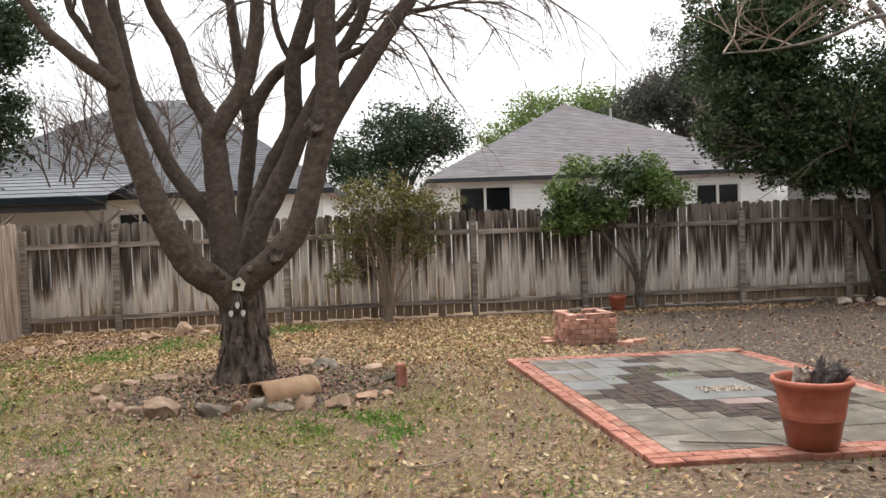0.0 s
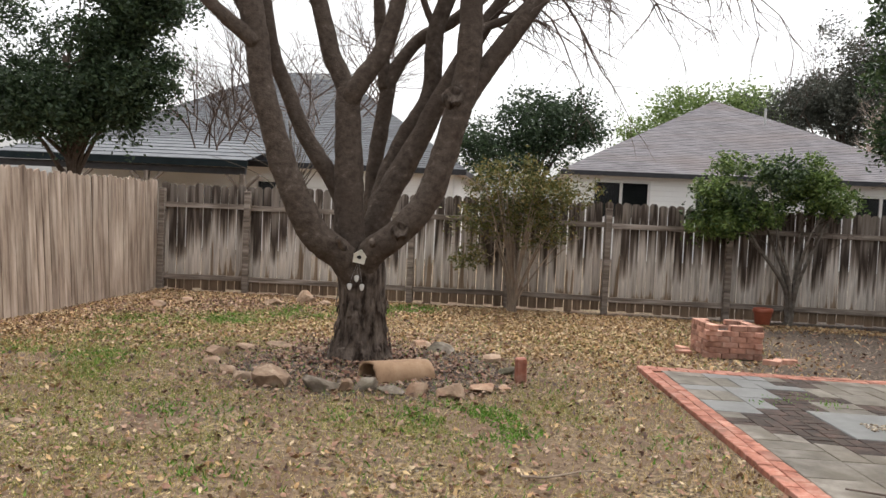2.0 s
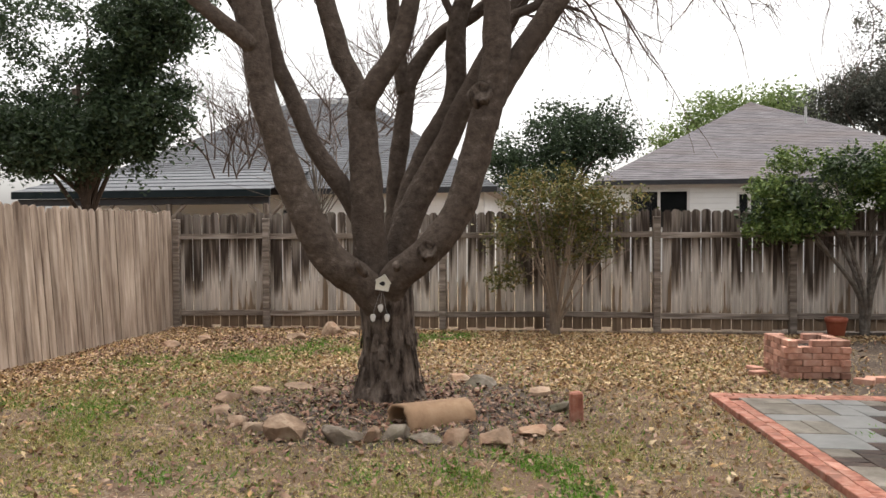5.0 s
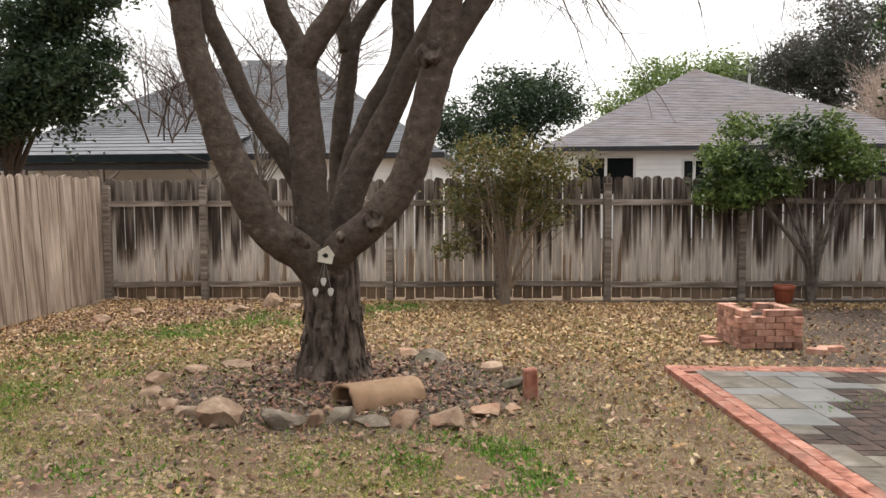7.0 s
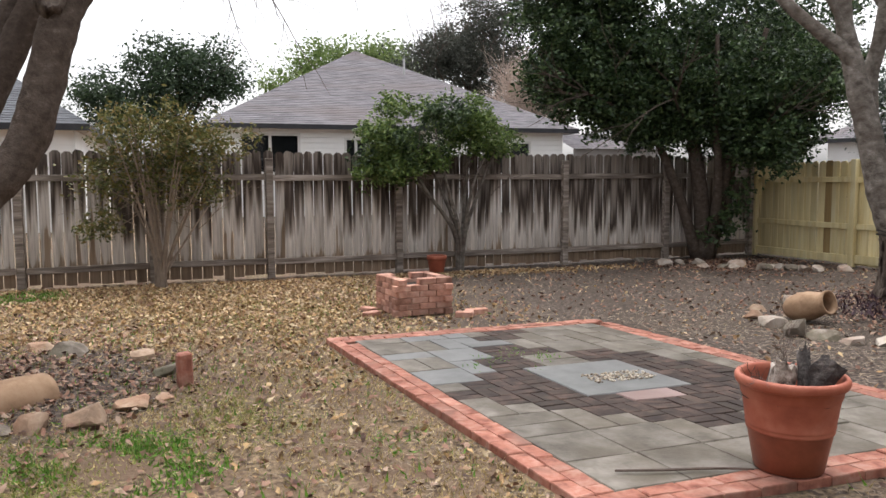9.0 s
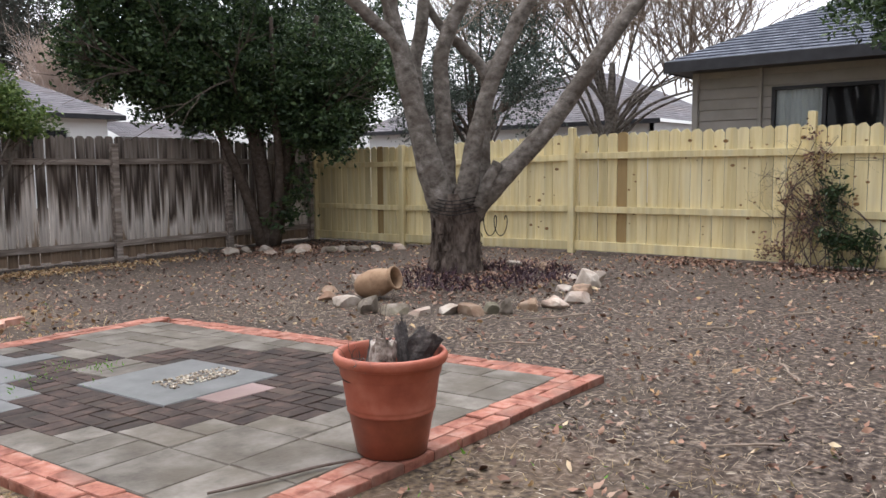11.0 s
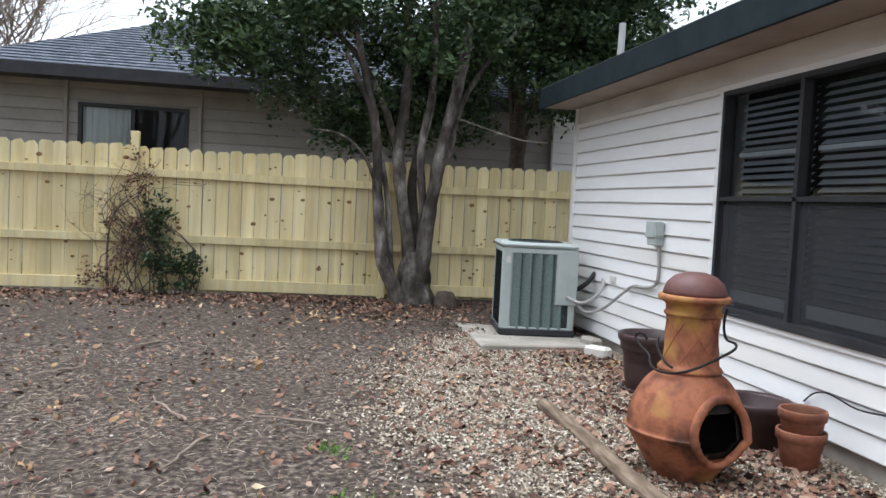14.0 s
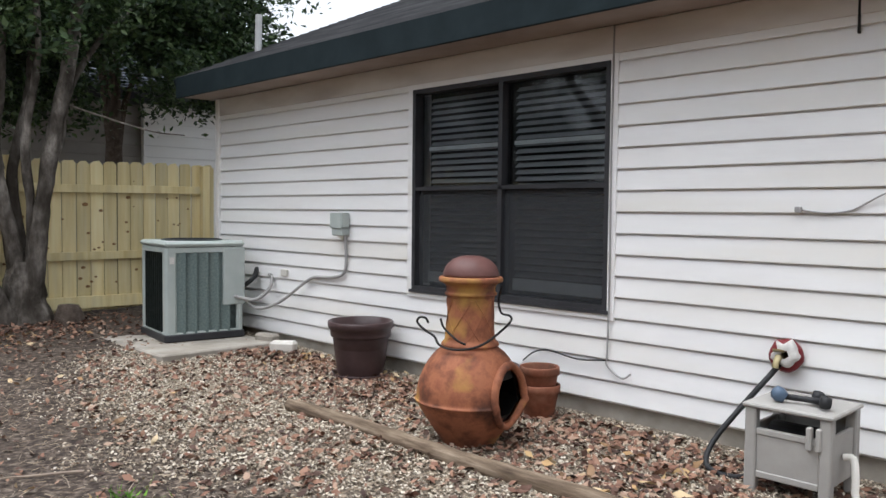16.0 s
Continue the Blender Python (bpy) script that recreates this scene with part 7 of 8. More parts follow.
# ---- round the pale tree ----
RING2 = [(3.62, 5.56, 0.15, 0.5), (3.5, 5.2, 0.2, 0.5), (3.38, 4.75, 0.21, 0.7), (3.46, 4.46, 0.17, 0.5), (3.56, 4.26, 0.19, 0.35), (3.73, 4.1, 0.14, 0.7), (3.8, 3.88, 0.17, 0.8), (3.97, 3.8, 0.13, 0.7), (4.06, 3.7, 0.14, 0.9),
         (4.35, 3.62, 0.17, 0.6), (4.56, 3.48, 0.18, 0.5), (4.88, 3.45, 0.2, 0.6), (5.2, 3.55, 0.17, 0.6), (5.72, 3.8, 0.24, 0.6), (6.05, 3.85, 0.16, 0.6), (6.28, 4.7, 0.2, 0.4), (6.28, 5.1, 0.17, 0.4), (4.6, 6.1, 0.17, 0.5), (4.0, 5.95, 0.16, 0.5), (5.9, 4.15, 0.15, 0.5), (5.3, 3.8, 0.14, 0.5)]
for i, (x, y, s, f) in enumerate(RING2):
    grey = i in (2, 3, 7, 8)
    rock("edging_rock", x, y, s * 0.95, f, ROCK_GREY if grey else ROCK_PALE if i % 3 else ROCK, "grey rock edging the pale tree's bed" if grey else "pale orange-tan rock edging the pale tree's bed", "rocks round the pale tree", 60 + i)
for i in range(17):
    t = i / 16
    bx = 5.5 + 1.9 * t + 0.18 * math.sin(i * 2.1)
    by = 10.35 - 2.1 * t ** 1.1 - 0.35 * math.sin(t * 3.1) + 0.12 * math.cos(i * 1.7)
    rock("edging_rock", bx, by, 0.13 + 0.05 * ((i * 7) % 5) / 5, 0.55, ROCK_PALE if i % 3 else ROCK_GREY, "pale rock edging the corner bed", "rocks of the corner bed", 90 + i)

jug = thing("clay_jug", (4.05, 5.05, 0.1), "sandy clay jar lying on its side", "jar")
jm = Matrix.Translation((3.92, 5.29, 0.13)) @ Matrix.Rotation(radians(-78), 4, "Z") @ Matrix.Rotation(radians(74), 4, "Y") @ Matrix.Scale(0.86, 4)
solid("body", *lathe([(0, -0.12), (0.1, -0.12), (0.14, -0.06), (0.165, 0.06), (0.16, 0.18), (0.135, 0.28), (0.12, 0.33), (0.125, 0.36), (0.138, 0.38), (0.138, 0.41), (0.118, 0.41), (0.105, 0.34), (0.13, 0.2), (0.13, 0.0), (0.0, -0.02)], 32, wob=0.03), PALE_CLAY, jug, m=jm, smooth=True)

# ---- along the house ----
pad = tagged(part("ac_pad", block((5.36, -2.26, -0.03), (6.78, -1.2, 0.075), 0.012), CONCRETE, None), "worn concrete slab under the air conditioner", "slab")

ac = thing("air_conditioner", (6.06, -1.86, 0.075), "grey-green outdoor air conditioner unit with louvred sides", "air conditioner")
acm = pose(6.19, -1.885, 0.078, 0, 0, -8)
H = 0.35
part("base_pan", block((-H - 0.012, -H - 0.012, 0), (H + 0.012, H + 0.012, 0.065), 0.01), DARK_TRIM, ac, "black base pan", m=acm)
part("coil", block((-H + 0.03, -H + 0.03, 0.04), (H - 0.03, H - 0.03, 0.82), 0.02), AC_DARK, ac, "dark finned coil", m=acm)
for sx in (-1, 1):
    for sy in (-1, 1):
        w1 = 0.10 if sx < 0 and sy > 0 else 0.06
        b = block((sx * H - (w1 if sx > 0 else 0), sy * H - (w1 if sy > 0 else 0), 0.04), (sx * H + (w1 if sx < 0 else 0), sy * H + (w1 if sy < 0 else 0), 0.83), 0.018)
        part("corner_post", b, AC_GREY, ac, m=acm)
for side in range(4):
    rm = acm @ Matrix.Rotation(side * math.pi / 2, 4, "Z")
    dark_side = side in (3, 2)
    # side 3 gets nine louvres in the darker colour, the others five mid-toned
    for k in range(5 if side != 3 else 9):
        n_l = 5 if side != 3 else 9
        s = -H + 0.12 + (2 * H - 0.2) * (k + 0.5) / n_l
        wv = (2 * H - 0.2) / n_l
        vs = [(-H - 0.004, s - wv * 0.45, 0.06), (-H + 0.03, s + wv * 0.1, 0.06), (-H + 0.028, s + wv * 0.45, 0.06), (-H - 0.004, s - wv * 0.25, 0.06)]
        vs = vs + [(a, b, 0.78) for a, b, _ in vs]
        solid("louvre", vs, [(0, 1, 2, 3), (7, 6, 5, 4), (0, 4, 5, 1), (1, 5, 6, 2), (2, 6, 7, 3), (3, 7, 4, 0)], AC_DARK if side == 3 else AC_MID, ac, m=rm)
for z in (0.05, 0.79):
    for side in range(4):
        part("band", block((-H - 0.002, -H + 0.02, z - 0.015), (-H + 0.03, H - 0.02, z + 0.03), 0.004), AC_GREY, ac, m=acm @ Matrix.Rotation(side * math.pi / 2, 4, "Z"))
part("service_panel", block((-H - 0.012, -H - 0.012, 0.3), (-H + 0.02, -H + 0.19, 0.815), 0.008), AC_GREY, ac, "plain service cover", m=acm)
top = block((-H - 0.015, -H - 0.015, 0.825), (H + 0.015, H + 0.015, 0.875), 0.02)
part("top_cap", top, AC_GREY, ac, m=acm)
solid("fan_guard", *lathe([(0.27, 0.874), (0.265, 0.885), (0.25, 0.887), (0.245, 0.878)], 36), AC_DARK, ac, "dark round fan guard", m=acm)
for k in range(6):
    r = 0.04 + 0.04 * k
    solid("guard_ring", *tube([(r * math.cos(a), r * math.sin(a), 0.884, 0.003) for a in np.linspace(0, 6.2832, 33)], 5, caps=False), BLACK_RUBBER, ac, m=acm)
part("label_plate", block((-H - 0.007, H - 0.075, 0.68), (-H, H - 0.035, 0.74), 0.001), SHELL, ac, "white maker's plate", m=acm)


def cable(name, pts, r, mat, label, per=5, category="cable"):
    root = thing(name, pts[0], label, category)
    solid("sheath", *tube(smooth_line([(*p, r) for p in pts], per), 8), mat, root, smooth=True)
    return root


dbox = thing("disconnect_box", (4.6, -2.4, 1.02), "grey metal electrical disconnect box on the siding", "electrical box")
part("case", block((4.535, -2.425, 1.03), (4.675, -2.34, 1.21), 0.008), AC_GREY, dbox)
part("cover", block((4.515, -2.40, 1.10), (4.535, -2.335, 1.22), 0.004), AC_GREY, dbox)
part("lid", block((4.53, -2.34, 1.09), (4.68, -2.328, 1.218), 0.004), AC_GREY, dbox)
cable("conduit", [(4.56, -2.39, 1.04), (4.55, -2.4, 0.85), (4.585, -2.4, 0.72), (4.75, -2.4, 0.675), (5.0, -2.4, 0.66), (5.15, -2.37, 0.58), (5.38, -2.3, 0.42), (5.6, -2.22, 0.35), (5.72, -2.16, 0.42), (5.78, -2.1, 0.46)], 0.013, WIRE, "grey flexible conduit from the wall to the air conditioner")
cable("refrigerant_line", [(5.8, -2.1, 0.45), (5.62, -2.2, 0.43), (5.58, -2.32, 0.52), (5.66, -2.4, 0.62), (5.75, -2.43, 0.64)], 0.016, WIRE, "pale insulated pipe looping into the wall")
cable("refrigerant_line", [(5.9, -2.2, 0.5), (5.85, -2.32, 0.6), (5.95, -2.42, 0.68)], 0.022, BLACK_RUBBER, "black insulated pipe into the wall")
part_plate = tagged(part("wall_plate", block((5.42, -2.425, 0.64), (5.52, -2.40, 0.70), 0.004), PALE_PLASTIC, None), "small white plate on the siding", "plate")
for i, (x, y, a) in enumerate(((5.5, -2.25, 0.2), (5.1, -2.16, 0.7))):
    cb = thing("concrete_block", (x, y, 0.0), "small pale concrete block beside the pad", "block", "blocks by the pad")
    part("block", block((-0.11, -0.06, 0), (0.11, 0.06, 0.1), 0.02), CONCRETE if i == 0 else PALE_PLASTIC, cb, m=pose(x, y, gz(x, y), 0, 0, math.degrees(a)))

brown = thing("brown_planter", (4.02, -2.14, 0.0), "large empty dark brown plastic planter", "planter")
bm_p = [(0, 0.01), (0.165, 0.01), (0.17, 0.03), (0.185, 0.1), (0.2, 0.24), (0.21, 0.3), (0.222, 0.305), (0.226, 0.32), (0.228, 0.36), (0.238, 0.365), (0.246, 0.38), (0.246, 0.41), (0.238, 0.42), (0.225, 0.415), (0.21, 0.3), (0.18, 0.1), (0.0, 0.08)]
solid("body", *lathe(bm_p, 44, (4.02, -2.13, gz(4.02, -2.13))), BROWN_PLASTIC, brown, smooth=True)
solid("saucer", *lathe([(0.0, 0.0), (0.2, 0.0), (0.215, 0.03), (0.205, 0.032), (0.19, 0.01)], 40, (4.02, -2.13, gz(4.02, -2.13))), BROWN_PLASTIC, brown, smooth=True)
basin = thing("black_planter", (2.78, -2.12, 0.0), "low dark plastic planter behind the chiminea", "planter")
solid("body", *lathe([(0, 0.0), (0.17, 0.0), (0.2, 0.2), (0.215, 0.21), (0.22, 0.25), (0.21, 0.26), (0.195, 0.24), (0.16, 0.04), (0, 0.03)], 36, (2.78, -2.16, 0.0)), BROWN_PLASTIC, basin, smooth=True)
clay_pot("clay_pot", 2.36, -2.18, 0.125, 0.2, OLD_TERRA, "terracotta pot holding a second pot", None)
clay_pot("clay_pot", 2.36, -2.18, 0.12, 0.2, OLD_TERRA, "terracotta pot stacked in another with leaves", SOIL, z=0.11)

# chiminea
chim = thing("chiminea", (2.3, -1.5, 0.0), "weathered orange clay chiminea with a dark lid", "chiminea")
cx, cy = 2.3, -1.5
CH = [(0.0, 0.0), (0.135, 0.0), (0.15, 0.012), (0.205, 0.09), (0.258, 0.175), (0.279, 0.215), (0.289, 0.225), (0.292, 0.235), (0.284, 0.245), (0.279, 0.3), (0.262, 0.36), (0.228, 0.43), (0.19, 0.48), (0.158, 0.505), (0.15, 0.515), (0.156, 0.527), (0.148, 0.54),
      (0.134, 0.56), (0.127, 0.64), (0.124, 0.72), (0.128, 0.785), (0.137, 0.79), (0.139, 0.802), (0.131, 0.81), (0.134, 0.84), (0.152, 0.855), (0.168, 0.862), (0.172, 0.875), (0.166, 0.888), (0.148, 0.89)]
fine = [tuple(v) for v in smooth_line(CH, 3)]
fine = [(max(r, 0), z) for r, z in fine]
n = 96
vs, fs = lathe(fine, n, (cx, cy, 0), 0.012)
MA, MZ, MHA, MHZ = math.atan2(-0.2, -0.98), 0.275, 0.54, 0.155


def in_mouth(p):
    a = math.atan2(p[1] - cy, p[0] - cx) - MA
    a = (a + math.pi) % (2 * math.pi) - math.pi
    return (a / MHA) ** 2 + ((p[2] - MZ) / MHZ) ** 2 < 1 and math.hypot(p[0] - cx, p[1] - cy) > 0.18


keep = [f for f in fs if not all(in_mouth(vs[i]) for i in f)]
solid("body", vs, keep, CLAY, chim, smooth=True)


def body_r(z):
    return float(np.interp(z, [q[1] for q in CH], [q[0] for q in CH]))


ring = []
for t in np.linspace(0, 2 * math.pi, 49):
    a, z = MA + MHA * 1.04 * math.cos(t), MZ + MHZ * 1.04 * math.sin(t)
    r = body_r(z) + 0.008
    ring.append((cx + r * math.cos(a), cy + r * math.sin(a), z, 0.021))
solid("mouth_rim", *tube(ring, 10, 0.15, caps=False), CLAY, chim, "thick clay lip round the mouth", smooth=True)
inner = [(max(r - 0.03, 0.0), z + (0.03 if z < 0.05 else 0)) for r, z in CH if z < 0.6]
iv, ifc = lathe(inner, 60, (cx, cy, 0))
solid("firebox", iv, [f for f in [tuple(reversed(q)) for q in ifc] if not all(in_mouth(iv[i]) for i in f)], SOOT, chim, "sooty black firebox", smooth=True)
solid("lid", *lathe([(0.0, 1.0), (0.05, 0.998), (0.1, 0.98), (0.135, 0.945), (0.15, 0.905), (0.15, 0.888), (0.0, 0.887)], 36, (cx, cy, 0), 0.03), MAROON, chim, "dark domed lid", smooth=True)
for k in range(14):
    a = 2 * math.pi * k / 14
    line = [(cx + (body_r(z) + 0.001) * math.cos(a + s * (z - 0.56) * 5), cy + (body_r(z) + 0.001) * math.sin(a + s * (z - 0.56) * 5), z, 0.0025) for s in ((1,) if k % 2 else (-1,)) for z in np.linspace(0.56, 0.77, 8)]
    solid("neck_moulding", *tube(line, 6), CLAY, chim)
hook = thing("iron_hanger", (cx, cy, 0.6), "bent black iron plant hanger looped over the chiminea neck", "hanger")


def round_neck(a, z, r=0.16):
    return (cx + r * math.cos(a), cy + r * math.sin(a), z)


def beside(k, o, z):
    """A place k across the neck's face and o before it."""
    return (cx + 0.728 * k - 0.686 * o, cy + 0.686 * k + 0.728 * o, z)


wire1 = [beside(0.225, 0.0, 0.635), beside(0.24, 0.0, 0.66), beside(0.27, 0.0, 0.665), beside(0.285, 0.0, 0.64), beside(0.25, 0.02, 0.605), beside(0.19, 0.05, 0.57), beside(0.165, 0.09, 0.535), beside(0.1, 0.155, 0.52),
         beside(0.0, 0.19, 0.53), beside(-0.08, 0.175, 0.56), beside(-0.16, 0.1, 0.61), beside(-0.215, 0.03, 0.655), beside(-0.21, 0.01, 0.68), beside(-0.165, 0.0, 0.695), beside(-0.15, 0.0, 0.76), beside(-0.165, 0.02, 0.84)]
solid("wire", *tube(smooth_line([(*p, 0.0065) for p in wire1], 5), 8), IRON, hook, smooth=True)
wire2 = [round_neck(0.9, 0.66, 0.16), round_neck(1.3, 0.62, 0.16), round_neck(1.9, 0.57, 0.17), round_neck(2.2, 0.55, 0.18)]
solid("wire", *tube(smooth_line([(*p, 0.006) for p in wire2], 5), 8), IRON, hook, smooth=True)

timber = thing("timber_edging", (2.4, -1.17, 0.03), "weathered half-round timber edging the gravel", "timber")
solid("log", *tube(smooth_line([(3.5, -1.16, 0.03, 0.042), (2.9, -1.18, 0.027, 0.045), (2.2, -1.16, 0.027, 0.045), (1.6, -1.19, 0.025, 0.046), (0.9, -1.2, 0.022, 0.045)], 9), 14, 0.16, 4.0), LOG, timber, smooth=True)

# hose reel box
reel = thing("hose_reel_box", (0.75, -2.05, 0.0), "grey resin hose reel box with a pale crank", "hose reel")
rx0, rx1, ry0, ry1, rh = 0.57, 0.94, -2.2, -1.85, 0.40
for x in (rx0, rx1 - 0.05):
    for y in (ry0, ry1 - 0.05):
        part("leg", block((x, y, 0), (x + 0.05, y + 0.05, rh - 0.02), 0.006), GREY_PLASTIC, reel)
part("top", block((rx0 - 0.01, ry0 - 0.01, rh - 0.02), (rx1 + 0.01, ry1 + 0.01, rh), 0.006), GREY_PLASTIC, reel)
part("front_panel", block((rx0 + 0.05, ry1 - 0.03, 0.08), (rx1 - 0.05, ry1 - 0.012, 0.27), 0.004), GREY_PLASTIC, reel)
part("front_rail", block((rx0 + 0.05, ry1 - 0.034, 0.262), (rx1 - 0.05, ry1 - 0.006, 0.29), 0.004), GREY_PLASTIC, reel)
part("front_rail", block((rx0 + 0.05, ry1 - 0.034, 0.07), (rx1 - 0.05, ry1 - 0.006, 0.1), 0.004), GREY_PLASTIC, reel)
part("side_panel", block((rx0 + 0.012, ry0 + 0.05, 0.08), (rx0 + 0.03, ry1 - 0.05, 0.3), 0.004), GREY_PLASTIC, reel)
part("side_panel", block((rx1 - 0.03, ry0 + 0.05, 0.08), (rx1 - 0.012, ry1 - 0.05, 0.3), 0.004), GREY_PLASTIC, reel)
part("back_panel", block((rx0 + 0.05, ry0 + 0.012, 0.08), (rx1 - 0.05, ry0 + 0.03, 0.36), 0.004), GREY_PLASTIC, reel)
solid("drum", *tube([(rx0 + 0.06, -2.02, 0.2, 0.1), (rx1 - 0.06, -2.02, 0.2, 0.1)], 20), BLACK_RUBBER, reel, "black coiled hose on the drum")
solid("crank", *tube(smooth_line([(rx0 - 0.0, -2.0, 0.2, 0.016), (rx0 - 0.04, -2.0, 0.2, 0.016), (rx0 - 0.06, -1.97, 0.12, 0.016), (rx0 - 0.07, -1.95, 0.05, 0.016), (rx0 - 0.13, -1.93, 0.03, 0.016)], 3), 10), PALE_PLASTIC, reel, "white plastic crank")
for x in (0.62, 0.66):
    part("latch", block((x - 0.012, ry1 - 0.02, 0.24), (x + 0.012, ry1 + 0.012, 0.34), 0.006), GREY_PLASTIC, reel, "grey latch")
cable("garden_hose", [(1.0, -2.36, 0.49), (1.03, -2.3, 0.43), (1.12, -2.18, 0.27), (1.19, -2.06, 0.12), (1.17, -1.96, 0.035), (1.05, -1.92, 0.02), (0.96, -1.98, 0.03), (0.9, -2.05, 0.1)], 0.014, BLACK_RUBBER, "black garden hose from the tap to the reel", category="hose")
cable("garden_hose", [(0.93, -2.1, 0.22), (1.0, -2.12, 0.25), (1.03, -2.12, 0.2), (0.99, -2.1, 0.14), (0.93, -2.08, 0.14)], 0.014, BLACK_RUBBER, "loop of black garden hose at the reel", category="hose")
tap = thing("garden_tap", (1.0, -2.42, 0.52), "brass garden tap with a dark red collar and white rag", "tap")
tm = pose(0.98, -2.415, 0.535, -90, 0, 0)
solid("collar", *lathe([(0, 0.0), (0.06, 0.0), (0.082, 0.01), (0.085, 0.03), (0.07, 0.045), (0.03, 0.045)], 24, wob=0.12), RED_PAINT, tap, "dark red padded collar", m=tm, smooth=True)
solid("rag", *lathe([(0.02, 0.035), (0.05, 0.04), (0.066, 0.055), (0.06, 0.075), (0.045, 0.085), (0.02, 0.08)], 20, wob=0.5), SHELL, tap, "white rag", m=tm @ Matrix.Translation((-0.012, -0.01, 0.0)), smooth=True)
solid("valve", *tube([(0.99, -2.4, 0.535, 0.018), (0.995, -2.33, 0.53, 0.018), (1.0, -2.315, 0.5, 0.016), (1.0, -2.31, 0.48, 0.016)], 12), BRASS, tap, "brass valve body")
solid("handle", *lathe([(0.0, 0), (0.028, 0.0), (0.03, 0.008), (0.0, 0.012)], 10), BRASS, tap, "green-brass tap handle", m=pose(0.995, -2.33, 0.56, 20, 0, 0))
sprayer = thing("hose_sprayer", (0.72, -1.98, rh), "blue-grey hose nozzle with black knobs", "nozzle")
solid("head", *lathe([(0, -0.03), (0.025, -0.028), (0.034, 0.0), (0.03, 0.024), (0.012, 0.035)], 18), BLUE_PLASTIC, sprayer, m=pose(0.83, -1.95, rh + 0.036, 0, 60, 20), smooth=True)
solid("handle", *tube([(0.82, -1.95, rh + 0.03, 0.014), (0.74, -1.98, rh + 0.026, 0.013), (0.65, -1.97, rh + 0.03, 0.015)], 12), BLACK_RUBBER, sprayer, smooth=True)
for x, y in ((0.63, -1.94), (0.69, -2.02)):
    solid("knob", *lathe([(0, -0.025), (0.024, -0.02), (0.03, 0), (0.027, 0.02), (0, 0.026)], 16), BLACK_RUBBER, sprayer, m=pose(x, y, rh + 0.035, 0, 80, 30), smooth=True)

cable("window_cable", [(2.03, -2.408, 2.33), (2.035, -2.406, 1.6), (2.03, -2.406, 0.8), (2.035, -2.406, 0.42), (2.03, -2.4, 0.33), (1.93, -2.4, 0.27), (1.87, -2.4, 0.3)], 0.006, WIRE, "pale cable running down beside the window")
cable("loose_wire", [(2.68, -2.41, 0.27), (2.58, -2.4, 0.34), (2.46, -2.4, 0.365), (2.25, -2.4, 0.34), (2.04, -2.4, 0.36)], 0.005, BLACK_RUBBER, "dark loose wire along the siding")
cable("loose_wire", [(0.95, -2.41, 1.26), (0.82, -2.41, 1.245), (0.7, -2.41, 1.26), (0.55, -2.4, 1.34), (0.4, -2.4, 1.36)], 0.004, WIRE, "thin pale wire hooked to the siding")
eye = tagged(part("wall_hook", block((0.935, -2.425, 1.245), (0.965, -2.395, 1.275), 0.003), WIRE, None), "small grey cable clip on the siding", "clip")
tagged(part("wall_rod", block((0.695, -2.425, 2.08), (0.707, -2.405, 2.31), 0.003), IRON, None), "short dark rod hanging on the siding", "rod")

# vine on the fence post
vine = thing("fence_vine", (8.05, 2.1, 0.1), "half-dead climbing vine on the new fence", "vine")
v_rng = random.Random(17)
strands = []
for i in range(26):
    y0 = 2.1 + v_rng.gauss(0, 0.28)
    h = v_rng.uniform(0.6, 1.55)
    strands.append(tube(smooth_line([(8.07 - v_rng.uniform(0, 0.1), y0, 0.05, 0.007), (8.06, y0 + v_rng.gauss(0, 0.15), 0.1 + h * 0.35, 0.006), (8.08 - v_rng.uniform(0, 0.08), 2.22 + v_rng.gauss(0, 0.15), 0.1 + h * 0.7, 0.005), (8.1, 2.22 + v_rng.gauss(0, 0.2), 0.1 + h, 0.003)], 4), 5))
solid("strand", *joined(strands), TWIG, vine)
solid("tendril", *sprays([((8.06, 2.2 + v_rng.gauss(0, 0.25), v_rng.uniform(0.2, 1.4)), (-0.25, v_rng.gauss(0, 1), v_rng.gauss(0, 0.7))) for _ in range(60)], v_rng, 2, 0.8, 0.32, 0.003, kids=(3, 5)), TWIG, vine)
crown("green_foliage", [((7.98, 1.78, 0.38), (0.14, 0.34, 0.26)), ((8.04, 1.95, 0.85), (0.08, 0.2, 0.35))], 60, 22, 0.09, 0.06, LEAF_DARK, vine, 81, hollow=0.1)
crown("dry_foliage", [((8.04, 2.25, 0.9), (0.08, 0.3, 0.6)), ((8.03, 2.5, 0.3), (0.1, 0.35, 0.25)), ((8.06, 2.2, 1.45), (0.06, 0.18, 0.3))], 60, 14, 0.09, 0.05, LITTER_DARK, vine, 82, hollow=0.1)

plants = thing("bed_plants", (5.3, 4.9, 0.05), "dark purple low ground plants round the pale tree", "plants", kind="stuff")
PURPLE = leafy("purple_bed_leaves", [(0.03, 0.015, 0.022), (0.06, 0.03, 0.04), (0.10, 0.055, 0.065)], through_light=0.0)
prng = np.random.default_rng(19)
ang, rad_ = prng.uniform(0, 6.28, 900), prng.uniform(0.4, 1.25, 900)
pp = np.stack([5.4 + rad_ * np.cos(ang), 4.9 + rad_ * np.sin(ang) * 0.8, np.full(900, 0.1)], 1)
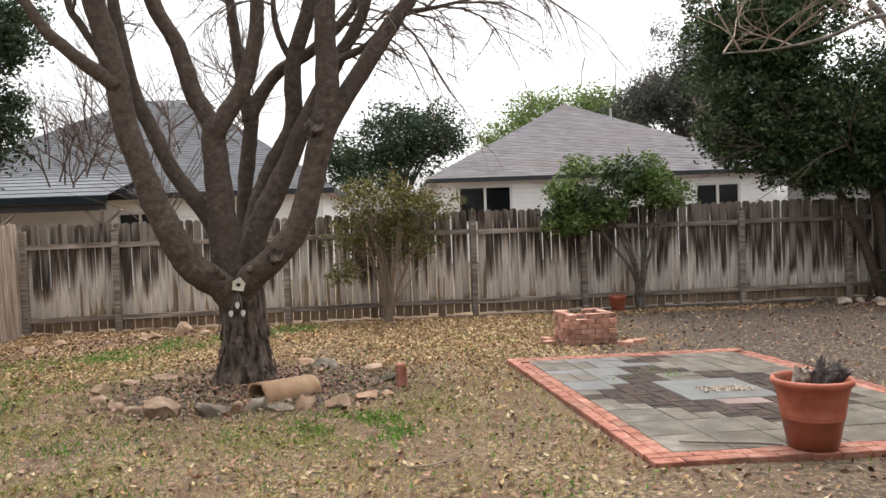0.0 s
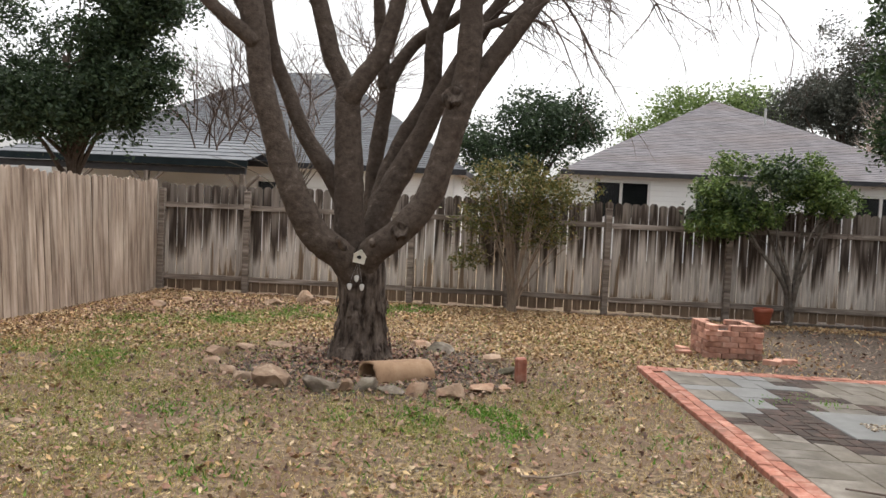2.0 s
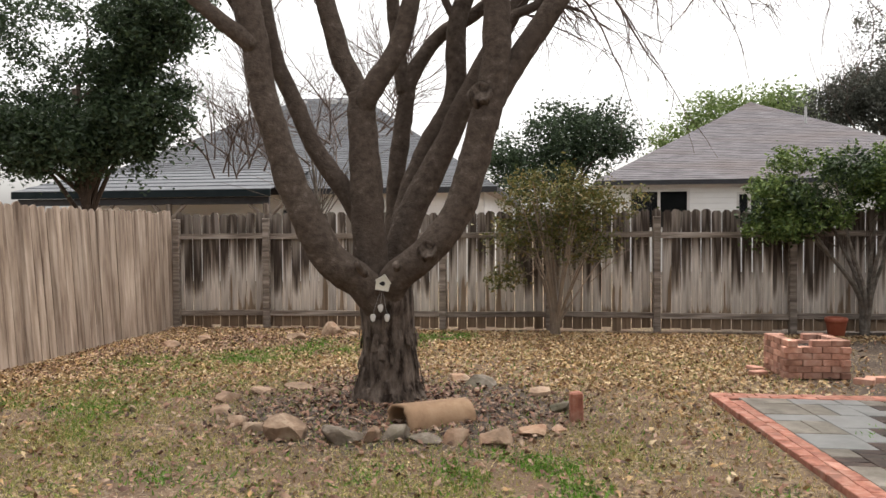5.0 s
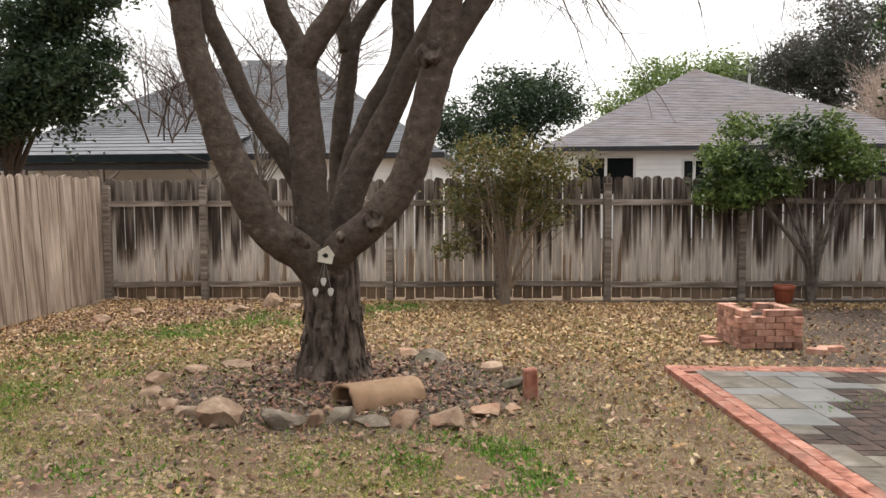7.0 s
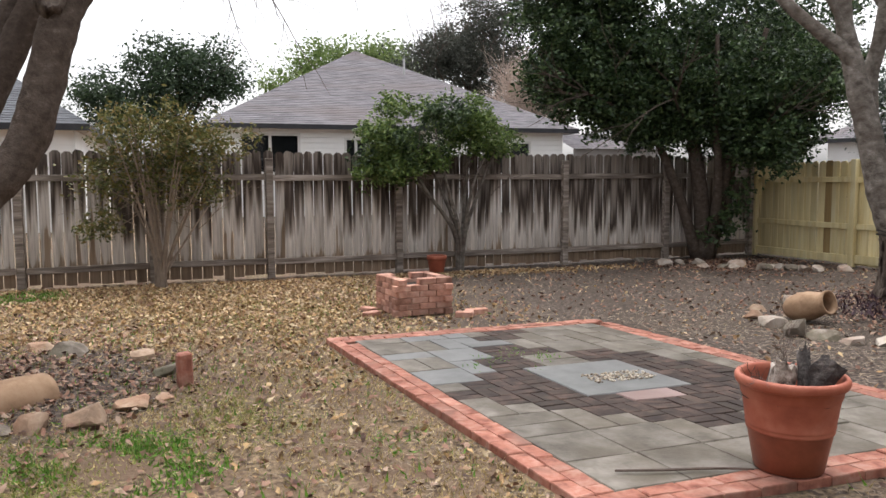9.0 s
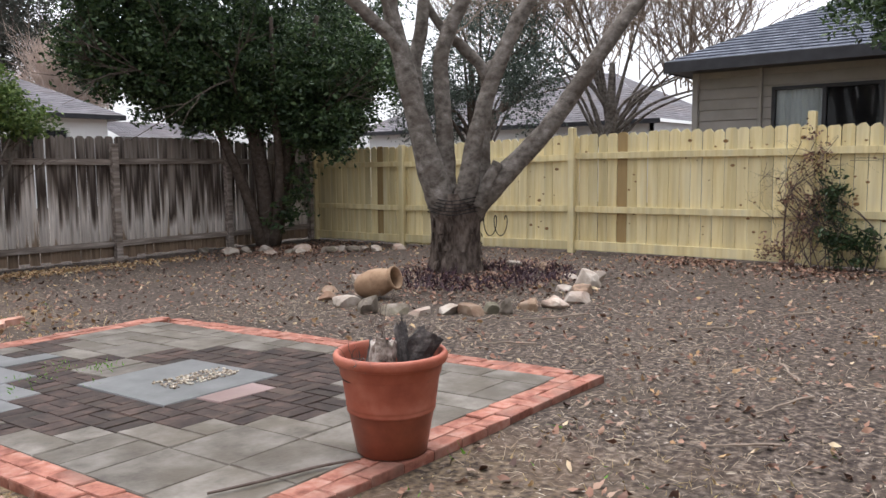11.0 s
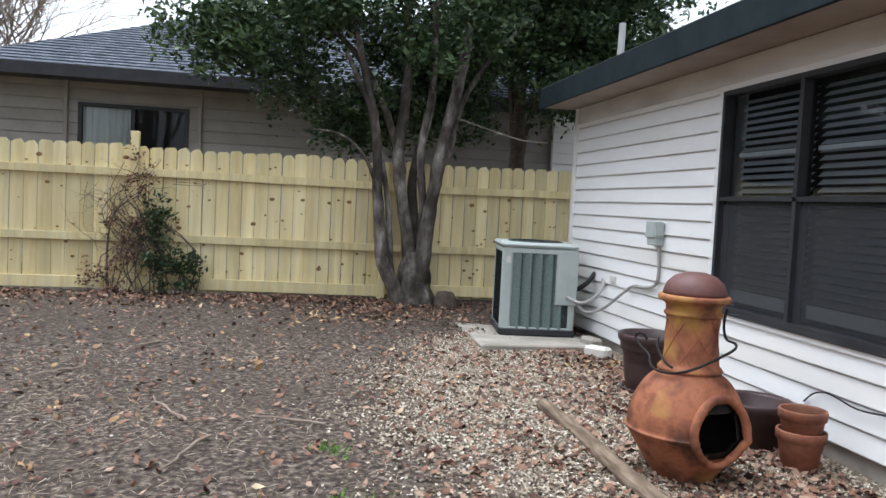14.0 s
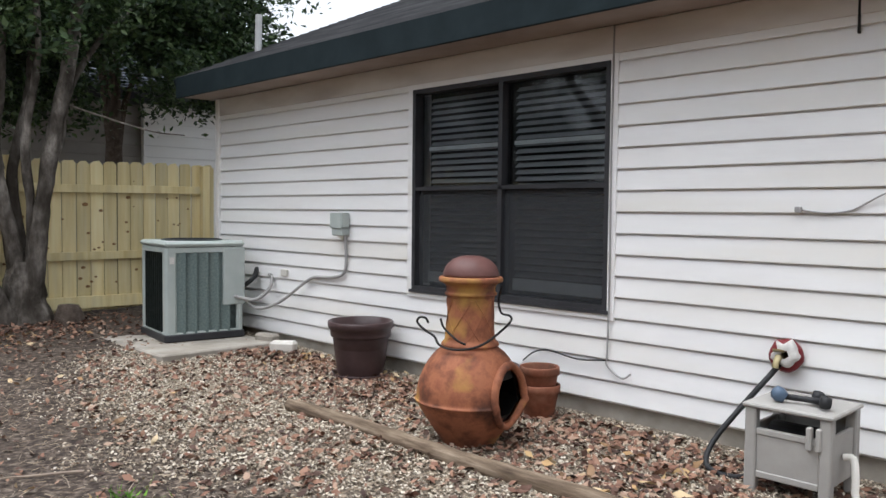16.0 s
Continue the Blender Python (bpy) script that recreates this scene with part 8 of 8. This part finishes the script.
scattered("leaf", BLADE_V, BLADE_F, pp, prng.uniform(0.07, 0.17, 900), 0.5, PURPLE, plants, prng)


# ---- litter, grass and gravel ----
def strew(name, n, area, ok, shape, faces, size, tilt, mat, label, category, seed, lift=0.01, squash=None):
    """Small loose stuff over the ground where ok(x, y, chance) says so."""
    rng = np.random.default_rng(seed)
    x0, x1, y0, y1 = area
    pts = []
    xs, ys, cs = rng.uniform(x0, x1, n), rng.uniform(y0, y1, n), rng.random(n)
    for x, y, c in zip(xs, ys, cs):
        if ok(x, y, c):
            pts.append((x, y, gz(x, y) + lift * (0.5 + rng.random())))
    s = rng.uniform(size[0], size[1], len(pts))
    s3 = np.stack([s, s * rng.uniform(0.6, 1.0, len(s)), s * (squash or 1.0)], 1)
    return tagged(scattered(name, shape, faces, pts, s3, tilt, mat, None, rng), label, category, kind="stuff")


def patchy(x, y, k, s=0.0):
    return noise.noise(Vector((x * k, y * k, s)))


def near(x, y, spots):
    return max((s[3] if len(s) > 3 else 1.0) * math.exp(-((x - s[0]) ** 2 + (y - s[1]) ** 2) / (s[2] * s[2])) for s in spots)


GREEN_SPOTS = [(-2.3, 3.45, 0.42), (-2.05, 3.1, 0.3), (-5.0, 8.4, 0.6), (-5.6, 7.6, 0.5), (-4.2, 9.0, 0.6), (-3.6, 9.6, 0.5), (-6.5, 6.9, 0.7, 0.6), (-5.4, 5.6, 0.5, 0.4), (-5.9, 4.6, 0.5, 0.45), (-4.3, 2.9, 0.5, 0.35), (-3.1, 3.2, 0.3, 0.35), (-0.9, 3.15, 0.25, 0.4), (-6.4, 5.9, 0.6, 0.4), (-6.8, 4.6, 0.7, 0.35), (-3.6, 1.9, 0.4, 0.3), (-2.4, 1.2, 0.3, 0.3),
               (2.2, 0.6, 0.16, 0.4), (2.7, 0.15, 0.15, 0.4), (1.4, 0.5, 0.2, 0.4), (4.0, 1.5, 0.12, 0.4), (2.0, 0.1, 0.15, 0.4), (-5.4, 4.0, 0.4, 0.3), (-1.0, 1.6, 0.3, 0.3)]


def lawn(x, y):
    """How much a place belongs to the dry lawn rather than the bare soil."""
    return step(1.9, -0.7, x + 0.9 * patchy(x, y, 0.7, 4))


def leaf_ok(x, y, c):
    if in_patio(x, y) or in_gravel(x, y) or y > 10.2:
        return False
    far = step(4.2, 8.0, y) * lawn(x, y) * (0.75 + 0.6 * patchy(x, y, 0.6, 17))
    edge = step(9.3, 10.1, y) * 0.7 * step(6, 2, x) + step(-6.2, -7.5, x) * 0.8
    bed = -0.7 * near(x, y, [(-3.4, 5.15, 1.3), (-6.4, 9.1, 0.9), (-7.3, 7.8, 0.8)])
    return c < (0.045 * lawn(x, y) + 0.75 * far + edge + bed + 0.006) * (1 - 0.9 * min(1, 1.3 * near(x, y, GREEN_SPOTS))) * (0.75 + 0.6 * patchy(x, y, 1.2, 7))


strew("fallen_leaves", 300000, (-7.9, 8, 0.3, 10.3), leaf_ok, DRY_V, DRY_F, (0.025, 0.075), 0.7, LITTER, "dry tan and orange fallen leaves", "leaves", 101, 0.014)
strew("leaf_mulch", 170000, (-7.9, 8.1, -2.3, 10.4), lambda x, y, c: not in_patio(x, y) and c < 0.055 + (0.24 if in_gravel(x, y) else 0.0) + 0.035 * lawn(x, y) + 0.8 * near(x, y, [(-3.4, 5.2, 1.2), (5.6, 5.2, 1.0), (6.6, 9.7, 0.9), (-7.2, 8.8, 1.2), (7.7, -0.6, 0.9), (5.0, -2.2, 0.5), (3.4, -2.1, 0.6), (2.2, -1.9, 0.6), (1.2, -1.7, 0.6), (7.9, 2.1, 0.6), (1.6, -2.15, 0.5), (2.3, -2.2, 0.6), (3.0, -2.1, 0.5), (4.4, -2.2, 0.5), (0.9, -2.1, 0.5), (5.0, -2.2, 0.5), (7.9, 0.6, 0.6), (7.9, 3.5, 0.5), (-7.4, 6.5, 0.7), (-5.5, 9.9, 0.7), (-6.2, 9.2, 1.0), (-5.4, 9.5, 0.6), (-7.3, 7.6, 0.9)]),
      DRY_V, DRY_F, (0.03, 0.08), 0.4, LITTER_DARK, "damp brown leaf mulch", "leaves", 102, 0.014)
strew("leaf_drift", 5200, (0.3, 8.1, -2.4, 6), lambda x, y, c: not in_patio(x, y) and c < 0.012 + 0.8 * near(x, y, [(4.75, 0.7, 0.16), (3.3, -0.2, 0.12), (5.3, -0.1, 0.2), (6.9, -0.5, 0.3), (4.7, -2.2, 0.3), (3.5, -2.2, 0.25), (2.9, -1.8, 0.25), (1.6, -1.5, 0.35), (1.0, -1.4, 0.3), (6.6, 0.2, 0.3)]),
      DRY_V, DRY_F, (0.05, 0.1), 0.45, LITTER, "small drifts of orange-brown leaves", "leaves", 103, 0.02)
strew("dry_grass", 240000, (-7.8, 2.2, -1, 9.8), lambda x, y, c: not in_patio(x, y) and c < (0.75 * lawn(x, y)) * (0.6 + 0.8 * patchy(x, y, 0.9, 11)) * (1 - 0.75 * near(x, y, [(-3.4, 5.2, 1.35)])) * (1 - 0.8 * near(x, y, GREEN_SPOTS)),
      BLADE_V, BLADE_F, (0.025, 0.07), 0.75, DRY_GRASS, "short dry straw-coloured grass", "grass", 104, 0.0)
strew("faded_grass", 260000, (-7.8, 0.5, 0.2, 9.5), lambda x, y, c: not in_patio(x, y) and c < 1.5 * near(x, y, [(-6.2, 5.2, 1.5), (-5.8, 3.5, 1.3), (-4.6, 2.4, 1.0), (-5.2, 6.6, 1.2), (-5.0, 8.0, 1.0, 0.8), (-4.2, 3.0, 0.7, 0.8), (-6.4, 7.2, 1.0), (-2.7, 3.2, 0.8, 0.8), (-1.5, 4.0, 0.6, 0.5), (-0.9, 7.4, 0.9, 0.7), (-1.9, 1.5, 0.7, 0.5)]) * (0.35 + 1.3 * patchy(x, y, 1.5, 51)),
      BLADE_V, BLADE_F, (0.025, 0.07), 0.7, FADED_GRASS, "faded yellow-green winter grass", "grass", 110, 0.0)
strew("green_grass", 520000, (-7.8, 5, -0.3, 10.1), lambda x, y, c: c < 0.95 and not in_patio(x, y) and c < 1.1 * max(0, near(x, y, GREEN_SPOTS) - 0.1) * (0.6 + 1.6 * patchy(x, y, 2.4, 2)) + 0.02 * lawn(x, y),
      BLADE_V, BLADE_F, (0.035, 0.09), 0.55, GRASS, "patches of fresh green grass", "grass", 105, 0.0)
strew("straw_litter", 380000, (-6.5, 8.1, -1.4, 9.8), lambda x, y, c: not in_patio(x, y) and c < (0.5 - 0.22 * lawn(x, y)) * (1 - 0.7 * step(5, 8, y) * lawn(x, y)) * (1 - 0.75 * step(4.5, 7, y) * step(-0.5, 1.5, x)) * (1 - 0.75 * step(4.2, 6.4, x)) * (0.55 + 0.9 * patchy(x, y, 0.8, 21)),
      STICK_V, STICK_F, (0.012, 0.062), 0.3, STRAW, "thin straw and twig bits on bare soil", "litter", 106, 0.012)
strew("wood_chips", 36000, (-4, 8.1, -1.5, 9.5), lambda x, y, c: not in_patio(x, y) and c < 0.35 * (1 - 0.6 * lawn(x, y)) * (1 - 0.8 * step(4.5, 7, y)) * (1 - 0.7 * step(4.5, 6.6, x)) * (0.6 + 0.8 * patchy(x, y, 1.1, 31)),
      PEBBLE_V, PEBBLE_F[:4], (0.004, 0.014), 0.4, CHIP, "pale chips and bark crumbs on bare soil", "litter", 107, 0.004, 0.5)
strew("gravel", 150000, (-1.2, 6.6, -2.42, 0.7), lambda x, y, c: c < step(-0.8, 0.5, x) * step(0.25, -0.75, y + 0.42 * max(0, x - 4.3) + 0.45 * patchy(x, y, 1.4, 9)) * step(6.3, 5.7, x) * (0.75 + 0.5 * patchy(x, y, 1.7, 41)),
      PEBBLE_V, PEBBLE_F[:4], (0.005, 0.0145), 0.5, GRAVEL, "cream and grey crushed gravel along the house", "gravel", 108, 0.008, 0.8)
strew("patio_weed", 26000, (-0.6, 2.5, 1.9, 5.8), lambda x, y, c: c < 0.9 * max(0, near(x, y, [(0.35, 4.6, 0.12), (0.6, 4.75, 0.1), (0.15, 4.4, 0.09), (0.72, 4.5, 0.12), (0.5, 4.2, 0.06)]) - 0.1),
      BLADE_V, BLADE_F, (0.025, 0.06), 0.8, GRASS, "green weeds between the patio pavers", "weeds", 109, 0.045)

twig_rng = random.Random(23)
for i, (x, y, a, length) in enumerate([(3.95, 3.2, 2.6, 0.7), (4.35, 1.96, 2.4, 0.45), (3.0, 2.9, 2.2, 0.35), (3.4, 1.1, 0.5, 0.6), (2.6, 0.9, 2.9, 0.5), (4.6, 2.9, 1.0, 0.6), (5.2, 1.6, 2.7, 0.5), (-3.6, 4.5, 2.3, 0.5), (-1.6, 2.2, 0.4, 0.5), (3.2, 0.4, 1.2, 0.4), (6.0, 3.0, 0.6, 0.8), (1.9, 0.9, 2.2, 0.4)]):
    tw = thing("fallen_twig", (x, y, gz(x, y)), "thin bare fallen twig on the ground", "twig", "fallen twigs")
    line = [(x + (t - 0.5) * length * math.cos(a) + twig_rng.gauss(0, 0.015), y + (t - 0.5) * length * math.sin(a) + twig_rng.gauss(0, 0.015), gz(x, y) + 0.022 + twig_rng.uniform(0, 0.012), 0.008 * (1.1 - 0.6 * t)) for t in np.linspace(0, 1, 6)]
    solid("wood", *tube(smooth_line(line, 3), 6), TWIG_PALE, tw)
